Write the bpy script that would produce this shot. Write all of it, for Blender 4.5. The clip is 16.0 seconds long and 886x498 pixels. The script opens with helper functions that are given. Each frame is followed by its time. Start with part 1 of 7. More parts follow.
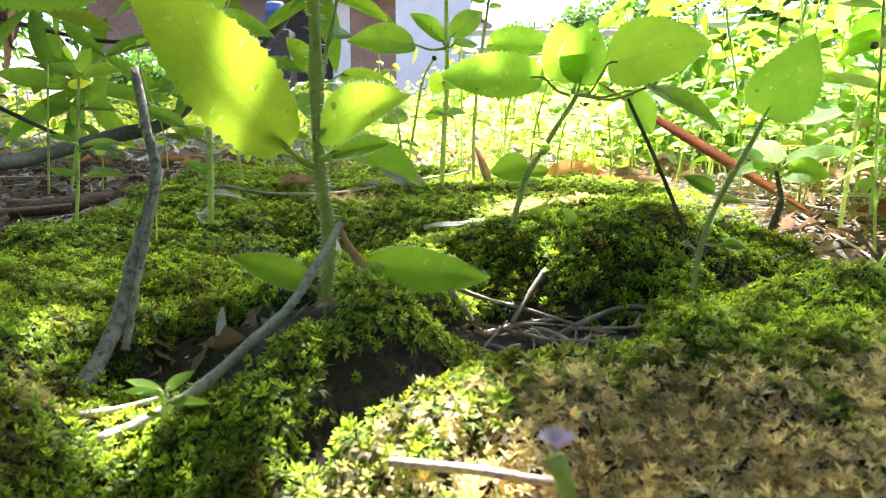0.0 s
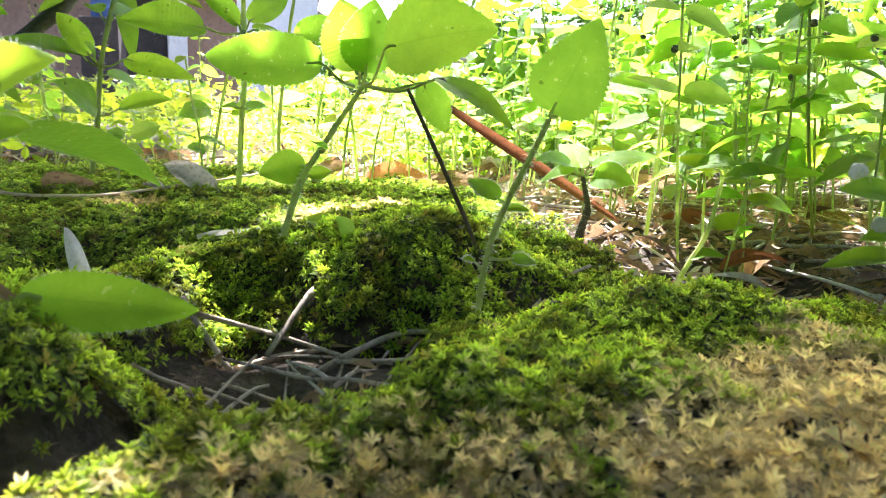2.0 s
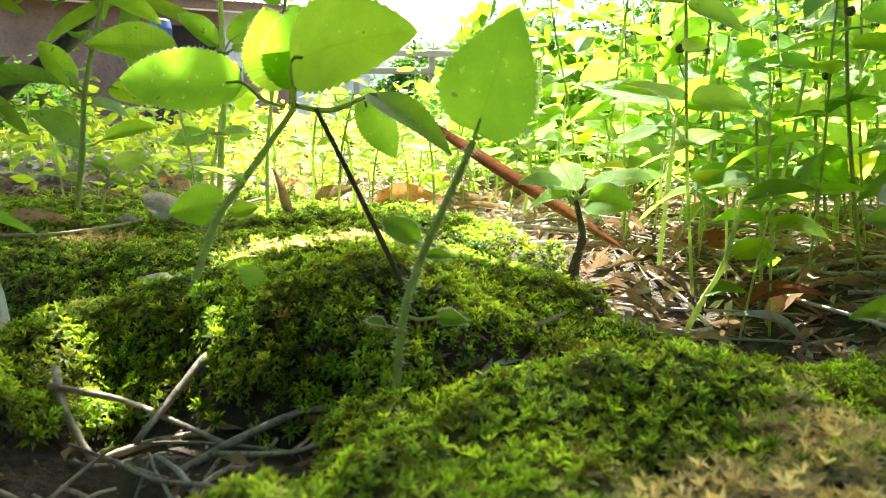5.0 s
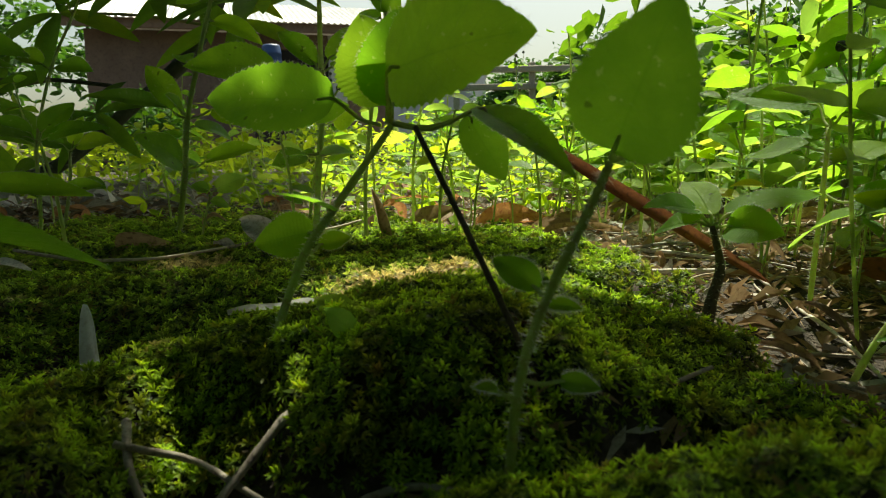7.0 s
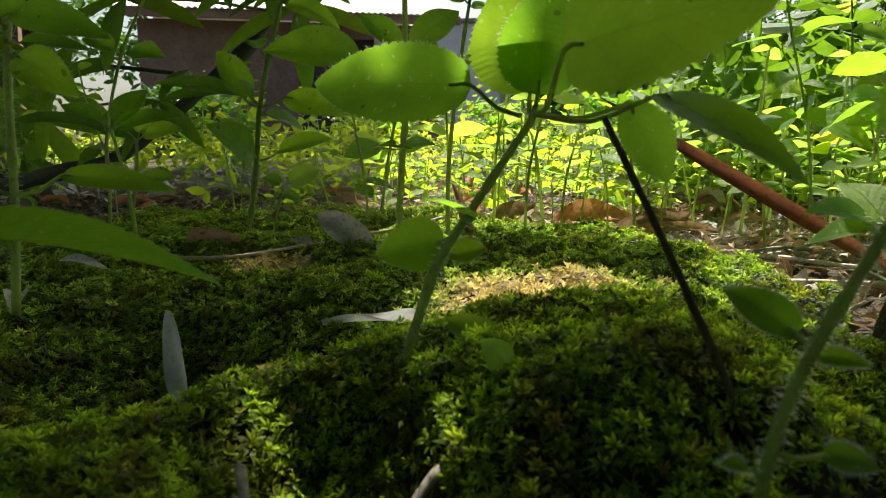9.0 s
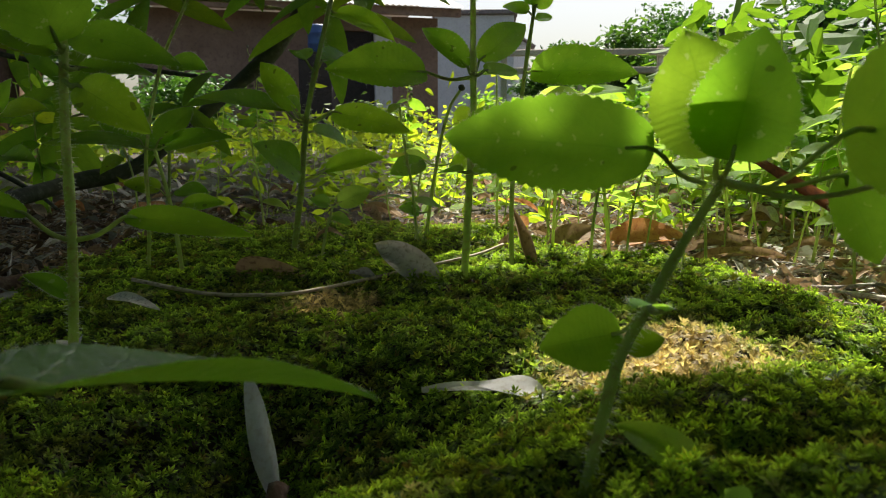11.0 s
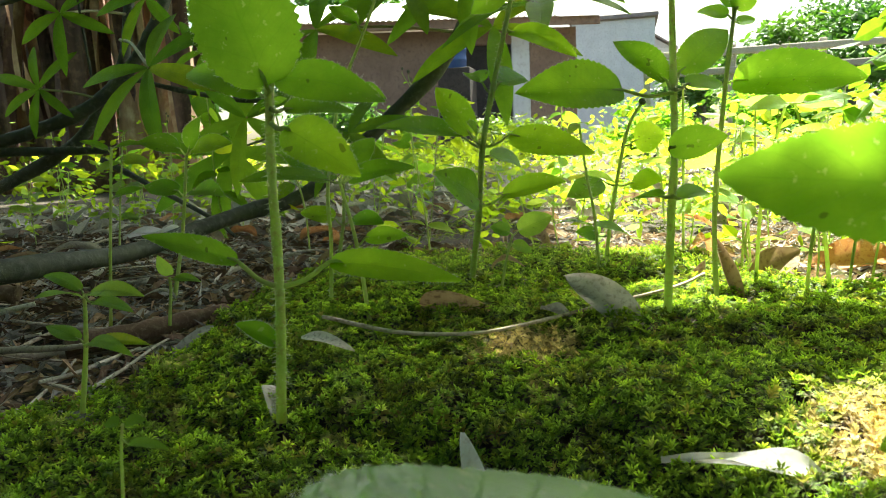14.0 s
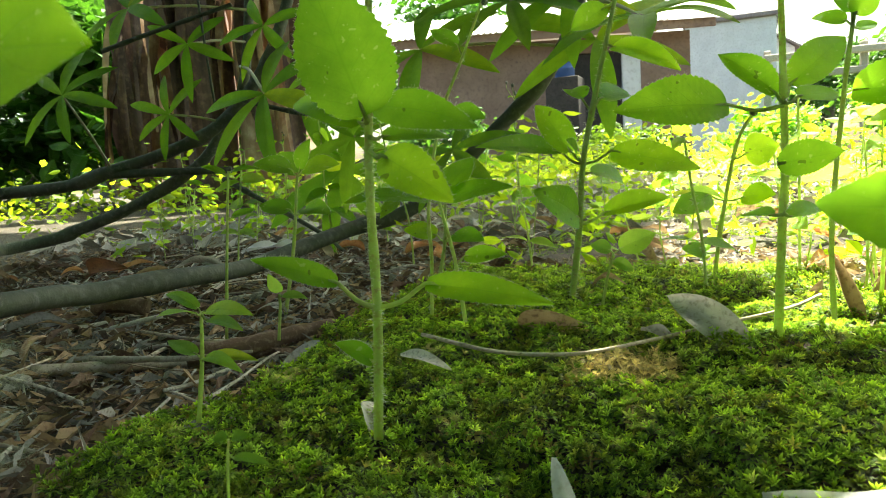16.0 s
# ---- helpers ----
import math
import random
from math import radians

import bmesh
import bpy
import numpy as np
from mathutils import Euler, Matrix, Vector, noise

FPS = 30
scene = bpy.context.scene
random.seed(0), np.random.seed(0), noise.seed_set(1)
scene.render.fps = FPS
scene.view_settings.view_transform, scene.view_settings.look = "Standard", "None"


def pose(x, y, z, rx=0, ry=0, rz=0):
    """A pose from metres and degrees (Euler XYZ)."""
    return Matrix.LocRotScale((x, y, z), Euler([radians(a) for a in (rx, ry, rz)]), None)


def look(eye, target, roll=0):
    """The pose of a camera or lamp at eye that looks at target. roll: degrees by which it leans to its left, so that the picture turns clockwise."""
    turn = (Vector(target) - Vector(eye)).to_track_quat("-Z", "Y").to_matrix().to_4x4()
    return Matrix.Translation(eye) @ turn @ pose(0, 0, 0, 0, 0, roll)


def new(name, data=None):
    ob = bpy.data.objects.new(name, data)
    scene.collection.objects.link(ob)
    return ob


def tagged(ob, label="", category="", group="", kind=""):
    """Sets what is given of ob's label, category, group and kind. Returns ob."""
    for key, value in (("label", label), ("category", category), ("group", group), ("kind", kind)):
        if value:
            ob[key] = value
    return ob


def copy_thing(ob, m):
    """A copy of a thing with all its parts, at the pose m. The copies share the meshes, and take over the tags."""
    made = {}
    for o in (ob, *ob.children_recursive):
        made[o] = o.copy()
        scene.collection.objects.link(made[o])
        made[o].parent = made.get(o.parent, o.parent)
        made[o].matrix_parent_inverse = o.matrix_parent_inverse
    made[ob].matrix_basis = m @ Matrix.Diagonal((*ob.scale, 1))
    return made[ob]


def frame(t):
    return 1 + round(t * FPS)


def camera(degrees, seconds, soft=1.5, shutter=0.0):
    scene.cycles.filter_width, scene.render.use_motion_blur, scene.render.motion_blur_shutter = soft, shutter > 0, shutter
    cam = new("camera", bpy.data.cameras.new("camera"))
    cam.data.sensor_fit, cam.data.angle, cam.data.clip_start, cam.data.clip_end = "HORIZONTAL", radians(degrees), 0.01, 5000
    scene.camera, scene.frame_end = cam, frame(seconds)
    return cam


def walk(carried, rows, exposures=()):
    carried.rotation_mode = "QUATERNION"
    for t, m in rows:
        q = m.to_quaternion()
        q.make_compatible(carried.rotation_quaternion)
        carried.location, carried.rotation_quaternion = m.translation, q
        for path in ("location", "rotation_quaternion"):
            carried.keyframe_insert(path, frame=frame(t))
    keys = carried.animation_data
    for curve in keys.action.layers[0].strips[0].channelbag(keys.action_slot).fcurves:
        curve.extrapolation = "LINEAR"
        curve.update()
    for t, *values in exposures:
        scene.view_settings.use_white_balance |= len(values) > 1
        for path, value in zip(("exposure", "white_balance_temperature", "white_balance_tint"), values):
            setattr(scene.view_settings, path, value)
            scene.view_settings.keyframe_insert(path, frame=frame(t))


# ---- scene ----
cam = camera(63.5, 16.0, soft=0.65)
# seconds, place in metres, turn in degrees
PATH = [
    (0, 0.0000, 0.0000, 0.0720, 80.00, -0.00, -0.00),
    (0.5, 0.0077, 0.0144, 0.0721, 79.94, -0.39, -1.99),
    (1, 0.0132, 0.0266, 0.0718, 80.06, -0.63, -5.71),
    (1.5, 0.0274, 0.0407, 0.0701, 79.93, -1.36, -9.54),
    (2, 0.0398, 0.0501, 0.0681, 80.41, -1.63, -11.86),
    (2.5, 0.0546, 0.0570, 0.0700, 80.76, -1.30, -13.27),
    (3, 0.0677, 0.0663, 0.0706, 81.17, -1.21, -13.06),
    (3.2, 0.0731, 0.0703, 0.0707, 81.27, -1.12, -12.97),
    (5.3, 0.0967, 0.1041, 0.0724, 81.59, 0.66, -6.37),
    (5.5, 0.0978, 0.1099, 0.0727, 81.62, 0.73, -5.77),
    (6, 0.0996, 0.1234, 0.0725, 81.77, 0.34, -5.56),
    (6.5, 0.0991, 0.1325, 0.0726, 82.30, 0.83, -3.62),
    (7, 0.0941, 0.1369, 0.0736, 82.91, 1.19, 0.28),
    (7.5, 0.0893, 0.1404, 0.0746, 83.69, 1.11, 2.64),
    (8, 0.0807, 0.1488, 0.0755, 83.46, 1.48, 4.31),
    (8.2, 0.0753, 0.1555, 0.0739, 82.92, 0.94, 3.87),
    (10.3, 0.0345, 0.1941, 0.0903, 81.44, 0.58, 3.49),
    (10.5, 0.0276, 0.1983, 0.0934, 81.01, 0.54, 3.37),
    (11, 0.0112, 0.2088, 0.0978, 81.54, 0.13, 3.35),
    (11.5, 0.0026, 0.2157, 0.0989, 82.05, 0.33, 4.38),
    (12, -0.0097, 0.2237, 0.1003, 81.63, 0.30, 4.37),
    (12.5, -0.0197, 0.2305, 0.1007, 81.48, 0.57, 5.22),
    (13, -0.0246, 0.2339, 0.1019, 81.57, 0.80, 6.71),
    (13.5, -0.0257, 0.2342, 0.1046, 82.46, 1.41, 10.13),
    (14, -0.0237, 0.2339, 0.1071, 82.68, 2.35, 14.18),
    (14.5, -0.0214, 0.2335, 0.1090, 83.67, 2.81, 16.98),
    (15, -0.0185, 0.2324, 0.1088, 83.62, 3.22, 19.42),
    (15.5, -0.0191, 0.2333, 0.1108, 83.85, 3.27, 19.93),
    (16, -0.0168, 0.2324, 0.1124, 83.94, 3.32, 22.72),
]
walk(
    cam,
    [(t, pose(*p)) for t, *p in PATH],
    exposures=[
        (0, 3.02, 6050, 22),
        (2.5, 3.12, 6050, 22),
        (5.5, 2.75, 6600, 5),
        (6.0, 2.70, 6600, 3),
        (6.5, 1.75, 6900, -3),
        (7.0, 0.58, 7200, -7),
        (7.5, 0.42, 7200, -5),
        (8.0, 1.00, 7000, 1),
        (10.5, 0.62, 6600, 8),
        (11.0, 0.78, 6700, 7),
        (11.5, 0.18, 6350, 12),
        (12.0, 0.20, 6250, 13),
        (12.5, 0.25, 6150, 14),
        (13.0, 0.55, 6150, 12),
        (13.5, 1.50, 6250, 7),
        (14.0, 2.28, 6900, -4),
        (14.5, 2.68, 7000, -7),
        (15.0, 2.58, 7100, -7),
        (16.0, 2.70, 7100, -7),
    ],
)
cam.data.dof.use_dof = True
cam.data.dof.focus_distance = 0.50
cam.data.dof.aperture_fstop = 33.0

# ---- world, sun ----
SUN_AZ, SUN_EL = radians(14), radians(60)  # ahead, to the right
world = bpy.data.worlds.new("world")
scene.world = world
world.use_nodes = True
wn = world.node_tree
sky = wn.nodes.new("ShaderNodeTexSky")
sky.sky_type = "NISHITA"
sky.sun_disc = False
sky.sun_elevation = SUN_EL
sky.sun_rotation = SUN_AZ
sky.dust_density = 5.0
sky.ozone_density = 0.3
wn.links.new(sky.outputs[0], wn.nodes["Background"].inputs[0])
wn.nodes["Background"].inputs[1].default_value = 0.10
TO_SUN = Vector((math.sin(SUN_AZ) * math.cos(SUN_EL), math.cos(SUN_AZ) * math.cos(SUN_EL), math.sin(SUN_EL)))
sun_data = bpy.data.lights.new("sun", "SUN")
sun_data.energy = 5.0
sun_data.angle = radians(0.53)
sun_data.color = (1.0, 0.95, 0.88)
sun = new("sun", sun_data)
sun.matrix_world = look(TO_SUN * 30, (0, 0, 0))


# ---- materials ----
def nodes_of(name):
    m = bpy.data.materials.new(name)
    m.use_nodes = True
    return m, m.node_tree.nodes, m.node_tree.links, m.node_tree.nodes["Principled BSDF"]


def rgba(c):
    return (*c, 1.0)


def noise_node(n, l, scale, detail=4.0, rough=0.6, space="Object"):
    t = n.new("ShaderNodeTexCoord")
    k = n.new("ShaderNodeTexNoise")
    k.inputs["Scale"].default_value, k.inputs["Detail"].default_value, k.inputs["Roughness"].default_value = scale, detail, rough
    l.new(t.outputs[space], k.inputs["Vector"])
    return k


def ramp(n, l, source, stops):
    r = n.new("ShaderNodeValToRGB")
    e = r.color_ramp.elements
    while len(e) < len(stops):
        e.new(0.5)
    for i, (p, c) in enumerate(stops):
        e[i].position, e[i].color = p, rgba(c)
    l.new(source, r.inputs[0])
    return r


def mix(n, l, mode, fac, a, b):
    k = n.new("ShaderNodeMix")
    k.data_type, k.blend_type = "RGBA", mode
    for socket, value in ((0, fac), (6, a), (7, b)):
        if isinstance(value, (int, float)):
            k.inputs[socket].default_value = value
        elif isinstance(value, tuple):
            k.inputs[socket].default_value = rgba(value)
        else:
            l.new(value, k.inputs[socket])
    return k.outputs[2]


def maths(n, l, op, a, b=0.0):
    k = n.new("ShaderNodeMath")
    k.operation = op
    for i, v in enumerate((a, b)):
        if isinstance(v, (int, float)):
            k.inputs[i].default_value = v
        else:
            l.new(v, k.inputs[i])
    return k.outputs[0]


def bump(n, l, p, height, strength, distance):
    b = n.new("ShaderNodeBump")
    b.inputs["Strength"].default_value, b.inputs["Distance"].default_value = strength, distance
    l.new(height, b.inputs["Height"])
    l.new(b.outputs[0], p.inputs["Normal"])
    return b


def leaf_material(name, dark, light, through_light, veins=0.6, thin=0.5, gloss=0.40, spots=0.5, shine=0.28):
    """A living leaf: midrib, side veins and a net of veinlets along its uv, blotches, worn specks, light through the blade."""
    m, n, l, p = nodes_of(name)
    uv = n.new("ShaderNodeUVMap")
    sep = n.new("ShaderNodeSeparateXYZ")
    l.new(uv.outputs[0], sep.inputs[0])
    across = maths(n, l, "ABSOLUTE", maths(n, l, "SUBTRACT", sep.outputs[1], 0.5))
    slant = maths(n, l, "SUBTRACT", sep.outputs[0], maths(n, l, "MULTIPLY", maths(n, l, "POWER", across, 0.8), 0.50))
    wave = maths(n, l, "ABSOLUTE", maths(n, l, "SINE", maths(n, l, "MULTIPLY", slant, 22.0)))
    side = maths(n, l, "SUBTRACT", 1.0, maths(n, l, "MINIMUM", maths(n, l, "MULTIPLY", wave, 4.5), 1.0))
    mid = maths(n, l, "SUBTRACT", 1.0, maths(n, l, "MINIMUM", maths(n, l, "MULTIPLY", across, 38.0), 1.0))
    net = n.new("ShaderNodeTexVoronoi")
    net.feature = "DISTANCE_TO_EDGE"
    net.inputs["Scale"].default_value = 26.0
    l.new(uv.outputs[0], net.inputs["Vector"])
    mesh = maths(n, l, "SUBTRACT", 1.0, maths(n, l, "MINIMUM", maths(n, l, "MULTIPLY", net.outputs["Distance"], 9.0), 1.0))
    vein = maths(n, l, "MAXIMUM", maths(n, l, "MAXIMUM", maths(n, l, "MULTIPLY", side, 0.7), mid), maths(n, l, "MULTIPLY", mesh, 0.28))
    big = noise_node(n, l, 60, 3)
    fine = noise_node(n, l, 900, 3)
    info = n.new("ShaderNodeObjectInfo")
    base = mix(n, l, "MIX", ramp(n, l, big.outputs[0], [(0.3, (0, 0, 0)), (0.75, (1, 1, 1))]).outputs[0], dark, light)
    base = mix(n, l, "MULTIPLY", 0.5, base, ramp(n, l, fine.outputs[0], [(0.3, (0.5, 0.55, 0.5)), (0.7, (1.25, 1.2, 1.1))]).outputs[0])
    shade = ramp(n, l, info.outputs["Random"], [(0.0, (0.68, 0.80, 0.75)), (0.6, (1, 1, 1)), (0.93, (1.2, 1.08, 0.9)), (1.0, (1.7, 1.15, 0.8))])
    base = mix(n, l, "MULTIPLY", 1.0, base, shade.outputs[0])
    speck = noise_node(n, l, 300, 2)
    worn = ramp(n, l, speck.outputs[0], [(0.66, (0, 0, 0)), (0.70, (1, 1, 1))])
    bite = noise_node(n, l, 170, 1)
    scar = ramp(n, l, bite.outputs[0], [(0.735, (0, 0, 0)), (0.75, (1, 1, 1))])
    base = mix(n, l, "MIX", maths(n, l, "MULTIPLY", worn.outputs[0], spots), base, (0.40, 0.45, 0.12))
    pale = mix(n, l, "MIX", maths(n, l, "MULTIPLY", vein, veins * 0.5), base, tuple(min(1, c * 1.8) for c in light))
    pale = mix(n, l, "MIX", maths(n, l, "MULTIPLY", scar.outputs[0], spots), pale, (0.05, 0.035, 0.015))
    l.new(pale, p.inputs["Base Color"])
    p.inputs["Roughness"].default_value = gloss
    p.inputs["Specular IOR Level"].default_value = shine
    bump(n, l, p, maths(n, l, "ADD", maths(n, l, "MULTIPLY", vein, -0.9), maths(n, l, "MULTIPLY", fine.outputs[0], 0.7)), 0.7, 0.0006)
    t = n.new("ShaderNodeBsdfTranslucent")
    glow = mix(n, l, "MULTIPLY", 1.0, through_light, shade.outputs[0])
    glow = mix(n, l, "MULTIPLY", maths(n, l, "MULTIPLY", vein, veins), glow, (0.45, 0.55, 0.4))
    glow = mix(n, l, "MULTIPLY", 0.7, glow, ramp(n, l, big.outputs[0], [(0.3, (0.65, 0.72, 0.65)), (0.7, (1.2, 1.1, 1))]).outputs[0])
    glow = mix(n, l, "MIX", maths(n, l, "MULTIPLY", worn.outputs[0], spots * 0.8), glow, (0.75, 0.85, 0.35))
    glow = mix(n, l, "MIX", maths(n, l, "MULTIPLY", scar.outputs[0], spots), glow, (0.04, 0.03, 0.01))
    l.new(glow, t.inputs[0])
    s = n.new("ShaderNodeMixShader")
    s.inputs[0].default_value = thin
    l.new(p.outputs[0], s.inputs[1])
    l.new(t.outputs[0], s.inputs[2])
    l.new(s.outputs[0], n["Material Output"].inputs[0])
    return m


def plain(name, c1, c2, scale, rough=0.7, bump_strength=0.4, bump_distance=0.002, c3=None, scale2=None, translucent=0.0, metallic=0.0, stretch=None):
    """Two colours by noise, a third by a finer noise, relief from both."""
    m, n, l, p = nodes_of(name)
    a = noise_node(n, l, scale, 5)
    if stretch:
        mp = n.new("ShaderNodeMapping")
        mp.inputs["Scale"].default_value = stretch
        l.new(a.inputs["Vector"].links[0].from_socket, mp.inputs[0])
        l.new(mp.outputs[0], a.inputs["Vector"])
    b = noise_node(n, l, scale2 or scale * 7, 4)
    col = ramp(n, l, a.outputs[0], [(0.32, c1), (0.68, c2)]).outputs[0]
    col = mix(n, l, "MIX", ramp(n, l, b.outputs[0], [(0.5, (0, 0, 0)), (0.72, (1, 1, 1))]).outputs[0], col, c3 or tuple(v * 0.45 for v in c1))
    info = n.new("ShaderNodeObjectInfo")
    col = mix(n, l, "MULTIPLY", 1.0, col, ramp(n, l, info.outputs["Random"], [(0, (0.75, 0.75, 0.75)), (1, (1.2, 1.15, 1.1))]).outputs[0])
    l.new(col, p.inputs["Base Color"])
    p.inputs["Roughness"].default_value, p.inputs["Metallic"].default_value = rough, metallic
    bump(n, l, p, maths(n, l, "ADD", a.outputs[0], maths(n, l, "MULTIPLY", b.outputs[0], 0.5)), bump_strength, bump_distance)
    if translucent:
        t = n.new("ShaderNodeBsdfTranslucent")
        l.new(col, t.inputs[0])
        s = n.new("ShaderNodeMixShader")
        s.inputs[0].default_value = translucent
        l.new(p.outputs[0], s.inputs[1])
        l.new(t.outputs[0], s.inputs[2])
        l.new(s.outputs[0], n["Material Output"].inputs[0])
    return m


M_LEAF = leaf_material("herb_leaf", (0.075, 0.21, 0.010), (0.14, 0.32, 0.02), (0.46, 0.79, 0.05), veins=0.35, thin=0.60, gloss=0.5)
M_WAXY = leaf_material("waxy_leaf", (0.075, 0.21, 0.010), (0.14, 0.32, 0.02), (0.46, 0.79, 0.05), veins=0.35, thin=0.4, gloss=0.30, shine=1.0)
M_YOUNG = leaf_material("young_leaf", (0.14, 0.31, 0.02), (0.23, 0.42, 0.04), (0.60, 0.84, 0.12), thin=0.58, spots=0.25)
M_CASSAVA = leaf_material("cassava_leaf", (0.055, 0.14, 0.015), (0.09, 0.20, 0.025), (0.28, 0.52, 0.03), thin=0.45, gloss=0.55, spots=0.1)
M_TREE = leaf_material("tree_leaf", (0.04, 0.10, 0.02), (0.07, 0.16, 0.03), (0.15, 0.35, 0.03), thin=0.3)
M_STEM = plain("herb_stem", (0.46, 0.60, 0.18), (0.58, 0.70, 0.27), 60, 0.55, 0.3, 0.0003, c3=(0.42, 0.38, 0.18), scale2=300, translucent=0.62)
M_HAIR = plain("stem_hair", (0.75, 0.78, 0.62), (0.85, 0.86, 0.75), 200, 0.5, 0.0, 0.001, c3=(0.7, 0.75, 0.55), translucent=0.5)
M_DARKSTEM = plain("dead_stem", (0.07, 0.055, 0.03), (0.16, 0.12, 0.07), 90, 0.8, 0.6, 0.001)
M_TWIG = plain("dry_twig", (0.30, 0.25, 0.19), (0.50, 0.44, 0.36), 70, 0.85, 0.6, 0.001, c3=(0.15, 0.11, 0.08))
M_GREYWOOD = plain("weathered_wood", (0.24, 0.21, 0.17), (0.56, 0.52, 0.46), 160, 0.85, 0.9, 0.002, c3=(0.08, 0.065, 0.05), scale2=420)
M_BARKROLL = plain("brown_bark", (0.09, 0.05, 0.03), (0.18, 0.11, 0.07), 40, 0.85, 0.7, 0.002, c3=(0.26, 0.19, 0.13))
M_PALE = plain("bleached_wood", (0.52, 0.47, 0.40), (0.66, 0.62, 0.55), 80, 0.8, 0.5, 0.001, c3=(0.24, 0.20, 0.16))
M_DRY = plain("dry_leaf", (0.30, 0.20, 0.11), (0.44, 0.32, 0.19), 40, 0.75, 0.5, 0.002, c3=(0.18, 0.11, 0.06), translucent=0.25)
M_ORANGE = plain("orange_leaf", (0.42, 0.19, 0.07), (0.52, 0.30, 0.13), 40, 0.6, 0.5, 0.002, c3=(0.30, 0.10, 0.04), translucent=0.4)
M_REDLEAF = plain("red_brown_leaf", (0.22, 0.085, 0.04), (0.36, 0.14, 0.06), 50, 0.65, 0.6, 0.002, c3=(0.12, 0.05, 0.03), translucent=0.25)
M_GREY = plain("grey_leaf", (0.34, 0.32, 0.30), (0.52, 0.50, 0.47), 50, 0.8, 0.5, 0.002, c3=(0.22, 0.20, 0.17), translucent=0.3)
M_WHITE = plain("white_petal", (0.76, 0.74, 0.70), (0.88, 0.87, 0.84), 60, 0.7, 0.4, 0.001, c3=(0.68, 0.62, 0.55), translucent=0.4)
M_BARK = plain("green_bark", (0.05, 0.06, 0.04), (0.11, 0.115, 0.075), 30, 0.75, 0.6, 0.003, c3=(0.16, 0.16, 0.13), scale2=140)
M_BUD = plain("seed_head", (0.05, 0.06, 0.03), (0.13, 0.13, 0.07), 300, 0.8, 0.8, 0.001, c3=(0.4, 0.4, 0.36))
M_FLUFF = plain("white_fluffy_head", (0.78, 0.82, 0.74), (0.88, 0.90, 0.85), 500, 0.9, 0.9, 0.001, c3=(0.5, 0.58, 0.40), translucent=0.5)
M_STONE = plain("stone", (0.22, 0.20, 0.17), (0.34, 0.31, 0.27), 60, 0.9, 0.6, 0.002)


def ground_material():
    m, n, l, p = nodes_of("soil")
    a, b, c = noise_node(n, l, 9, 5), noise_node(n, l, 90, 6), noise_node(n, l, 420, 4)
    col = ramp(n, l, a.outputs[0], [(0.35, (0.026, 0.020, 0.014)), (0.65, (0.070, 0.054, 0.038))]).outputs[0]
    col = mix(n, l, "MIX", ramp(n, l, b.outputs[0], [(0.48, (0, 0, 0)), (0.7, (1, 1, 1))]).outputs[0], col, (0.13, 0.10, 0.07))
    col = mix(n, l, "MIX", ramp(n, l, c.outputs[0], [(0.58, (0, 0, 0)), (0.72, (1, 1, 1))]).outputs[0], col, (0.028, 0.022, 0.015))
    l.new(col, p.inputs["Base Color"])
    p.inputs["Roughness"].default_value = 0.95
    bump(n, l, p, maths(n, l, "ADD", b.outputs[0], c.outputs[0]), 0.9, 0.004)
    return m


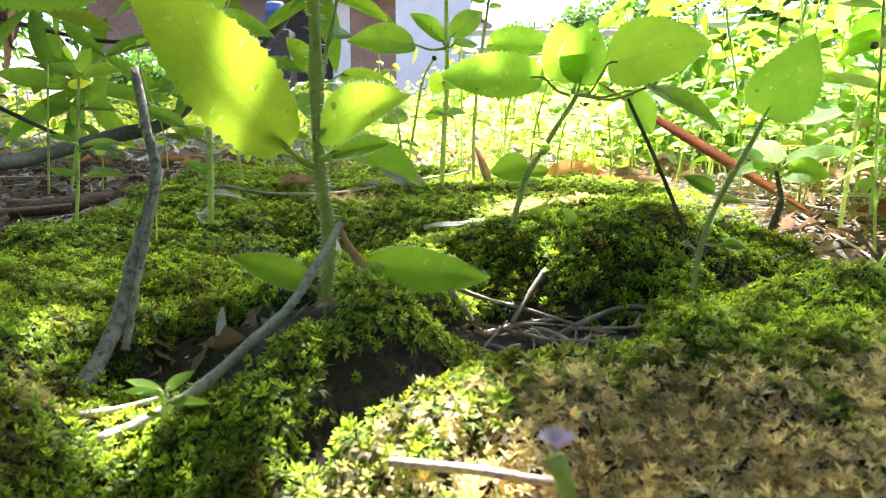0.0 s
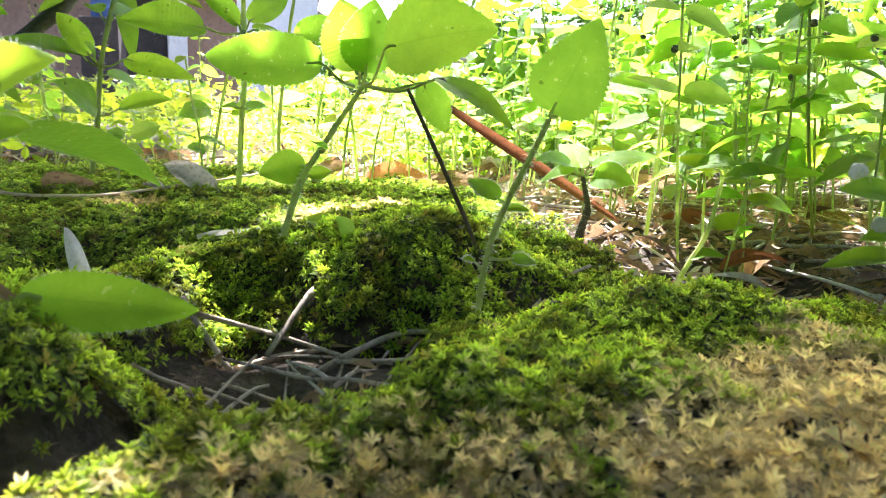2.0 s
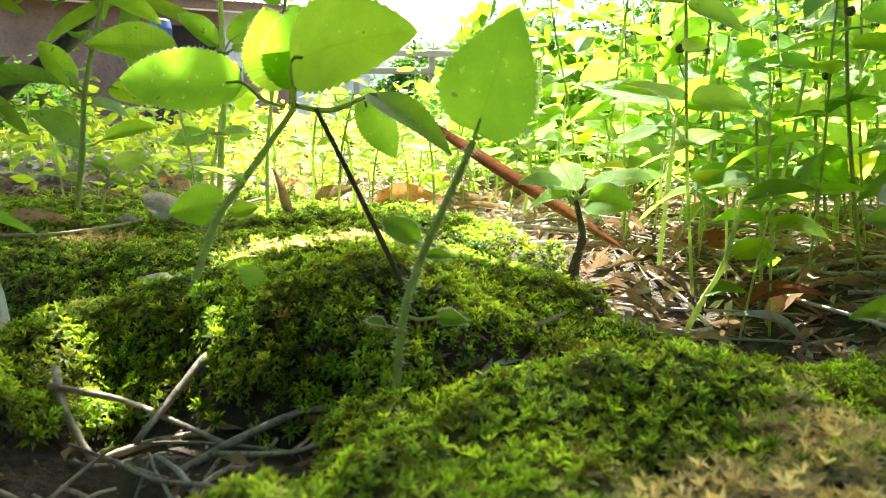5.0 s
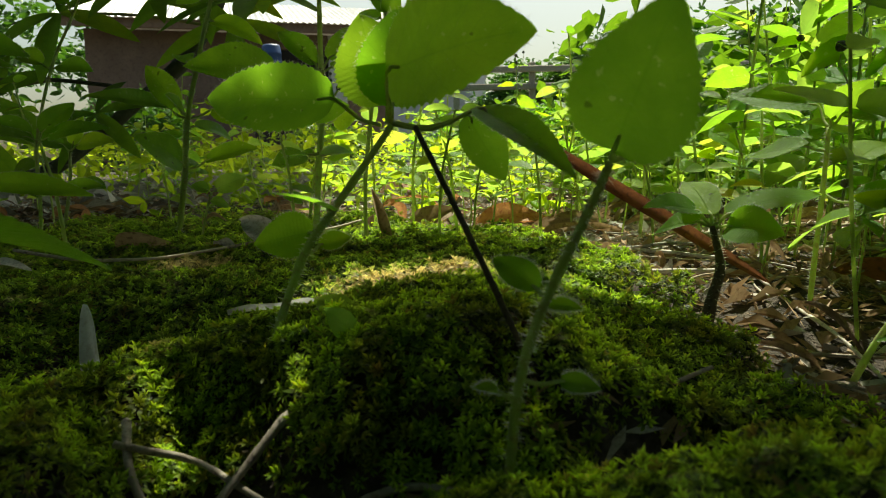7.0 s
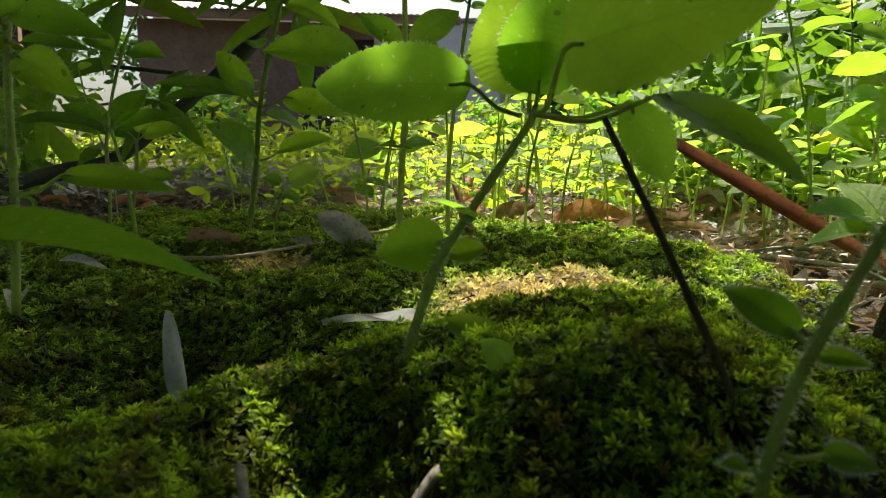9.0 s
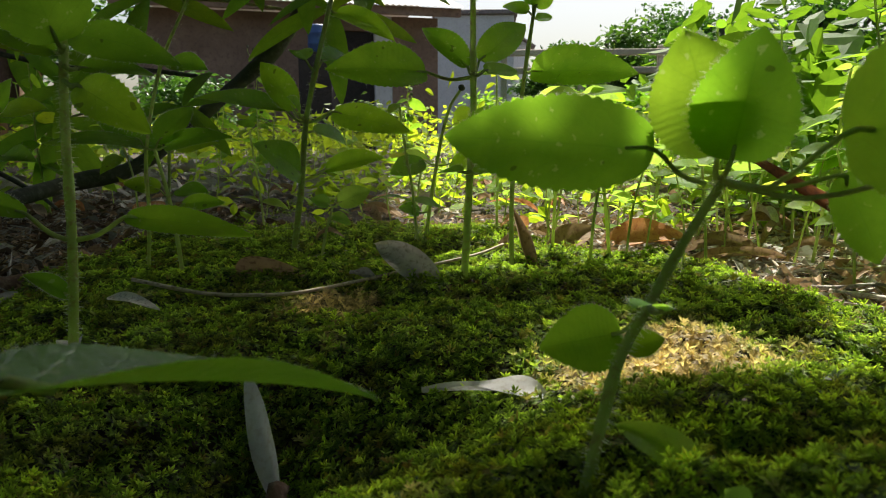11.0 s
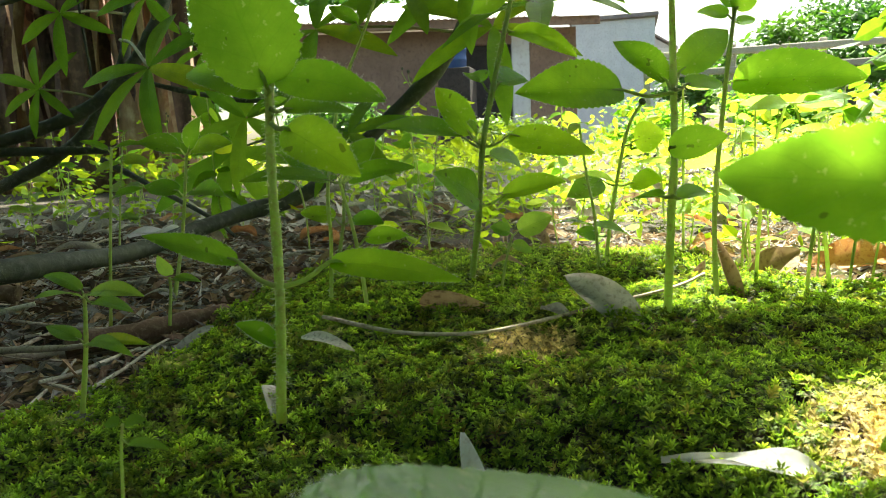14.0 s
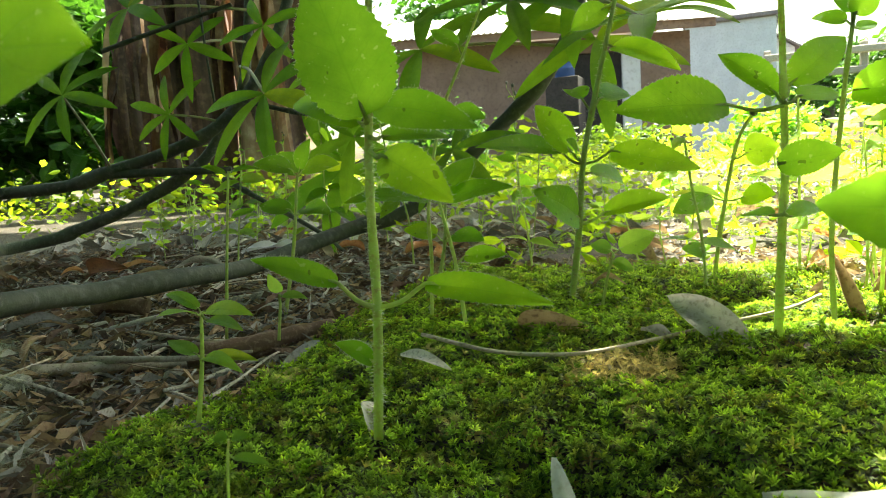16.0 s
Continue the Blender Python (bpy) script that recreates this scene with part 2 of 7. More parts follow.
def moss_material(name, dark, light, tan, tan_from, glow):
    """Living moss; clumps turn tan where they have dried (patches by two noises and by three dry spots)."""
    m, n, l, p = nodes_of(name)
    g = n.new("ShaderNodeNewGeometry")
    a, b = noise_node(n, l, 26, 3), noise_node(n, l, 150, 2)
    live = ramp(n, l, b.outputs[0], [(0.3, dark), (0.7, light)]).outputs[0]
    moss_tone = n.new("ShaderNodeAttribute")  # feet olive brown, tips pale: leaf age, plus shade between sprigs put in colour
    moss_tone.attribute_name = "moss_tone"
    live = mix(n, l, "MIX", ramp(n, l, moss_tone.outputs["Fac"], [(0.2, (1, 1, 1)), (0.7, (0, 0, 0))]).outputs[0], live, (0.030, 0.050, 0.008))
    live = mix(n, l, "MIX", ramp(n, l, moss_tone.outputs["Fac"], [(0.7, (0, 0, 0)), (1.0, (0.75, 0.75, 0.75))]).outputs[0], live, (0.60, 0.78, 0.15))
    live = mix(n, l, "MULTIPLY", 1.0, live, ramp(n, l, g.outputs["Random Per Island"], [(0, (0.55, 0.6, 0.6)), (0.7, (1.05, 1.05, 1)), (1, (1.7, 1.5, 1.1))]).outputs[0])
    live = mix(n, l, "MIX", ramp(n, l, g.outputs["Random Per Island"], [(0.95, (0, 0, 0)), (0.96, (0.8, 0.8, 0.8))]).outputs[0], live, (0.22, 0.17, 0.07))
    worn = noise_node(n, l, 48, 2)  # older, browner stretches
    live = mix(n, l, "MULTIPLY", 1.0, live, ramp(n, l, worn.outputs[0], [(0.38, (0.62, 0.50, 0.50)), (0.50, (1, 1, 1)), (0.66, (1.25, 1.2, 1.0))]).outputs[0])
    dry = ramp(n, l, a.outputs[0], [(tan_from, (0, 0, 0)), (tan_from + 0.14, (1, 1, 1))]).outputs[0]
    col = n.new("ShaderNodeSeparateXYZ")
    t = n.new("ShaderNodeTexCoord")
    for x, y, r in ((0.080, 0.487, 0.046), (0.055, 0.118, 0.072), (-0.075, 0.600, 0.028), (0.135, 0.140, 0.055), (-0.030, 0.122, 0.034), (-0.118, 0.203, 0.012), (0.165, 0.195, 0.034), (0.200, 0.235, 0.018), (0.110, 0.175, 0.016)):
        d = n.new("ShaderNodeVectorMath")
        d.operation = "DISTANCE"
        l.new(t.outputs["Object"], d.inputs[0])
        d.inputs[1].default_value = (x, y, 0.0)
        near = maths(n, l, "SUBTRACT", 1.0, maths(n, l, "DIVIDE", d.outputs["Value"], r * 1.4))
        ragged = maths(n, l, "ADD", near, maths(n, l, "MULTIPLY", maths(n, l, "SUBTRACT", b.outputs[0], 0.5), 1.3))
        dry = mix(n, l, "LIGHTEN", 1.0, dry, ramp(n, l, ragged, [(0.2, (0, 0, 0)), (0.45, (1, 1, 1))]).outputs[0])
    tone = mix(n, l, "MULTIPLY", 1.0, tan, ramp(n, l, g.outputs["Random Per Island"], [(0, (0.45, 0.42, 0.4)), (1, (1.35, 1.3, 1.2))]).outputs[0])
    col = mix(n, l, "MIX", dry, live, tone)
    l.new(col, p.inputs["Base Color"])
    p.inputs["Roughness"].default_value = 0.6
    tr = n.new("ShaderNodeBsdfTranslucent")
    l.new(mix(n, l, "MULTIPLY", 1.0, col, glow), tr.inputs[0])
    s = n.new("ShaderNodeMixShader")
    s.inputs[0].default_value = 0.48
    l.new(p.outputs[0], s.inputs[1])
    l.new(tr.outputs[0], s.inputs[2])
    l.new(s.outputs[0], n["Material Output"].inputs[0])
    return m


M_SOIL = ground_material()
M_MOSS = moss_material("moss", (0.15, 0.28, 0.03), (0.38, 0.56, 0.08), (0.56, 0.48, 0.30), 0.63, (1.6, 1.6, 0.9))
# Yellower, lighter moss for mound and front; part of the lightness stands for skylight.
M_MOSS_LIGHTER = moss_material("lighter_moss", (0.22, 0.37, 0.03), (0.48, 0.66, 0.09), (0.64, 0.57, 0.40), 0.63, (1.8, 1.75, 0.9))


# ---- the lie of the ground ----
NEAR_BUMPS = (  # x, y, height, reach across, reach ahead
    (0.150, 0.225, -0.0121, 0.085, 0.080),
    (0.130, 0.100, 0.0006, 0.090, 0.070),
    (-0.010, 0.200, -0.0110, 0.028, 0.025),
    (-0.060, 0.150, -0.0680, 0.060, 0.040),
    (0.050, 0.130, -0.0307, 0.070, 0.060),
    (0.020, 0.235, -0.0297, 0.040, 0.035),
    (-0.030, 0.235, 0.0241, 0.035, 0.030),
    (-0.100, 0.215, -0.0376, 0.040, 0.030),
    (-0.030, 0.165, 0.0285, 0.050, 0.030),
    (0.100, 0.200, 0.0081, 0.040, 0.050),
    (0.200, 0.240, 0.0042, 0.050, 0.050),
    (0.002, 0.213, 0.0077, 0.022, 0.020),
    (-0.095, 0.208, 0.0029, 0.030, 0.020),
)
MID_BUMPS = (  # x, y, height, reach across, reach ahead
    (0.020, 0.270, -0.0212, 0.070, 0.034),
    (-0.070, 0.262, 0.0045, 0.045, 0.035),
    (0.112, 0.303, -0.0105, 0.040, 0.018),
    (-0.125, 0.300, -0.0298, 0.050, 0.050),
    (0.240, 0.270, -0.0119, 0.060, 0.060),
    (0.070, 0.310, -0.0193, 0.030, 0.020),
    (0.140, 0.330, 0.0057, 0.030, 0.015),
    (0.150, 0.315, -0.0129, 0.035, 0.022),
    (0.200, 0.320, -0.0187, 0.040, 0.025),
    (0.250, 0.315, -0.0037, 0.040, 0.030),
    (0.165, 0.270, 0.0093, 0.040, 0.020),
    (0.010, 0.280, 0.0016, 0.035, 0.030),
    (-0.127, 0.319, -0.0000, 0.030, 0.030),
    (0.113, 0.283, -0.0098, 0.025, 0.020),
    (-0.012, 0.325, -0.0020, 0.030, 0.025),
)
FAR_BUMPS = (  # x, y, height, reach across, reach ahead
    (0.075, 0.372, 0.0212, 0.085, 0.055),
    (0.290, 0.400, -0.0310, 0.100, 0.070),
    (-0.130, 0.480, -0.0132, 0.110, 0.120),
    (-0.340, 0.520, -0.0180, 0.110, 0.200),
    (-0.010, 0.600, -0.0063, 0.120, 0.080),
    (0.180, 0.470, -0.0077, 0.060, 0.050),
    (0.085, 0.480, -0.0022, 0.040, 0.030),
    (0.000, 0.440, -0.0185, 0.060, 0.050),
    (-0.080, 0.400, -0.0352, 0.060, 0.060),
    (-0.200, 0.400, -0.0173, 0.070, 0.080),
    (0.020, 0.335, -0.0358, 0.040, 0.030),
    (0.000, 0.700, -0.0034, 0.150, 0.070),
    (0.172, 0.372, -0.0204, 0.035, 0.030),
    (0.081, 0.385, -0.0227, 0.030, 0.025),
    (-0.132, 0.382, 0.0095, 0.040, 0.035),
    (-0.020, 0.645, 0.0035, 0.120, 0.035),
    (-0.140, 0.588, -0.0051, 0.050, 0.030),
    (0.040, 0.435, 0.0050, 0.030, 0.025),
    (-0.082, 0.470, -0.0160, 0.035, 0.030),
    (-0.066, 0.432, -0.0140, 0.030, 0.026),
)


def lie(x, y):
    """Height of the soil under a place (arrays or numbers)."""
    h = 0.0 * x
    for bx, by, k, rx, ry in NEAR_BUMPS + MID_BUMPS + FAR_BUMPS:
        h = h + k * np.exp(-(((x - bx) / rx) ** 2) - ((y - by) / ry) ** 2)
    for a, b, c, k in ((31, 17, 0.3, 0.0022), (-23, 37, 1.1, 0.0022), (67, -41, 2.0, 0.0013), (53, 83, 0.7, 0.0010), (141, -90, 0.2, 0.0006), (97, 163, 1.9, 0.0006)):
        h = h + k * np.sin(a * x + b * y + c) * np.cos(b * x * 0.7 - a * y * 0.8 + 2 * c)
    return h


def cover(x, y):
    """How mossy a place is, 0 bare to 1 full."""
    wob = 0.010 * np.sin(47 * x + 31 * y) + 0.007 * np.sin(-91 * x + 78 * y + 1.0) + 0.004 * np.sin(190 * x + 140 * y)
    m = 1.0 + 0 * x

    def cut(d, w=0.010):
        return 1 / (1 + np.exp(-np.clip((d + wob) / w * 4, -40, 40)))

    def hollow(cx, cy, rx, ry):
        return cut((np.sqrt(((x - cx) / rx) ** 2 + ((y - cy) / ry) ** 2) - 1) * min(rx, ry))

    m = m * hollow(0.052, 0.294, 0.058, 0.027) * hollow(0.037 + 1.1 * (y - 0.235), 0.240, 0.029, 0.052) * hollow(0.006, 0.280, 0.030, 0.024)
    m = m * hollow(0.150, 0.316, 0.040, 0.014) * hollow(0.240, 0.325, 0.072, 0.032) * hollow(-0.075, 0.238, 0.045, 0.026)
    m = m * cut(np.where(y > 0.31, 0.205 + 0.25 * np.maximum(0, 0.36 - y) - 0.35 * np.clip(y - 0.52, 0, 0.11) - x, 0.262 - x))
    m = m * cut(x + 0.282)
    far = cut(0.93 - 0.20 / (1 + np.exp(-np.clip((x - 0.05) / 0.015, -40, 40))) + 0.03 * np.sin(9 * x) - y, 0.05)
    patch = 0.5 + 0.5 * np.sin(13 * x + 2 * np.sin(7 * y)) * np.sin(11 * y + 2 * np.sin(9 * x))
    return m * np.maximum(far, np.where(patch > 0.6, 0.55, 0.05) * (y > 0.6))


JITTER = np.random.default_rng(99).uniform(0.1, 0.9, (64, 64, 3))


def lumps(x, y, size):
    """Rounded pillows side by side, 0 in the seams to 1 on top."""
    u, v = np.asarray(x) / size, np.asarray(y) / size
    iu, iv = np.floor(u).astype(int), np.floor(v).astype(int)
    best = np.zeros(np.shape(u))
    for du in (-1, 0, 1):
        for dv in (-1, 0, 1):
            q = JITTER[(iu + du) % 64, (iv + dv) % 64]
            d2 = (iu + du + q[..., 0] - u) ** 2 + (iv + dv + q[..., 1] - v) ** 2
            best = np.maximum(best, np.sqrt(np.maximum(0, 1 - d2 / 0.72)) * (0.55 + 0.5 * q[..., 2]))
    return best


def tufts(x, y):
    """Small tufts on the cushions, 0 between them to 1 on top."""
    return lumps(x + 0.3 + 0.004 * np.sin(83 * y + 2), y + 0.004 * np.sin(77 * x), 0.0135)


def cushion(x, y):
    """Thickness of the moss over the soil."""
    wx, wy = x + 0.006 * np.sin(71 * y + 2), y + 0.006 * np.sin(63 * x)
    return 0.001 + 0.0080 * lumps(wx, wy, 0.030) + 0.0115 * tufts(x, y)


def surface(x, y):
    return lie(x, y) + cover(x, y) * cushion(x, y)


def spread(inner, step, outer, growth):
    s, out = list(inner), []
    a, d = s[0], step
    low = []
    while a > -outer:
        d *= growth
        a -= d
        low.append(a)
    b, d, high = s[-1], step, []
    while b < outer:
        d *= growth
        b += d
        high.append(b)
    return np.array(low[::-1] + s + high)


def mesh_from(name, co, faces, material, smooth=True):
    """One mesh from arrays; faces: an (n, 3) or (n, 4) array."""
    me = bpy.data.meshes.new(name)
    k = faces.shape[1]
    me.vertices.add(len(co))
    me.vertices.foreach_set("co", np.ascontiguousarray(co, dtype=np.float32).ravel())
    me.loops.add(faces.size)
    me.loops.foreach_set("vertex_index", np.ascontiguousarray(faces, dtype=np.int32).ravel())
    me.polygons.add(len(faces))
    me.polygons.foreach_set("loop_start", np.arange(0, faces.size, k, dtype=np.int32))
    me.polygons.foreach_set("use_smooth", np.full(len(faces), smooth))
    me.update(calc_edges=True)
    me.materials.append(material)
    return me


xs = spread(np.arange(-0.42, 0.52, 0.0045), 0.0045, 400, 1.09)
ys = spread(np.arange(0.06, 0.95, 0.0045), 0.0045, 400, 1.09)
gx, gy = np.meshgrid(xs, ys)
near = np.exp(-(np.maximum(0, np.hypot(gx, gy) - 2.0) ** 2))
gz = (lie(gx, gy) + cover(gx, gy) * np.maximum(0.0, cushion(gx, gy) - 0.006)) * near
idx = np.arange(gx.size).reshape(gx.shape)
quads = np.stack([idx[:-1, :-1], idx[:-1, 1:], idx[1:, 1:], idx[1:, :-1]], -1).reshape(-1, 4)
ground = new("ground", mesh_from("ground", np.stack([gx, gy, gz], -1).reshape(-1, 3), quads, M_SOIL))
tagged(ground, "dark damp soil with bumps, hollows and dry crumbs", "ground", kind="structure")


# ---- moss ----
def moss_sprigs(name, x0, x1, y0, y1, step, size, seed, label, leaves=10, material=None):
    """Star-like moss sprigs of narrow leaflets, standing on the cushions."""
    rng = np.random.default_rng(seed)
    px, py = np.meshgrid(np.arange(x0, x1, step), np.arange(y0, y1, step))
    px, py = (v.ravel() + rng.uniform(-0.6, 0.6, v.size) * step for v in (px, py))
    keep = rng.random(px.size) < np.clip(cover(px, py) * 1.25 - 0.12, 0, 1) * np.clip(-0.05 + 1.9 * tufts(px, py), 0.02, 1)
    px, py = px[keep], py[keep]
    n = px.size
    tall = size * rng.uniform(0.5, 1.4, n)
    e = 0.002
    sx, sy = (surface(px + e, py) - surface(px - e, py)) / (2 * e), (surface(px, py + e) - surface(px, py - e)) / (2 * e)
    up = np.stack([-sx * 0.9 + rng.normal(0, 0.25, n), -sy * 0.9 + rng.normal(0, 0.25, n), np.ones(n)], 1)
    up /= np.linalg.norm(up, axis=1)[:, None]
    root = np.stack([px, py, surface(px, py) - 0.0004], 1)
    side = np.cross(up, [0.3, 0.9, 0.1])
    side /= np.linalg.norm(side, axis=1)[:, None]
    other = np.cross(up, side)
    tuft_tone = 0.55 + 0.55 * np.clip(tufts(px, py), 0, 1) + rng.uniform(-0.15, 0.1, n)  # darker between the tufts, shade put into the colour
    co, faces, first, tones = [], [], 0, []
    for tier in range(2):
        heart = root + up * (tall * (0.30 + 0.42 * tier))[:, None]
        co.append(heart)
        tones.append(0.25 * tier * tuft_tone)
        hub = first + np.arange(n)
        first += n
        count = leaves - 3 * tier
        for k in range(count):
            ang = 2 * np.pi * (k + 0.5 * tier) / count + rng.uniform(-0.35, 0.35, n)
            out = side * np.cos(ang)[:, None] + other * np.sin(ang)[:, None]
            lift = 0.35 + 0.8 * tier + rng.uniform(-0.15, 0.2, (n, 1))
            way = out + up * lift
            way /= np.linalg.norm(way, axis=1)[:, None]
            long = tall * rng.uniform(0.6, 1.0, n) * (1 - 0.25 * tier)
            flat = np.cross(way, up)
            flat /= np.linalg.norm(flat, axis=1)[:, None] + 1e-9
            half = (long * 0.13)[:, None] * flat
            mid = heart + way * (long * 0.5)[:, None] + up * (long * 0.08)[:, None]
            tip = heart + way * long[:, None] - up * (long * 0.14)[:, None]
            co += [mid - half, tip, mid + half]
            tones += [(0.45 + 0.25 * tier) * tuft_tone, (0.75 + 0.25 * tier) * tuft_tone, (0.45 + 0.25 * tier) * tuft_tone]
            a = first + np.arange(n)
            faces.append(np.stack([hub, a, a + n, a + 2 * n], 1))
            first += 3 * n
    co, faces, tones = np.concatenate(co), np.concatenate(faces), np.concatenate(tones)
    me = mesh_from(name, co, faces, material or M_MOSS, smooth=False)
    moss_tone = me.attributes.new("moss_tone", "FLOAT", "POINT")
    moss_tone.data.foreach_set("value", tones.astype(np.float32))
    return tagged(new(name, me), label, "moss", kind="stuff")


moss_sprigs("moss", -0.20, 0.30, 0.06, 0.27, 0.0024, 0.0045, 3, "bright green cushion moss with dried tan patches on soil", material=M_MOSS_LIGHTER)
moss_sprigs("moss", -0.25, 0.27, 0.27, 0.42, 0.0024, 0.0047, 6, "bright green moss mound beside a twig-filled hollow", material=M_MOSS_LIGHTER)
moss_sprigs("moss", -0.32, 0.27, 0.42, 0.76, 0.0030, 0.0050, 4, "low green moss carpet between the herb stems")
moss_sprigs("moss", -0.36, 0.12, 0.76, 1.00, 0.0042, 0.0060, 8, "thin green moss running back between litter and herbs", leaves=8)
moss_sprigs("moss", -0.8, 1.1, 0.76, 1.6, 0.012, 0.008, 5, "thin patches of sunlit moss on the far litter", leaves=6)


# ---- shared builders ----
def part(name, me, material, parent, label=""):
    ob = new(name, me)
    if not me.materials:
        me.materials.append(material)
    ob.parent = parent
    if label:
        ob["label"] = label
    return ob


def thing(name, at, label, category, group=""):
    ob = new(name)
    ob.empty_display_size = 0.01
    ob.location = at
    return tagged(ob, label, category, group)


def smooth_line(points, steps=6):
    """A rounded line through points (x, y, z)."""
    p = [Vector(q) for q in points]
    p = [p[0] * 2 - p[1], *p, p[-1] * 2 - p[-2]]
    out = []
    for i in range(1, len(p) - 2):
        for k in range(steps):
            t = k / steps
            a, b, c, d = p[i - 1 : i + 3]
            out.append(0.5 * (2 * b + (c - a) * t + (2 * a - 5 * b + 4 * c - d) * t * t + (3 * b - a - 3 * c + d) * t ** 3))
    return out + [p[-2]]


def tube(name, line, r0, r1, material, sides=8, rough=0.0, seed=0, knots=()):
    """A tapered, slightly uneven round rod along a line."""
    rng = random.Random(seed)
    n = len(line)
    co, faces = [], []
    ref = Vector((0.13, 0.97, 0.2))
    for i, p in enumerate(line):
        d = (line[min(i + 1, n - 1)] - line[max(i - 1, 0)]).normalized()
        u = d.cross(ref)
        if u.length < 0.1:
            u = d.cross(Vector((1, 0, 0)))
        u.normalize()
        v = d.cross(u)
        s = i / max(1, n - 1)
        r = r0 + (r1 - r0) * s
        for at, k in knots:
            r *= 1 + k * math.exp(-(((s - at) / 0.025) ** 2))
        for j in range(sides):
            a = 2 * math.pi * j / sides
            q = r * (1 + rough * rng.uniform(-1, 1))
            co.append(p + (u * math.cos(a) + v * math.sin(a)) * q)
    for i in range(n - 1):
        for j in range(sides):
            k = (j + 1) % sides
            faces.append((i * sides + j, i * sides + k, (i + 1) * sides + k, (i + 1) * sides + j))
    me = bpy.data.meshes.new(name)
    me.from_pydata(co, [], faces + [tuple(range(sides))[::-1], tuple(range((n - 1) * sides, n * sides))])
    me.polygons.foreach_set("use_smooth", [True] * len(me.polygons))
    me.materials.append(material)
    return me


def blade(name, base, tip, width, up, material, droop=0.12, fold=0.25, teeth=11, tooth=0.05, rows=22, cols=6, widest=0.42, wave=0.03, seed=0, blunt=0.0, roll=0.0, twist=0.0):
    """A leaf blade from base to tip: ovate, toothed at the edge, folded along the midrib, drooping, a little wavy. up: the way its face looks."""
    rng = random.Random(seed)
    base, tip, up = Vector(base), Vector(tip), Vector(up)
    axis = tip - base
    long = axis.length
    axis.normalize()
    side = axis.cross(up).normalized()
    face = side.cross(axis).normalized()
    co, uv, faces = [], [], []
    p = math.log(0.5) / math.log(widest)
    ph, uneven = rng.uniform(0, 6), rng.uniform(-0.08, 0.08)
    for i in range(rows + 1):
        s = i / rows
        w = math.sin(math.pi * min(1, s) ** p) ** ((0.55 if s < widest else 0.72) - blunt) if 0 < s < 1 else 0.0
        w = width / 2 * w * (1 - tooth * (2 * abs((s * teeth + 0.25) % 1 - 0.5)) if 0.06 < s < 0.97 else 1)
        if teeth > 5 and s > 0.62:
            w *= 1 - 0.12 * ((s - 0.62) / 0.38) ** 1.6
        w = max(w, width * 0.012)
        arc = droop * long * (1 - (2 * s - 0.9) ** 2 / 0.81) * 0.5
        for j in range(-cols // 2, cols // 2 + 1):
            t = 2 * j / cols
            lift = fold * w * (abs(t) - 0.4) + wave * width * math.sin(7 * s + 2.2 * t + ph) * abs(t)
            skew = -0.06 * long * abs(t) * (w / (width / 2))
            if roll:
                a = roll * t
                x, h = w * math.sin(a) / roll, w * (1 - math.cos(a)) / roll
            else:
                x, h = w * t * (1 + uneven * t), 0.0
            c, z = math.cos(twist * s), math.sin(twist * s)
            h += lift
            co.append(base + axis * (long * s + skew * 0.5) + side * (x * c - h * z) + face * (arc + x * z + h * c))
            uv.append((s, 0.5 + t * 0.5))
    k = cols + 1
    for i in range(rows):
        for j in range(cols):
            faces.append((i * k + j, i * k + j + 1, (i + 1) * k + j + 1, (i + 1) * k + j))
    me = bpy.data.meshes.new(name)
    me.from_pydata(co, [], faces)
    layer = me.uv_layers.new(name="UVMap")
    vi = np.zeros(len(me.loops), dtype=np.int32)
    me.loops.foreach_get("vertex_index", vi)
    layer.data.foreach_set("uv", np.array(uv, dtype=np.float32)[vi].ravel())
    me.polygons.foreach_set("use_smooth", [True] * len(me.polygons))
    me.materials.append(material)
    return me


def hairs(name, line, r0, r1, count, long, seed):
    """Fine pale hairs standing off a stem."""
    rng = np.random.default_rng(seed)
    pts = np.array([tuple(p) for p in line])
    s = rng.uniform(0.02, 0.999, count) * (len(pts) - 1)
    i = s.astype(int)
    f = (s - i)[:, None]
    at = pts[i] * (1 - f) + pts[i + 1] * f
    d = pts[i + 1] - pts[i]
    d /= np.linalg.norm(d, axis=1)[:, None] + 1e-9
    out = np.cross(d, rng.normal(0, 1, (count, 3)))
    out /= np.linalg.norm(out, axis=1)[:, None] + 1e-9
    r = (r0 + (r1 - r0) * s / (len(pts) - 1))[:, None]
    way = out + d * rng.uniform(-0.35, 0.35, (count, 1)) - np.array([0, 0, 0.2])
    tip = at + out * r + way * (long * rng.uniform(0.5, 1.2, (count, 1)))
    root = at + out * r * 0.8
    w = d * 0.00012
    co = np.stack([root - w, root + w, tip], 1).reshape(-1, 3)
    return mesh_from(name, co, np.arange(len(co)).reshape(-1, 3), M_HAIR, smooth=False)


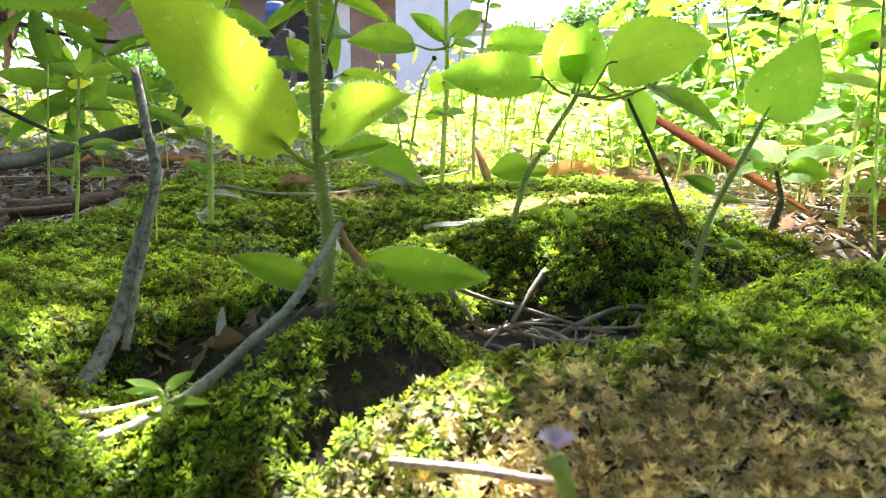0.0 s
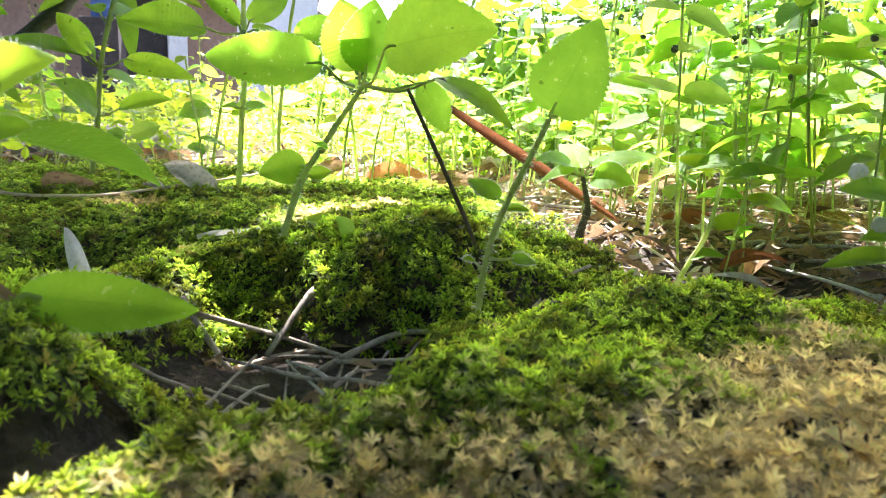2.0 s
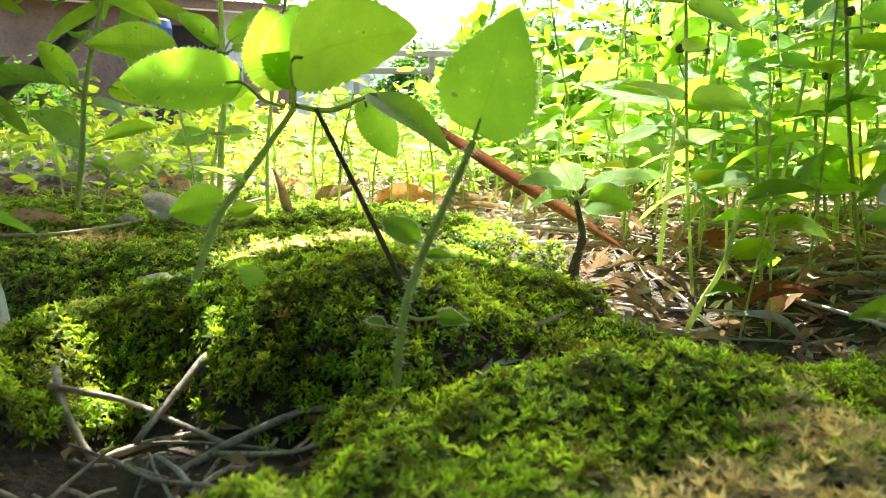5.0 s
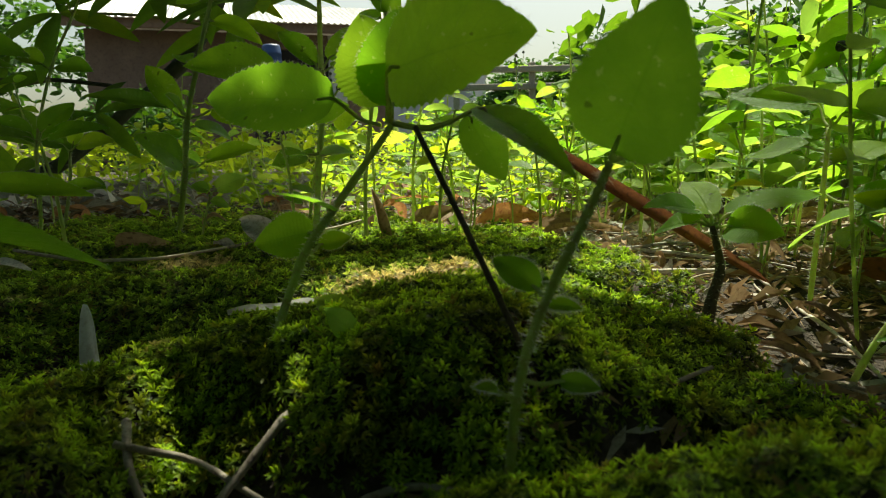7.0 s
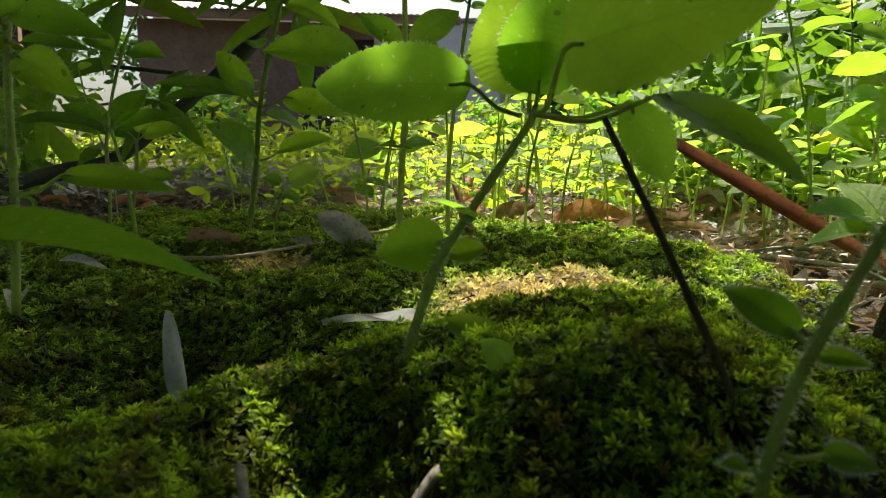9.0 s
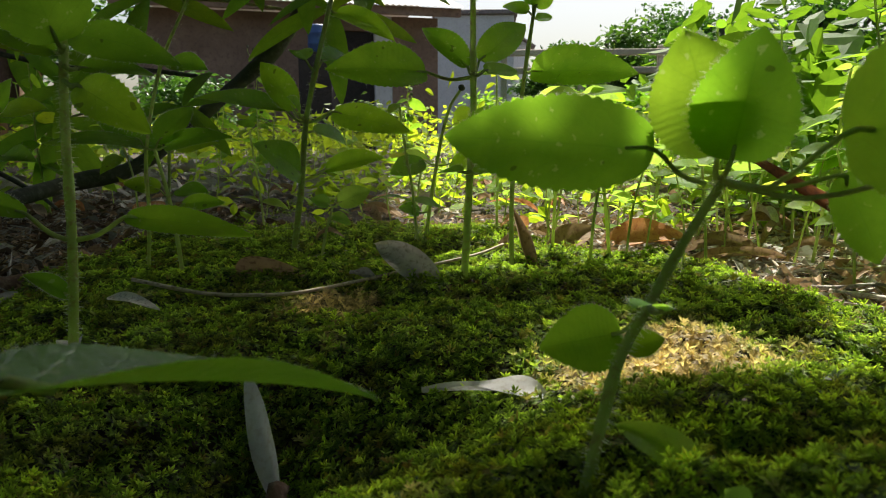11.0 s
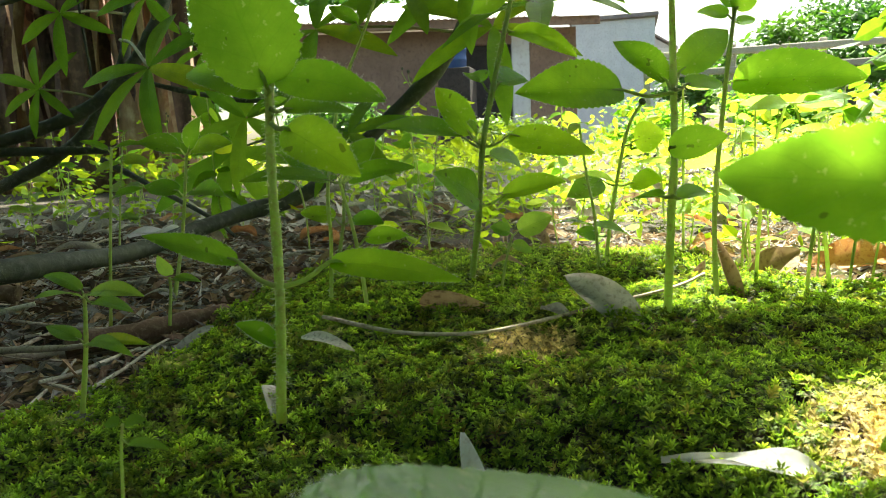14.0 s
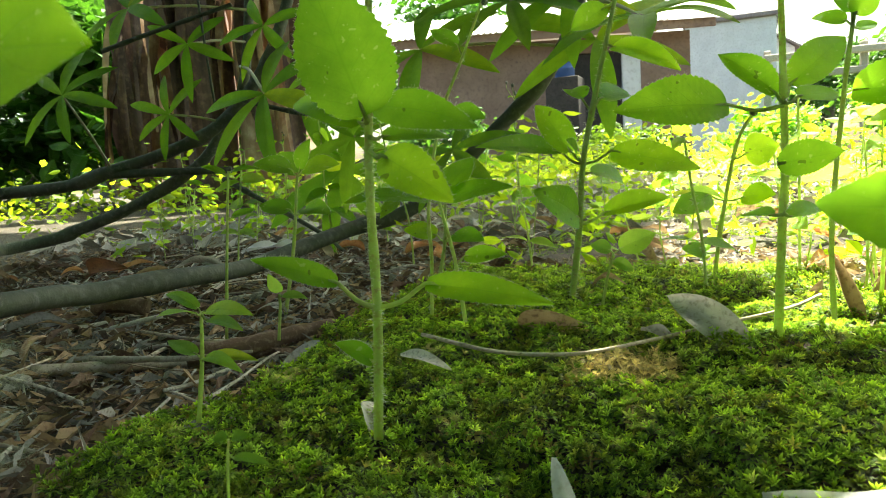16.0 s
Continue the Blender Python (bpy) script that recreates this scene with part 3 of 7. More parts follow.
def fringe(leaf, seed, cols=6, long=0.0011):
    """Short pale hairs standing off the edge of a blade."""
    rng = np.random.default_rng(seed)
    co = np.zeros(len(leaf.vertices) * 3, dtype=np.float32)
    leaf.vertices.foreach_get("co", co)
    grid = co.reshape(-1, cols + 1, 3)[3:]
    out = []
    for rim, inner in ((grid[:, 0], grid[:, 1]), (grid[:, -1], grid[:, -2])):
        for rep in range(2):
            f = rng.random((len(rim) - 1, 1))
            at = rim[:-1] * (1 - f) + rim[1:] * f
            way = at - inner[:-1]
            way = way / (np.linalg.norm(way, axis=1)[:, None] + 1e-9) + rng.normal(0, 0.45, way.shape)
            along = rim[1:] - rim[:-1]
            along = along / (np.linalg.norm(along, axis=1)[:, None] + 1e-9) * 0.00007
            out.append(np.stack([at - along, at + along, at + way * long * rng.uniform(0.5, 1.2, (len(at), 1))], 1).reshape(-1, 3))
    co = np.concatenate(out)
    return mesh_from("leaf_hairs", co, np.arange(len(co)).reshape(-1, 3), M_HAIR, smooth=False)


def herb(label, stem, r0, r1, leaves, hair=0, material=None, buds=(), seed=0, group="herbs in the moss", name="herb", stem_material=None, rows=60, cols=6, bud_material=None):
    """A weed: a stem through points, and blades (foot on the stem, blade's base, tip, width, way of its face)."""
    root = thing(name, stem[0], label, "weed", group)
    shift = Vector(stem[0])
    line = [p - shift for p in smooth_line(stem)]
    part("stem", tube("stem", line, r0, r1, stem_material or M_STEM, 10, 0.06, seed, knots=((0.3, 0.2), (0.62, 0.25))), M_STEM, root)
    if hair:
        part("hairs", hairs("hairs", line, r0, r1, hair, 0.0025, seed), M_HAIR, root, "fine pale hairs on the stem")
    for k, (foot, base, tip, width, up) in enumerate(leaves):
        foot, base, tip = (Vector(q) - shift for q in (foot, base, tip))
        rng = random.Random(seed * 77 + k)
        leaf = part("leaf", blade("leaf", base, tip, width, up, material or M_LEAF, rng.uniform(0.05, 0.2), rng.uniform(0.12, 0.35), rng.randrange(16, 21), 0.10, rows=rows, cols=cols, seed=seed * 31 + k), M_LEAF, root)
        if (base - foot).length > 0.002:
            mid = (base + foot) / 2 - Vector((0, 0, 0.1 * (base - foot).length))
            part("petiole", tube("petiole", smooth_line([foot, mid, base, base + (tip - base) * 0.12], 3), r1 * 0.75, r1 * 0.45, M_STEM, 6), M_STEM, leaf)
        if hair and rows > 40:
            part("leaf_hairs", fringe(leaf.data, seed * 13 + k), M_HAIR, leaf, "fine pale hairs along the edge")
    for q, r in buds:
        part("bud", bud_mesh(Vector(q) - shift, r, bud_material or M_BUD), M_BUD, root, "white fluffy flower head" if bud_material else "round dark seed head")
    return root


def bud_mesh(at, r, material):
    bm = bmesh.new()
    bmesh.ops.create_icosphere(bm, subdivisions=2, radius=r)
    for v in bm.verts:
        v.co *= 1 + 0.14 * math.sin(9 * v.co.z / r + 5 * math.atan2(v.co.y, v.co.x))
        v.co += at
    me = bpy.data.meshes.new("bud")
    bm.to_mesh(me)
    bm.free()
    me.materials.append(material)
    return me


def stick(name, label, points, r0, r1, material, seed=0, rough=0.12, category="twig"):
    root = Vector(points[0])
    line = [p - root for p in smooth_line(points, 5)]
    ob = new(name, tube(name, line, r0, r1, material, 8, rough, seed))
    ob.location = root
    return tagged(ob, label, category)


def fallen(label, base, tip, width, up, material, droop=0.2, fold=0.1, seed=0, name="fallen_leaf", stalk=0.0, wave=0.10, roll=None, twist=None, widest=0.48):
    base, tip = Vector(base), Vector(tip)
    g = random.Random(seed)
    roll = g.uniform(0.7, 2.2) if roll is None else roll
    twist = g.uniform(-0.4, 0.4) if twist is None else twist
    me = blade(name, (0, 0, 0), tip - base, width, up, material, droop, fold * 0.3, 9, 0.03, 18, 8, widest, wave, seed, roll=roll, twist=twist)
    ob = new(name, me)
    ob.location = base
    tagged(ob, label, "dry leaf")
    if stalk:
        d = (base - tip).normalized() * stalk
        part("stalk", tube("stalk", smooth_line([(0, 0, 0), d * 0.5 + Vector((0, 0, 0.002)), d], 3), 0.0009, 0.0006, material, 6), material, ob)
    return ob


# ---- herbs that stand nearest ----
near_herb = herb(
    'hairy green herb with large toothed leaves in a moss hollow',
    [(-0.0486, 0.2380, -0.0314), (-0.0422, 0.2419, 0.0055), (-0.0398, 0.2460, 0.0308), (-0.0422, 0.2459, 0.0563), (-0.0424, 0.2459, 0.0753), (-0.0424, 0.2460, 0.1119), (-0.0419, 0.2459, 0.1448), (-0.0418, 0.2459, 0.1631)], 0.0026, 0.0018,
    [
        ((-0.0427, 0.2459, 0.0569), (-0.0518, 0.2399, 0.0638), (-0.0931, 0.2219, 0.1159), 0.0320, (-0.000, -0.893, 0.580)),
        ((-0.0424, 0.2459, 0.0678), (-0.0411, 0.2420, 0.0686), (-0.0106, 0.2219, 0.0809), 0.0193, (-0.000, -0.951, 0.427)),
        ((-0.0426, 0.2460, 0.0602), (-0.0365, 0.2399, 0.0620), (-0.0167, 0.2279, 0.0660), 0.0108, (-0.000, -0.807, 0.716)),
        ((-0.0427, 0.2460, 0.0579), (-0.0580, 0.3000, 0.0640), (-0.0125, 0.3610, 0.0430), 0.0400, (0.150, 0.350, 0.920)),
        ((-0.0411, 0.2459, 0.0127), (-0.0458, 0.2399, 0.0171), (-0.0697, 0.2320, 0.0290), 0.0111, (-0.000, -0.893, 0.580)),
        ((-0.0416, 0.2460, 0.0096), (-0.0253, 0.2380, 0.0244), (0.0163, 0.2400, 0.0197), 0.0164, (-0.000, -0.925, 0.505)),
        ((-0.0418, 0.2459, 0.1294), (-0.0436, 0.2400, 0.1297), (-0.0816, 0.2249, 0.1181), 0.0228, (-0.000, -0.853, 0.650)),
        ((-0.0418, 0.2459, 0.1294), (-0.0373, 0.2400, 0.1297), (-0.0039, 0.2149, 0.1130), 0.0205, (-0.000, -0.853, 0.650)),
    ],
    hair=1100, material=M_LEAF, buds=[], seed=1,
)
[c for c in near_herb.children if c.name.startswith("leaf")][3].data.materials[0] = M_WAXY
herb(
    'leaning herb with broad bright toothed leaves on a moss mound',
    [(0.0327, 0.3691, 0.0049), (0.0358, 0.3713, 0.0166), (0.0442, 0.3830, 0.0423), (0.0528, 0.3905, 0.0557), (0.0632, 0.3989, 0.0710), (0.0733, 0.4041, 0.0856), (0.0741, 0.4044, 0.0887)], 0.0016, 0.0011,
    [
        ((0.0700, 0.4051, 0.0868), (0.0546, 0.3970, 0.0958), (-0.0015, 0.4275, 0.0999), 0.0280, (-0.200, -0.950, 0.250)),
        ((0.0725, 0.4046, 0.0876), (0.0726, 0.4045, 0.0944), (0.0633, 0.4061, 0.1270), 0.0300, (-0.227, -0.945, 0.332)),
        ((0.0741, 0.4043, 0.0882), (0.0749, 0.3998, 0.0931), (0.0775, 0.3900, 0.1250), 0.0270, (-0.216, -0.902, 0.493)),
        ((0.0741, 0.4043, 0.0877), (0.0775, 0.3475, 0.0990), (0.1165, 0.3220, 0.1065), 0.0350, (-0.330, -0.900, 0.300)),
        ((0.0741, 0.4043, 0.0877), (0.1019, 0.3979, 0.0894), (0.1157, 0.4010, 0.0655), 0.0163, (-0.227, -0.945, 0.332)),
        ((0.0741, 0.4042, 0.0872), (0.1046, 0.3713, 0.0900), (0.1300, 0.3356, 0.0686), 0.0147, (-0.115, -0.480, 0.946)),
        ((0.0528, 0.3905, 0.0557), (0.0550, 0.3828, 0.0568), (0.0409, 0.3512, 0.0653), 0.0091, (-0.115, -0.480, 0.946)),
        ((0.0516, 0.3906, 0.0549), (0.0465, 0.3909, 0.0492), (0.0254, 0.3881, 0.0455), 0.0188, (-0.216, -0.902, 0.493)),
        ((0.0442, 0.3830, 0.0423), (0.0476, 0.3929, 0.0440), (0.0590, 0.3958, 0.0465), 0.0085, (-0.199, -0.831, 0.639)),
    ],
    hair=500, material=M_LEAF, buds=[], seed=2,
)
herb(
    'pale hairy herb with one upright toothed leaf',
    [(0.1068, 0.3028, -0.0120), (0.1104, 0.3011, 0.0212), (0.1161, 0.3007, 0.0395), (0.1242, 0.2986, 0.0576), (0.1303, 0.2965, 0.0723)], 0.0013, 0.0010,
    [
        ((0.1303, 0.2966, 0.0729), (0.1311, 0.2968, 0.0749), (0.1376, 0.2740, 0.1036), 0.0278, (-0.229, -0.956, 0.073)),
        ((0.1303, 0.2966, 0.0729), (0.1351, 0.2989, 0.0744), (0.1523, 0.3158, 0.0756), 0.0080, (-0.132, -0.551, 0.911)),
        ((0.1171, 0.3008, 0.0415), (0.1150, 0.3036, 0.0428), (0.1053, 0.3143, 0.0493), 0.0087, (-0.176, -0.735, 0.766)),
        ((0.1161, 0.3006, 0.0391), (0.1172, 0.3005, 0.0399), (0.1240, 0.2957, 0.0397), 0.0044, (-0.163, -0.679, 0.821)),
        ((0.1108, 0.3011, 0.0217), (0.1200, 0.3019, 0.0209), (0.1298, 0.3013, 0.0191), 0.0064, (-0.148, -0.617, 0.869)),
        ((0.1099, 0.3005, 0.0173), (0.1054, 0.2969, 0.0202), (0.0992, 0.2936, 0.0226), 0.0036, (-0.148, -0.617, 0.869)),
    ],
    hair=420, material=M_LEAF, buds=[], seed=3,
)
herb(
    'low bright seedling with rounded leaves in the moss',
    [(0.0618, 0.3542, -0.0109), (0.0648, 0.3565, 0.0067), (0.0685, 0.3576, 0.0184)], 0.0011, 0.0008,
    [
        ((0.0685, 0.3575, 0.0180), (0.0619, 0.3702, 0.0226), (0.0461, 0.3901, 0.0250), 0.0105, (-0.163, -0.679, 0.821)),
        ((0.0685, 0.3575, 0.0180), (0.0647, 0.3487, 0.0223), (0.0580, 0.3414, 0.0315), 0.0089, (-0.199, -0.831, 0.639)),
        ((0.0685, 0.3575, 0.0180), (0.0662, 0.3582, 0.0189), (0.0755, 0.3669, 0.0222), 0.0105, (-0.199, -0.831, 0.639)),
        ((0.0685, 0.3574, 0.0173), (0.0716, 0.3516, 0.0182), (0.0886, 0.3373, 0.0193), 0.0112, (-0.097, -0.406, 0.974)),
    ],
    hair=0, material=M_YOUNG, buds=[], seed=4,
)
herb(
    'stout herb with dark dried stem base and green leaves',
    [(0.2088, 0.4540, -0.0149), (0.2125, 0.4566, 0.0060), (0.2170, 0.4583, 0.0228), (0.2143, 0.4620, 0.0412)], 0.0035, 0.0013,
    [
        ((0.2143, 0.4620, 0.0412), (0.2206, 0.4606, 0.0414), (0.2349, 0.4361, 0.0400), 0.0204, (-0.222, -0.927, 0.414)),
        ((0.2143, 0.4620, 0.0412), (0.2091, 0.4637, 0.0434), (0.1937, 0.4869, 0.0357), 0.0163, (-0.148, -0.617, 0.869)),
        ((0.2143, 0.4620, 0.0412), (0.2207, 0.4614, 0.0464), (0.2690, 0.4721, 0.0550), 0.0164, (-0.132, -0.551, 0.911)),
        ((0.2143, 0.4620, 0.0412), (0.2091, 0.4644, 0.0478), (0.1830, 0.4608, 0.0511), 0.0181, (-0.115, -0.480, 0.946)),
        ((0.2143, 0.4620, 0.0412), (0.2141, 0.4629, 0.0462), (0.2131, 0.4970, 0.0615), 0.0166, (-0.176, -0.735, 0.766)),
    ],
    hair=250, material=M_LEAF, buds=[], seed=5, stem_material=M_DARKSTEM,
)
herb(
    'tall hairy herb with opposite toothed leaves and buds',
    [(0.2733, 0.4897, -0.0191), (0.2782, 0.4948, 0.0184), (0.2836, 0.4998, 0.0559), (0.2874, 0.5039, 0.0859)], 0.0015, 0.0011,
    [
        ((0.2874, 0.5039, 0.0859), (0.2886, 0.5042, 0.0897), (0.2968, 0.4844, 0.1072), 0.0187, (-0.227, -0.945, 0.332)),
        ((0.2874, 0.5039, 0.0859), (0.2879, 0.5161, 0.0976), (0.2486, 0.5373, 0.1057), 0.0195, (-0.188, -0.786, 0.705)),
        ((0.2874, 0.5039, 0.0859), (0.2891, 0.4941, 0.0923), (0.3130, 0.4671, 0.0893), 0.0171, (-0.176, -0.735, 0.766)),
        ((0.2865, 0.5022, 0.0746), (0.2773, 0.5047, 0.0763), (0.2577, 0.5295, 0.0720), 0.0182, (-0.148, -0.617, 0.869)),
        ((0.2843, 0.4990, 0.0522), (0.2903, 0.4866, 0.0491), (0.3182, 0.4703, 0.0539), 0.0175, (-0.188, -0.786, 0.705)),
    ],
    hair=380, material=M_LEAF, buds=[((0.2886, 0.4885, 0.0582), 0.0022)], seed=6,
)
herb(
    'hairy herb leaning over the bare litter',
    [(0.2541, 0.4283, -0.0399), (0.2691, 0.4296, -0.0107), (0.2824, 0.4303, 0.0125), (0.2912, 0.4334, 0.0438)], 0.0016, 0.0011,
    [
        ((0.2912, 0.4334, 0.0438), (0.2894, 0.4346, 0.0480), (0.2703, 0.4506, 0.0543), 0.0150, (-0.176, -0.735, 0.766)),
        ((0.2912, 0.4334, 0.0438), (0.2884, 0.4238, 0.0445), (0.3135, 0.4082, 0.0499), 0.0151, (-0.132, -0.551, 0.911)),
        ((0.2912, 0.4334, 0.0438), (0.2981, 0.4415, 0.0398), (0.3441, 0.4518, 0.0427), 0.0177, (-0.115, -0.480, 0.946)),
        ((0.2824, 0.4303, 0.0125), (0.2856, 0.4298, 0.0142), (0.3117, 0.4350, 0.0200), 0.0135, (-0.176, -0.735, 0.766)),
        ((0.2691, 0.4296, -0.0107), (0.2724, 0.4299, -0.0041), (0.2862, 0.4168, -0.0003), 0.0118, (-0.115, -0.480, 0.946)),
    ],
    hair=300, material=M_LEAF, buds=[], seed=7,
)
herb(
    'tall leafy herb beside the litter',
    [(0.4465, 0.5707, -0.0340), (0.4521, 0.5803, 0.0316), (0.4670, 0.5886, 0.1020), (0.4774, 0.5986, 0.1771), (0.4804, 0.6057, 0.2239)], 0.0022, 0.0015,
    [
        ((0.4671, 0.5901, 0.1114), (0.4646, 0.5704, 0.1148), (0.4651, 0.5359, 0.0958), 0.0301, (-0.222, -0.927, 0.414)),
        ((0.4687, 0.5913, 0.1208), (0.4674, 0.5931, 0.1301), (0.4285, 0.6047, 0.1432), 0.0279, (-0.176, -0.735, 0.766)),
        ((0.4687, 0.5913, 0.1208), (0.4791, 0.5920, 0.1397), (0.5187, 0.5648, 0.1590), 0.0357, (-0.209, -0.870, 0.568)),
        ((0.4687, 0.5913, 0.1208), (0.4603, 0.5399, 0.1129), (0.4811, 0.4833, 0.1162), 0.0244, (-0.176, -0.735, 0.766)),
        ((0.4597, 0.5860, 0.0762), (0.4529, 0.5888, 0.0830), (0.4114, 0.5989, 0.0844), 0.0234, (-0.163, -0.679, 0.821)),
        ((0.4521, 0.5803, 0.0316), (0.4453, 0.5835, 0.0408), (0.4039, 0.5941, 0.0445), 0.0247, (-0.148, -0.617, 0.869)),
        ((0.4774, 0.5986, 0.1771), (0.4706, 0.6018, 0.1862), (0.4339, 0.6128, 0.1994), 0.0279, (-0.176, -0.735, 0.766)),
        ((0.4774, 0.5986, 0.1771), (0.4890, 0.5971, 0.1843), (0.5261, 0.5903, 0.1969), 0.0279, (-0.176, -0.735, 0.766)),
    ],
    hair=300, material=M_LEAF, buds=[((0.4414, 0.6285, 0.1795), 0.0022), ((0.3662, 0.6462, 0.1777), 0.0020)], seed=8,
)
herb(
    'tall hairy herb with large bitten leaves in the moss',
    [(-0.0021, 0.6449, -0.0012), (0.0013, 0.6595, 0.0704), (0.0035, 0.6670, 0.1018), (0.0033, 0.6735, 0.1400), (0.0027, 0.6821, 0.1980), (0.0025, 0.6928, 0.2632)], 0.0024, 0.0016,
    [
        ((0.0026, 0.6625, 0.1377), (-0.0249, 0.6542, 0.1401), (-0.0809, 0.6262, 0.1403), 0.0315, (0.278, -0.892, 0.445)),
        ((0.0026, 0.6626, 0.1393), (-0.0004, 0.6729, 0.1450), (-0.0302, 0.6879, 0.1728), 0.0195, (0.285, -0.917, 0.365)),
        ((0.0026, 0.6626, 0.1393), (0.0071, 0.6864, 0.1504), (0.0386, 0.7206, 0.1790), 0.0234, (0.285, -0.917, 0.365)),
        ((0.0026, 0.6626, 0.1393), (0.0104, 0.6760, 0.1429), (0.0322, 0.6935, 0.1442), 0.0169, (0.209, -0.671, 0.785)),
        ((0.0030, 0.6586, 0.1035), (-0.0005, 0.6474, 0.1068), (0.0282, 0.6358, 0.1120), 0.0198, (0.291, -0.935, 0.282)),
        ((0.0027, 0.6558, 0.0801), (0.0048, 0.6562, 0.0785), (0.0275, 0.6845, 0.0791), 0.0144, (0.148, -0.474, 0.921)),
        ((0.0027, 0.6558, 0.0801), (-0.0033, 0.6539, 0.0798), (-0.0213, 0.6692, 0.0783), 0.0144, (0.148, -0.474, 0.921)),
        ((0.0020, 0.6689, 0.1953), (-0.0031, 0.6678, 0.1987), (-0.0418, 0.6577, 0.2163), 0.0296, (0.226, -0.727, 0.727)),
        ((0.0020, 0.6689, 0.1953), (0.0074, 0.6710, 0.1982), (0.0480, 0.6852, 0.2117), 0.0296, (0.226, -0.727, 0.727)),
    ],
    hair=1000, material=M_LEAF, buds=[], seed=9,
)
herb(
    'slender herb with broad leaf bitten by insects',
    [(0.0299, 0.6903, 0.0029), (0.0300, 0.7081, 0.0654), (0.0373, 0.7290, 0.1347), (0.0453, 0.7483, 0.1890), (0.0468, 0.7496, 0.1962)], 0.0016, 0.0012,
    [
        ((0.0392, 0.7310, 0.1469), (0.0433, 0.7323, 0.1478), (0.1110, 0.7002, 0.1434), 0.0360, (0.285, -0.917, 0.365)),
        ((0.0453, 0.7482, 0.1883), (0.0419, 0.7475, 0.1910), (0.0231, 0.7528, 0.1964), 0.0145, (0.256, -0.822, 0.595)),
        ((0.0453, 0.7483, 0.1890), (0.0468, 0.7494, 0.1944), (0.0571, 0.7440, 0.2113), 0.0174, (0.291, -0.935, 0.282)),
        ((0.0453, 0.7482, 0.1883), (0.0474, 0.7486, 0.1860), (0.0592, 0.7525, 0.1883), 0.0111, (0.226, -0.727, 0.727)),
        ((0.0453, 0.7483, 0.1890), (0.0447, 0.7490, 0.1963), (0.0359, 0.7596, 0.2208), 0.0168, (0.278, -0.892, 0.445)),
    ],
    hair=250, material=M_LEAF, buds=[], seed=10,
)
herb(
    'tall hairy herb with pairs of toothed leaves',
    [(-0.1378, 0.7335, -0.0081), (-0.1331, 0.7379, 0.0170), (-0.1277, 0.7453, 0.0658), (-0.1242, 0.7520, 0.1148), (-0.1144, 0.7612, 0.1675), (-0.1017, 0.7722, 0.2283), (-0.0930, 0.7810, 0.2810)], 0.0026, 0.0015,
    [
        ((-0.1262, 0.7512, 0.1129), (-0.1399, 0.7481, 0.1230), (-0.1875, 0.7024, 0.1296), 0.0208, (0.226, -0.727, 0.727)),
        ((-0.1258, 0.7515, 0.1149), (-0.1328, 0.7503, 0.1226), (-0.1593, 0.7568, 0.1592), 0.0235, (0.291, -0.935, 0.282)),
        ((-0.1258, 0.7513, 0.1128), (-0.1052, 0.7587, 0.1212), (-0.0442, 0.7443, 0.1060), 0.0273, (0.268, -0.860, 0.522)),
        ((-0.1272, 0.7461, 0.0720), (-0.1259, 0.7364, 0.0755), (-0.1445, 0.6910, 0.0973), 0.0291, (0.278, -0.892, 0.445)),
        ((-0.1276, 0.7458, 0.0699), (-0.1106, 0.7519, 0.0773), (-0.0646, 0.7463, 0.0873), 0.0219, (0.226, -0.727, 0.727)),
        ((-0.1080, 0.7668, 0.1991), (-0.1033, 0.7679, 0.1956), (-0.0551, 0.7381, 0.1724), 0.0219, (0.268, -0.860, 0.522)),
        ((-0.1186, 0.7580, 0.1513), (-0.1125, 0.7608, 0.1592), (-0.0983, 0.8082, 0.1664), 0.0228, (0.268, -0.860, 0.522)),
        ((-0.1186, 0.7580, 0.1513), (-0.1243, 0.7572, 0.1598), (-0.1427, 0.7949, 0.1709), 0.0182, (0.268, -0.860, 0.522)),
        ((-0.1017, 0.7722, 0.2283), (-0.1076, 0.7699, 0.2245), (-0.1315, 0.7607, 0.2093), 0.0214, (0.278, -0.892, 0.445)),
        ((-0.1242, 0.7520, 0.1148), (-0.1289, 0.7511, 0.1191), (-0.1259, 0.7111, 0.1300), 0.0120, (0.291, -0.935, 0.282)),
        ((-0.1251, 0.7508, 0.1067), (-0.1192, 0.7526, 0.1064), (-0.1007, 0.8093, 0.0912), 0.0189, (0.256, -0.822, 0.595)),
    ],
    hair=900, material=M_LEAF, buds=[], seed=11,
)
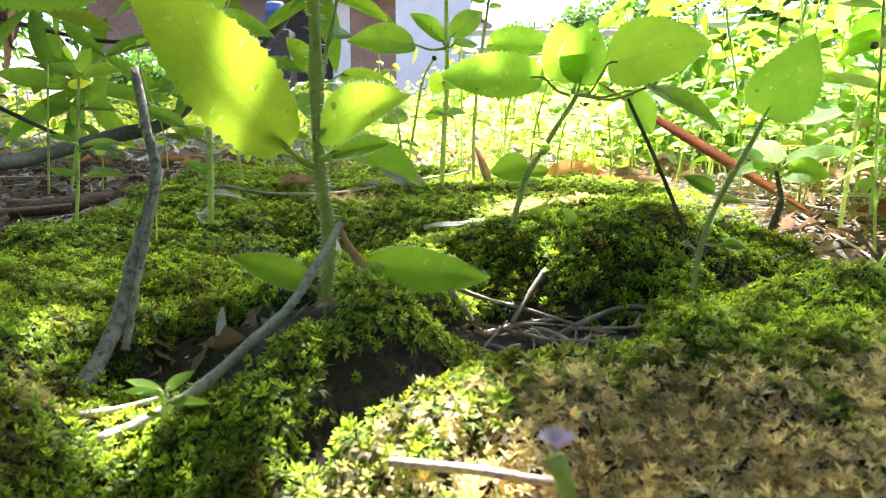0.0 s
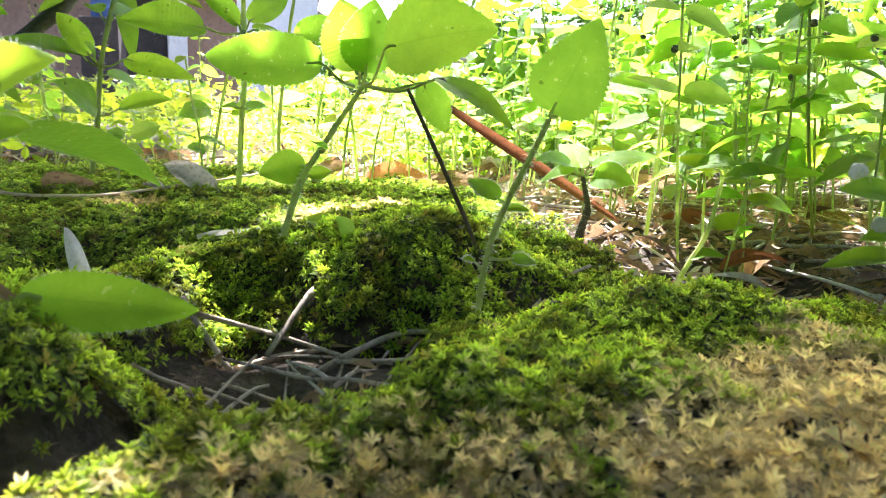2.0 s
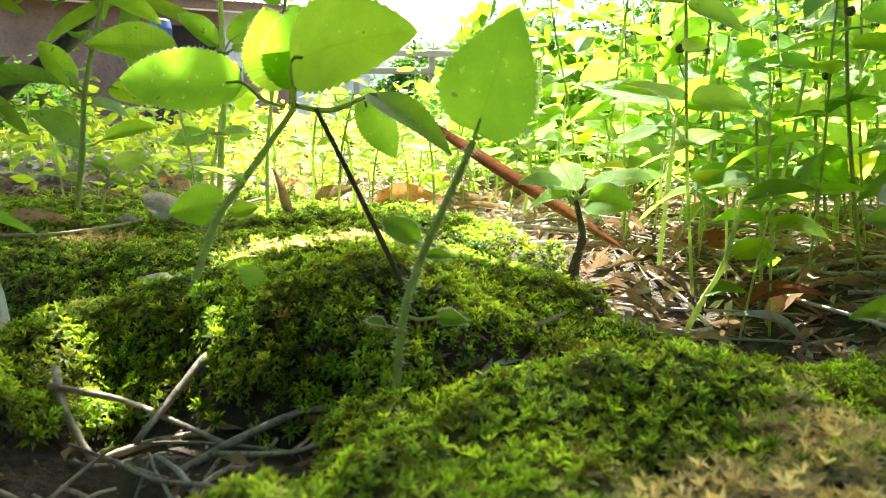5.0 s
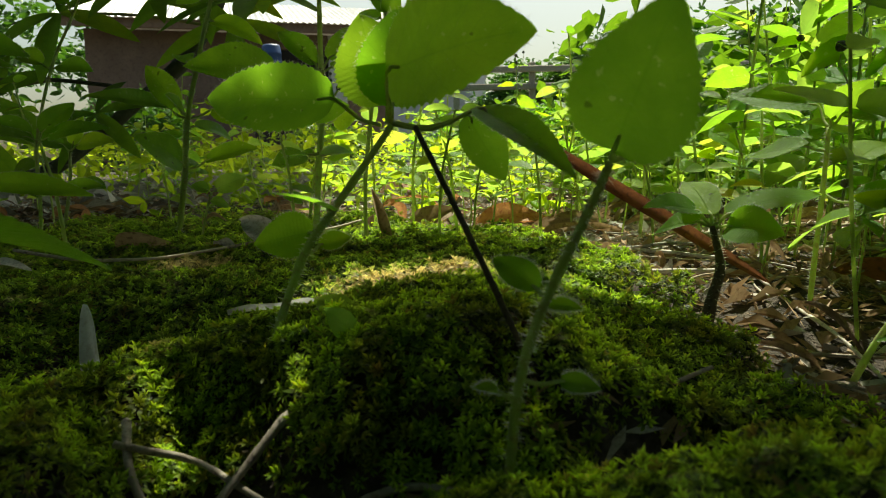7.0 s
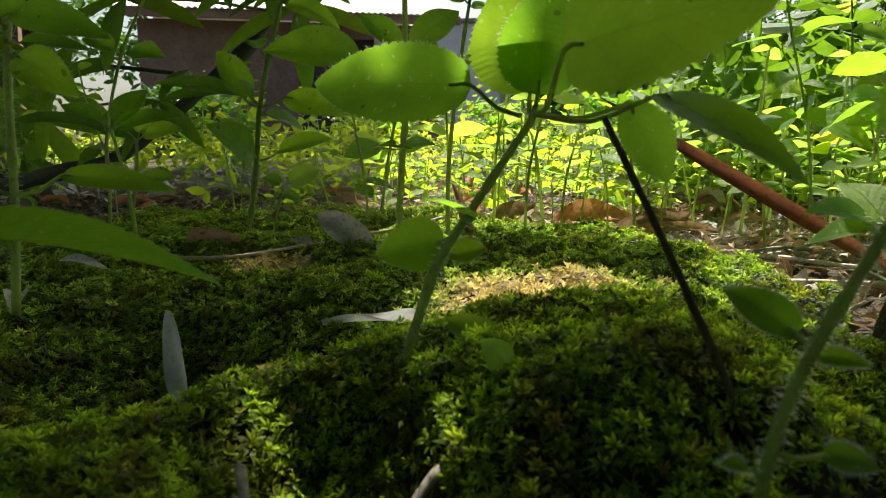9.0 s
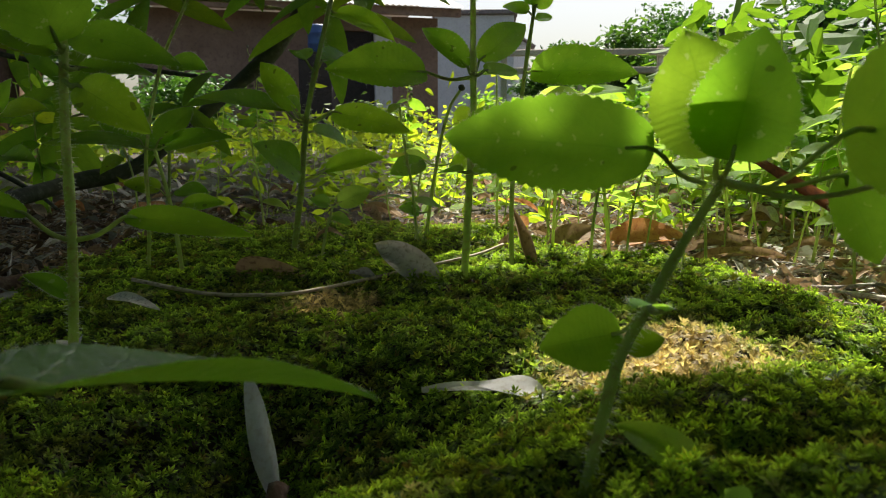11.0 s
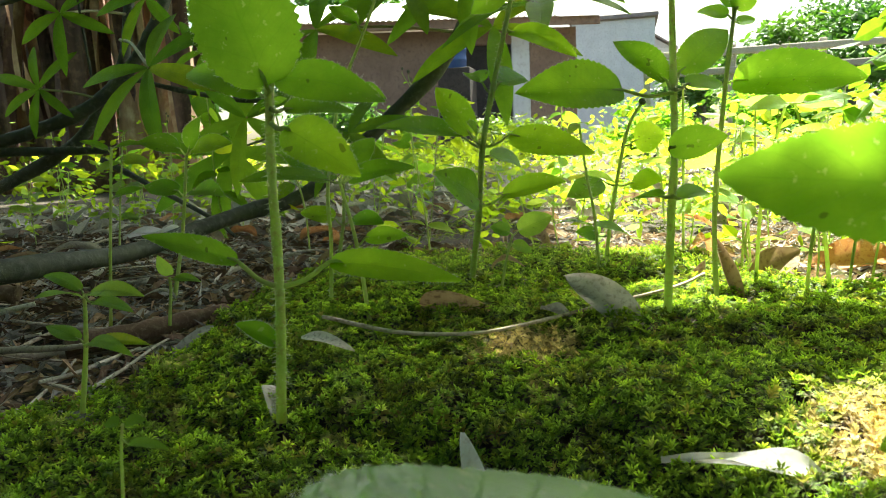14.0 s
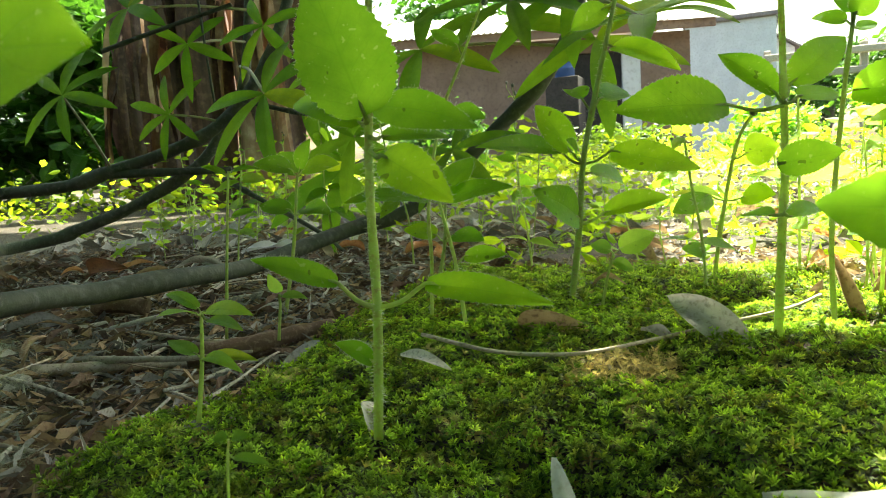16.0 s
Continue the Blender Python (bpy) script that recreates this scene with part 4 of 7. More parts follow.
herb(
    'near hairy herb with broad upper leaves',
    [(-0.1590, 0.4861, 0.0036), (-0.1589, 0.4923, 0.0568), (-0.1635, 0.5012, 0.1003), (-0.1656, 0.5078, 0.1355), (-0.1658, 0.5154, 0.1830), (-0.1666, 0.5220, 0.2241)], 0.0021, 0.0016,
    [
        ((-0.1612, 0.5009, 0.1371), (-0.1579, 0.4914, 0.1373), (-0.1682, 0.4733, 0.1898), 0.0403, (0.289, -0.928, 0.316)),
        ((-0.1612, 0.5011, 0.1382), (-0.1587, 0.5022, 0.1415), (-0.1144, 0.5042, 0.1306), 0.0189, (0.278, -0.892, 0.445)),
        ((-0.1614, 0.5000, 0.1291), (-0.1609, 0.5107, 0.1295), (-0.1368, 0.5286, 0.1287), 0.0110, (0.242, -0.777, 0.664)),
        ((-0.1612, 0.4993, 0.1233), (-0.1513, 0.4916, 0.1208), (-0.1171, 0.4790, 0.1022), 0.0200, (0.289, -0.928, 0.316)),
        ((-0.1595, 0.4923, 0.0579), (-0.1722, 0.4844, 0.0697), (-0.1978, 0.4622, 0.0829), 0.0111, (0.256, -0.822, 0.595)),
        ((-0.1591, 0.4924, 0.0579), (-0.1395, 0.4996, 0.0672), (-0.0855, 0.4998, 0.0600), 0.0138, (0.256, -0.822, 0.595)),
        ((-0.1592, 0.4896, 0.0339), (-0.1609, 0.4893, 0.0358), (-0.1703, 0.4771, 0.0466), 0.0092, (0.242, -0.777, 0.664)),
        ((-0.1612, 0.5009, 0.1371), (-0.1748, 0.5177, 0.1368), (-0.2230, 0.5361, 0.1519), 0.0198, (0.256, -0.822, 0.595)),
    ],
    hair=1000, material=M_LEAF, buds=[], seed=12,
)
herb(
    'slim herb with leaves near the top',
    [(-0.1796, 0.6467, 0.0074), (-0.1864, 0.6500, 0.0544), (-0.1960, 0.6516, 0.0937)], 0.0015, 0.0010,
    [
        ((-0.1960, 0.6516, 0.0937), (-0.1909, 0.6533, 0.0952), (-0.1488, 0.6568, 0.1029), 0.0166, (0.226, -0.727, 0.727)),
        ((-0.1960, 0.6516, 0.0937), (-0.2027, 0.6497, 0.0958), (-0.2450, 0.6159, 0.0990), 0.0174, (0.169, -0.544, 0.882)),
        ((-0.1864, 0.6500, 0.0544), (-0.1812, 0.6522, 0.0594), (-0.1527, 0.6507, 0.0609), 0.0131, (0.256, -0.822, 0.595)),
        ((-0.1960, 0.6516, 0.0937), (-0.1942, 0.6527, 0.0989), (-0.1786, 0.6707, 0.1211), 0.0187, (0.278, -0.892, 0.445)),
    ],
    hair=120, material=M_LEAF, buds=[], seed=13,
)
herb(
    'slim herb stem among the moss',
    [(-0.2219, 0.6865, 0.0100), (-0.2216, 0.6916, 0.0531), (-0.2229, 0.6957, 0.0924), (-0.2222, 0.7240, 0.1525), (-0.2059, 0.7342, 0.1965), (-0.1916, 0.7433, 0.2366)], 0.0014, 0.0010,
    [
        ((-0.2229, 0.6957, 0.0924), (-0.2266, 0.6955, 0.1004), (-0.2528, 0.6889, 0.1135), 0.0173, (0.256, -0.822, 0.595)),
        ((-0.2222, 0.7240, 0.1525), (-0.2163, 0.7263, 0.1562), (-0.1843, 0.7143, 0.1492), 0.0203, (0.256, -0.822, 0.595)),
        ((-0.2222, 0.7240, 0.1525), (-0.2281, 0.7227, 0.1568), (-0.2539, 0.7264, 0.1672), 0.0182, (0.256, -0.822, 0.595)),
        ((-0.2059, 0.7342, 0.1965), (-0.2097, 0.7340, 0.2049), (-0.2331, 0.7390, 0.2202), 0.0136, (0.256, -0.822, 0.595)),
    ],
    hair=300, material=M_LEAF, buds=[((-0.1904, 0.7434, 0.2345), 0.0024)], seed=14,
)
herb(
    'slim herb with a nodding seed head',
    [(-0.0420, 0.8247, -0.0077), (-0.0369, 0.8321, 0.0421), (-0.0273, 0.8419, 0.1008), (-0.0203, 0.8472, 0.1277), (-0.0109, 0.8520, 0.1436)], 0.0017, 0.0011,
    [
        ((-0.0320, 0.8378, 0.0783), (-0.0429, 0.8350, 0.0834), (-0.0677, 0.8050, 0.0724), 0.0234, (0.278, -0.892, 0.445)),
        ((-0.0320, 0.8378, 0.0783), (-0.0189, 0.8421, 0.0799), (0.0043, 0.8285, 0.0819), 0.0220, (0.268, -0.860, 0.522)),
        ((-0.0250, 0.8437, 0.1098), (-0.0162, 0.8469, 0.1139), (0.0075, 0.8443, 0.1193), 0.0275, (0.291, -0.935, 0.282)),
        ((-0.0392, 0.8309, 0.0377), (-0.0457, 0.8289, 0.0380), (-0.0632, 0.8240, 0.0426), 0.0162, (0.226, -0.727, 0.727)),
    ],
    hair=250, material=M_LEAF, buds=[((-0.0100, 0.8525, 0.1454), 0.0028)], seed=15,
)
herb(
    'small sprout with rounded leaves',
    [(-0.1090, 0.7219, 0.0120), (-0.1048, 0.7259, 0.0353), (-0.1008, 0.7289, 0.0508)], 0.0011, 0.0008,
    [
        ((-0.1008, 0.7289, 0.0508), (-0.0970, 0.7304, 0.0537), (-0.0739, 0.7387, 0.0632), 0.0178, (0.285, -0.917, 0.365)),
        ((-0.1008, 0.7289, 0.0508), (-0.1027, 0.7286, 0.0529), (-0.1158, 0.7250, 0.0575), 0.0121, (0.256, -0.822, 0.595)),
        ((-0.1028, 0.7274, 0.0431), (-0.1009, 0.7282, 0.0449), (-0.0878, 0.7315, 0.0384), 0.0112, (0.226, -0.727, 0.727)),
    ],
    hair=0, material=M_YOUNG, buds=[], seed=16,
)
herb(
    'two-tiered pale seedling on bare soil',
    [(-0.2469, 0.4780, 0.0061), (-0.2451, 0.4817, 0.0332), (-0.2452, 0.4844, 0.0563)], 0.0012, 0.0008,
    [
        ((-0.2451, 0.4820, 0.0352), (-0.2437, 0.4825, 0.0356), (-0.2134, 0.4814, 0.0363), 0.0079, (0.148, -0.474, 0.921)),
        ((-0.2451, 0.4820, 0.0352), (-0.2372, 0.4741, 0.0368), (-0.2008, 0.4542, 0.0401), 0.0075, (0.169, -0.544, 0.882)),
        ((-0.2451, 0.4820, 0.0352), (-0.2474, 0.4815, 0.0370), (-0.2684, 0.4860, 0.0417), 0.0082, (0.148, -0.474, 0.921)),
        ((-0.2453, 0.4843, 0.0556), (-0.2434, 0.4849, 0.0562), (-0.2094, 0.4747, 0.0580), 0.0099, (0.190, -0.610, 0.837)),
        ((-0.2453, 0.4843, 0.0556), (-0.2464, 0.4842, 0.0576), (-0.2692, 0.4883, 0.0638), 0.0076, (0.169, -0.544, 0.882)),
        ((-0.2453, 0.4843, 0.0556), (-0.2403, 0.4755, 0.0574), (-0.2416, 0.4544, 0.0608), 0.0074, (0.125, -0.401, 0.953)),
        ((-0.2453, 0.4843, 0.0556), (-0.2347, 0.4769, 0.0543), (-0.2068, 0.4645, 0.0540), 0.0075, (0.148, -0.474, 0.921)),
    ],
    hair=0, material=M_YOUNG, buds=[], seed=17,
)
herb(
    'seedling with one upright grey-green leaf',
    [(-0.2787, 0.5853, 0.0172), (-0.2778, 0.5879, 0.0369), (-0.2783, 0.5887, 0.0452)], 0.0010, 0.0008,
    [
        ((-0.2783, 0.5887, 0.0448), (-0.2783, 0.5888, 0.0462), (-0.2785, 0.5797, 0.0589), 0.0086, (0.291, -0.935, 0.282)),
        ((-0.2783, 0.5885, 0.0435), (-0.2764, 0.5892, 0.0441), (-0.2612, 0.5937, 0.0420), 0.0079, (0.148, -0.474, 0.921)),
    ],
    hair=0, material=M_YOUNG, buds=[], seed=18,
)
herb(
    'thin upright sprout on bare soil',
    [(-0.3310, 0.6001, 0.0124), (-0.3302, 0.6065, 0.0653), (-0.3287, 0.6135, 0.1217)], 0.0011, 0.0008,
    [
        ((-0.3287, 0.6134, 0.1210), (-0.3264, 0.6142, 0.1216), (-0.3077, 0.6201, 0.1224), 0.0074, (0.148, -0.474, 0.921)),
        ((-0.3291, 0.6130, 0.1182), (-0.3308, 0.6127, 0.1200), (-0.3467, 0.6084, 0.1262), 0.0074, (0.148, -0.474, 0.921)),
        ((-0.3295, 0.6096, 0.0900), (-0.3268, 0.6106, 0.0916), (-0.3114, 0.6159, 0.0961), 0.0084, (0.190, -0.610, 0.837)),
    ],
    hair=0, material=M_LEAF, buds=[], seed=19,
)
herb(
    'pale sunlit seedling on a moss lump',
    [(-0.0777, 0.1877, -0.0151), (-0.0777, 0.1888, -0.0092), (-0.0777, 0.1896, -0.0042)], 0.0011, 0.0009,
    [
        ((-0.0777, 0.1896, -0.0042), (-0.0772, 0.1901, -0.0014), (-0.0711, 0.1959, 0.0023), 0.0044, (-0.000, -0.565, 0.919)),
        ((-0.0777, 0.1896, -0.0042), (-0.0788, 0.1901, -0.0018), (-0.0888, 0.1906, 0.0014), 0.0033, (-0.000, -0.565, 0.919)),
        ((-0.0777, 0.1896, -0.0042), (-0.0768, 0.1851, -0.0011), (-0.0858, 0.1806, 0.0019), 0.0032, (-0.000, -0.565, 0.919)),
        ((-0.0777, 0.1895, -0.0049), (-0.0745, 0.1848, -0.0029), (-0.0598, 0.1752, 0.0005), 0.0033, (-0.000, -0.565, 0.919)),
        ((-0.0777, 0.1889, -0.0084), (-0.0768, 0.1842, -0.0064), (-0.0789, 0.1795, -0.0044), 0.0032, (-0.000, -0.633, 0.878)),
    ],
    hair=0, material=M_YOUNG, buds=[], seed=20,
)
herb(
    'tiny round-leaved seedling in the moss',
    [(-0.0884, 0.2783, -0.0198), (-0.0902, 0.2797, -0.0119), (-0.0907, 0.2804, -0.0079)], 0.0007, 0.0006,
    [
        ((-0.0907, 0.2803, -0.0086), (-0.0898, 0.2805, -0.0074), (-0.0914, 0.2761, -0.0034), 0.0052, (-0.000, -0.925, 0.505)),
        ((-0.0902, 0.2797, -0.0119), (-0.0891, 0.2798, -0.0115), (-0.0801, 0.2749, -0.0101), 0.0051, (-0.000, -0.565, 0.919)),
        ((-0.0902, 0.2796, -0.0124), (-0.0907, 0.2797, -0.0119), (-0.0954, 0.2749, -0.0101), 0.0041, (-0.000, -0.633, 0.878)),
    ],
    hair=0, material=M_YOUNG, buds=[], seed=21,
)
herb(
    'thin low seedling beside the hollow',
    [(-0.0580, 0.2277, -0.0189), (-0.0610, 0.2292, -0.0105), (-0.0637, 0.2298, -0.0068)], 0.0009, 0.0007,
    [
        ((-0.0637, 0.2297, -0.0072), (-0.0629, 0.2299, -0.0064), (-0.0552, 0.2205, -0.0021), 0.0039, (-0.000, -0.754, 0.776)),
        ((-0.0637, 0.2297, -0.0072), (-0.0642, 0.2299, -0.0064), (-0.0680, 0.2301, -0.0049), 0.0031, (-0.000, -0.754, 0.776)),
    ],
    hair=0, material=M_YOUNG, buds=[], seed=22,
)
herb(
    'pale-budded herb close to the path',
    [(0.2821, 0.2680, -0.0240), (0.2773, 0.2740, 0.0054), (0.2726, 0.2797, 0.0326), (0.2750, 0.2827, 0.0537), (0.2775, 0.2845, 0.0680)], 0.0014, 0.0010,
    [
        ((0.2726, 0.2797, 0.0326), (0.2657, 0.2787, 0.0477), (0.2352, 0.2760, 0.0500), 0.0132, (-0.163, -0.679, 0.821)),
        ((0.2738, 0.2819, 0.0473), (0.2780, 0.2813, 0.0495), (0.2938, 0.2680, 0.0549), 0.0123, (-0.176, -0.735, 0.766)),
        ((0.2725, 0.2794, 0.0305), (0.2694, 0.2804, 0.0321), (0.2465, 0.2754, 0.0315), 0.0087, (-0.132, -0.551, 0.911)),
        ((0.2735, 0.2781, 0.0242), (0.2714, 0.2786, 0.0242), (0.2471, 0.2939, 0.0184), 0.0121, (-0.132, -0.551, 0.911)),
    ],
    hair=200, material=M_LEAF, buds=[((0.2775, 0.2846, 0.0689), 0.0042), ((0.2522, 0.2865, 0.0562), 0.0032), ((0.2578, 0.2788, 0.0368), 0.0030)], seed=23, bud_material=M_FLUFF,
)
herb(
    'pale seedling low on the moss bank',
    [(-0.1587, 0.3920, 0.0080), (-0.1581, 0.3931, 0.0300), (-0.1573, 0.3938, 0.0385)], 0.0005, 0.0004,
    [
        ((-0.1573, 0.3938, 0.0383), (-0.1565, 0.3941, 0.0389), (-0.1515, 0.3957, 0.0393), 0.0044, (0.169, -0.544, 0.882)),
        ((-0.1573, 0.3938, 0.0383), (-0.1580, 0.3936, 0.0390), (-0.1621, 0.3923, 0.0387), 0.0044, (0.169, -0.544, 0.882)),
        ((-0.1576, 0.3932, 0.0346), (-0.1559, 0.3936, 0.0329), (-0.1425, 0.3925, 0.0331), 0.0037, (0.148, -0.474, 0.921)),
    ],
    hair=0, material=M_YOUNG, buds=[], seed=24,
)
herb(
    "tall hairy herb with one broad leaf near the path",
    [(-0.2450, 0.3300, -0.0150), (-0.2430, 0.3310, 0.0500), (-0.2400, 0.3300, 0.1150), (-0.2390, 0.3310, 0.1700)], 0.0020, 0.0014,
    [
        ((-0.2400, 0.3300, 0.1200), (-0.1980, 0.3290, 0.1390), (-0.1230, 0.3260, 0.1400), 0.0600, (0.400, -0.850, 0.350)),
        ((-0.2400, 0.3300, 0.1200), (-0.2700, 0.3350, 0.1250), (-0.3300, 0.3500, 0.1250), 0.0400, (-0.200, -0.500, 0.850)),
    ],
    hair=500, material=M_LEAF, buds=[], seed=50,
)
herb(
    'slim hairy herb behind the moss',
    [(-0.2647, 0.8033, 0.0208), (-0.2600, 0.8094, 0.0550), (-0.2603, 0.8154, 0.0893)], 0.0018, 0.0012,
    [
        ((-0.2603, 0.8154, 0.0893), (-0.2666, 0.8165, 0.0955), (-0.2977, 0.7977, 0.1040), 0.0205, (-0.000, -0.853, 0.650)),
        ((-0.2603, 0.8154, 0.0893), (-0.2540, 0.8163, 0.0942), (-0.2176, 0.8170, 0.0986), 0.0225, (-0.000, -0.807, 0.716)),
        ((-0.2603, 0.8088, 0.0519), (-0.2679, 0.8099, 0.0582), (-0.3006, 0.8110, 0.0644), 0.0211, (-0.000, -0.696, 0.830)),
        ((-0.2603, 0.8088, 0.0519), (-0.2527, 0.8099, 0.0582), (-0.2168, 0.7891, 0.0555), 0.0208, (-0.000, -0.696, 0.830)),
        ((-0.2603, 0.8154, 0.0893), (-0.2578, 0.8165, 0.0955), (-0.2477, 0.8211, 0.1219), 0.0177, (-0.000, -0.925, 0.505)),
    ],
    hair=250, material=M_LEAF, buds=[], seed=32,
)
herb(
    'slim hairy herb behind the moss',
    [(-0.3903, 0.7480, -0.0051), (-0.3835, 0.7588, 0.0561), (-0.3814, 0.7696, 0.1174)], 0.0018, 0.0012,
    [
        ((-0.3814, 0.7696, 0.1174), (-0.3874, 0.7706, 0.1232), (-0.4151, 0.7515, 0.1303), 0.0205, (-0.000, -0.853, 0.650)),
        ((-0.3814, 0.7696, 0.1174), (-0.3755, 0.7704, 0.1220), (-0.3388, 0.7711, 0.1261), 0.0225, (-0.000, -0.807, 0.716)),
        ((-0.3814, 0.7634, 0.0824), (-0.3885, 0.7644, 0.0882), (-0.4217, 0.7655, 0.0940), 0.0211, (-0.000, -0.696, 0.830)),
        ((-0.3814, 0.7634, 0.0824), (-0.3743, 0.7644, 0.0882), (-0.3344, 0.7435, 0.0849), 0.0208, (-0.000, -0.696, 0.830)),
        ((-0.3814, 0.7696, 0.1174), (-0.3791, 0.7706, 0.1232), (-0.3696, 0.7753, 0.1500), 0.0177, (-0.000, -0.925, 0.505)),
    ],
    hair=250, material=M_LEAF, buds=[], seed=33,
)

# ---- dead stems and twigs ----
# Grey all along; no peeled foot, its pale look is sunlight.
stick('dead_stem', 'weathered grey dead stem', [(-0.1215, 0.2115, -0.0243), (-0.1177, 0.2237, -0.0125), (-0.1143, 0.2414, 0.0016), (-0.1127, 0.2550, 0.0210), (-0.1113, 0.2682, 0.0379), (-0.1101, 0.2761, 0.0544), (-0.1142, 0.2792, 0.0715), (-0.1186, 0.2829, 0.0929)], 0.0032, 0.0016, M_GREYWOOD, 1, 0.20)
stick('dead_stem', 'grey side shoot of dead wood', [(-0.1110, 0.2401, -0.0062), (-0.1106, 0.2477, 0.0081), (-0.1095, 0.2581, 0.0267), (-0.1072, 0.2731, 0.0546)], 0.0016, 0.0012, M_GREYWOOD, 21, 0.20)
# Whole twig in pale wood, standing in for sunlight on its lower half.
stick('twig', 'bent brown dry twig, coloured pale to stand for sunlight', [(-0.0962, 0.1876, -0.0158), (-0.0848, 0.1933, -0.0120), (-0.0720, 0.1996, -0.0051), (-0.0598, 0.2116, 0.0049), (-0.0487, 0.2184, 0.0147), (-0.0407, 0.2256, 0.0269), (-0.0332, 0.2329, 0.0396)], 0.0022, 0.0012, M_PALE, 2, 0.12)
stick('twig', 'bleached thin twig on dark soil', [(-0.1068, 0.1983, -0.0125), (-0.0958, 0.2035, -0.0123), (-0.0841, 0.2088, -0.0105)], 0.0011, 0.0009, M_PALE, 3, 0.12)
stick('twig', 'bleached thin twig on dark soil', [(-0.1267, 0.1980, -0.0146), (-0.1168, 0.1974, -0.0179), (-0.1076, 0.1972, -0.0190)], 0.0010, 0.0008, M_PALE, 4, 0.12)
stick('twig', 'pale dry twig across the hollow', [(0.0010, 0.3250, -0.0020), (0.0199, 0.3331, -0.0107), (0.0371, 0.3183, -0.0118), (0.0569, 0.3027, -0.0145)], 0.0011, 0.0008, M_TWIG, 5, 0.12)
stick('twig', 'short dry stick leaning on the moss', [(0.0485, 0.3308, 0.0042), (0.0391, 0.3209, -0.0063), (0.0309, 0.3088, -0.0157)], 0.0014, 0.0011, M_TWIG, 6, 0.12)
stick('twig', 'forked dry twig in the hollow', [(0.0456, 0.2942, -0.0194), (0.0607, 0.3019, -0.0140), (0.0813, 0.3103, -0.0090), (0.1004, 0.3057, -0.0093)], 0.0015, 0.0010, M_TWIG, 7, 0.12)
stick('twig', 'dry twig in the hollow', [(0.0167, 0.3160, -0.0236), (0.0351, 0.3156, -0.0183), (0.0520, 0.3161, -0.0162)], 0.0014, 0.0009, M_TWIG, 8, 0.12)
stick('twig', 'dry brown twig on end', [(-0.0021, 0.3400, -0.0011), (0.0071, 0.3208, -0.0090), (0.0178, 0.3109, -0.0218)], 0.0014, 0.0011, M_TWIG, 9, 0.12)
stick('twig', 'grey dry twig in the hollow', [(0.0050, 0.2770, -0.0244), (0.0174, 0.2792, -0.0251), (0.0342, 0.2803, -0.0251)], 0.0011, 0.0009, M_TWIG, 10, 0.12)
stick('twig', 'thick grey dry stick', [(0.0052, 0.2597, -0.0346), (0.0173, 0.2674, -0.0334), (0.0308, 0.2748, -0.0320)], 0.0014, 0.0012, M_TWIG, 11, 0.12)
stick('twig', 'dry brown twig in the hollow', [(-0.0090, 0.2905, -0.0265), (-0.0004, 0.2722, -0.0298), (0.0075, 0.2592, -0.0342)], 0.0010, 0.0009, M_TWIG, 12, 0.12)
stick('twig', 'dry twig end on dark soil', [(-0.0319, 0.3335, -0.0199), (-0.0200, 0.3200, -0.0217), (-0.0101, 0.3122, -0.0225)], 0.0008, 0.0006, M_TWIG, 13, 0.12)
stick('twig', 'thin bleached twig on the mound', [(0.1281, 0.3400, -0.0012), (0.1500, 0.3504, -0.0007), (0.1780, 0.3605, 0.0060)], 0.0012, 0.0007, M_TWIG, 14, 0.12)
stick('twig', 'dry twig standing on the litter', [(0.2169, 0.3711, -0.0309), (0.2135, 0.3780, -0.0210), (0.2140, 0.3859, -0.0008)], 0.0020, 0.0015, M_TWIG, 15, 0.12)
stick('dead_stem', 'dark dead stem leaning over the mound', [(0.1175, 0.3310, 0.0130), (0.1075, 0.3335, 0.0360), (0.0965, 0.3355, 0.0600), (0.0855, 0.3380, 0.0830)], 0.0010, 0.0008, M_DARKSTEM, 16, 0.12)
stick('twig', 'thin dry runner over the moss', [(-0.1888, 0.5980, 0.0211), (-0.1467, 0.5923, 0.0150), (-0.1156, 0.5931, 0.0140), (-0.0878, 0.6066, 0.0140), (-0.0363, 0.6487, 0.0190), (0.0052, 0.6827, 0.0235), (0.0242, 0.7099, 0.0270)], 0.0012, 0.0009, M_TWIG, 17, 0.12)
stick('twig', 'thin dry stalk of a bleached petal', [(-0.0329, 0.4950, -0.0035), (-0.0234, 0.4950, -0.0070), (-0.0045, 0.4963, -0.0059), (0.0097, 0.4973, -0.0043)], 0.0007, 0.0006, M_PALE, 19, 0.12)
stick('twig', 'thin pale twig by the dry moss', [(0.0345, 0.4987, -0.0048), (0.0487, 0.5100, -0.0029), (0.0664, 0.5269, 0.0018)], 0.0010, 0.0008, M_TWIG, 20, 0.12)
stick('twig', 'thick dry brown stick on the moss', [(-0.0261, 0.1787, -0.0089), (-0.0148, 0.1687, -0.0081), (-0.0032, 0.1587, -0.0070)], 0.0018, 0.0016, M_TWIG, 22, 0.12)
stick('twig', 'pale dry stalk on the moss', [(-0.0122, 0.1540, -0.0050), (0.0046, 0.1490, -0.0042), (0.0166, 0.1441, -0.0036), (0.0268, 0.1391, -0.0029)], 0.0013, 0.0010, M_TWIG, 23, 0.12)
stick('twig', 'brown root end in the moss', [(0.0625, 0.1905, 0.0009), (0.0625, 0.1846, -0.0042), (0.0571, 0.1733, -0.0103)], 0.0012, 0.0022, M_TWIG, 24, 0.12)
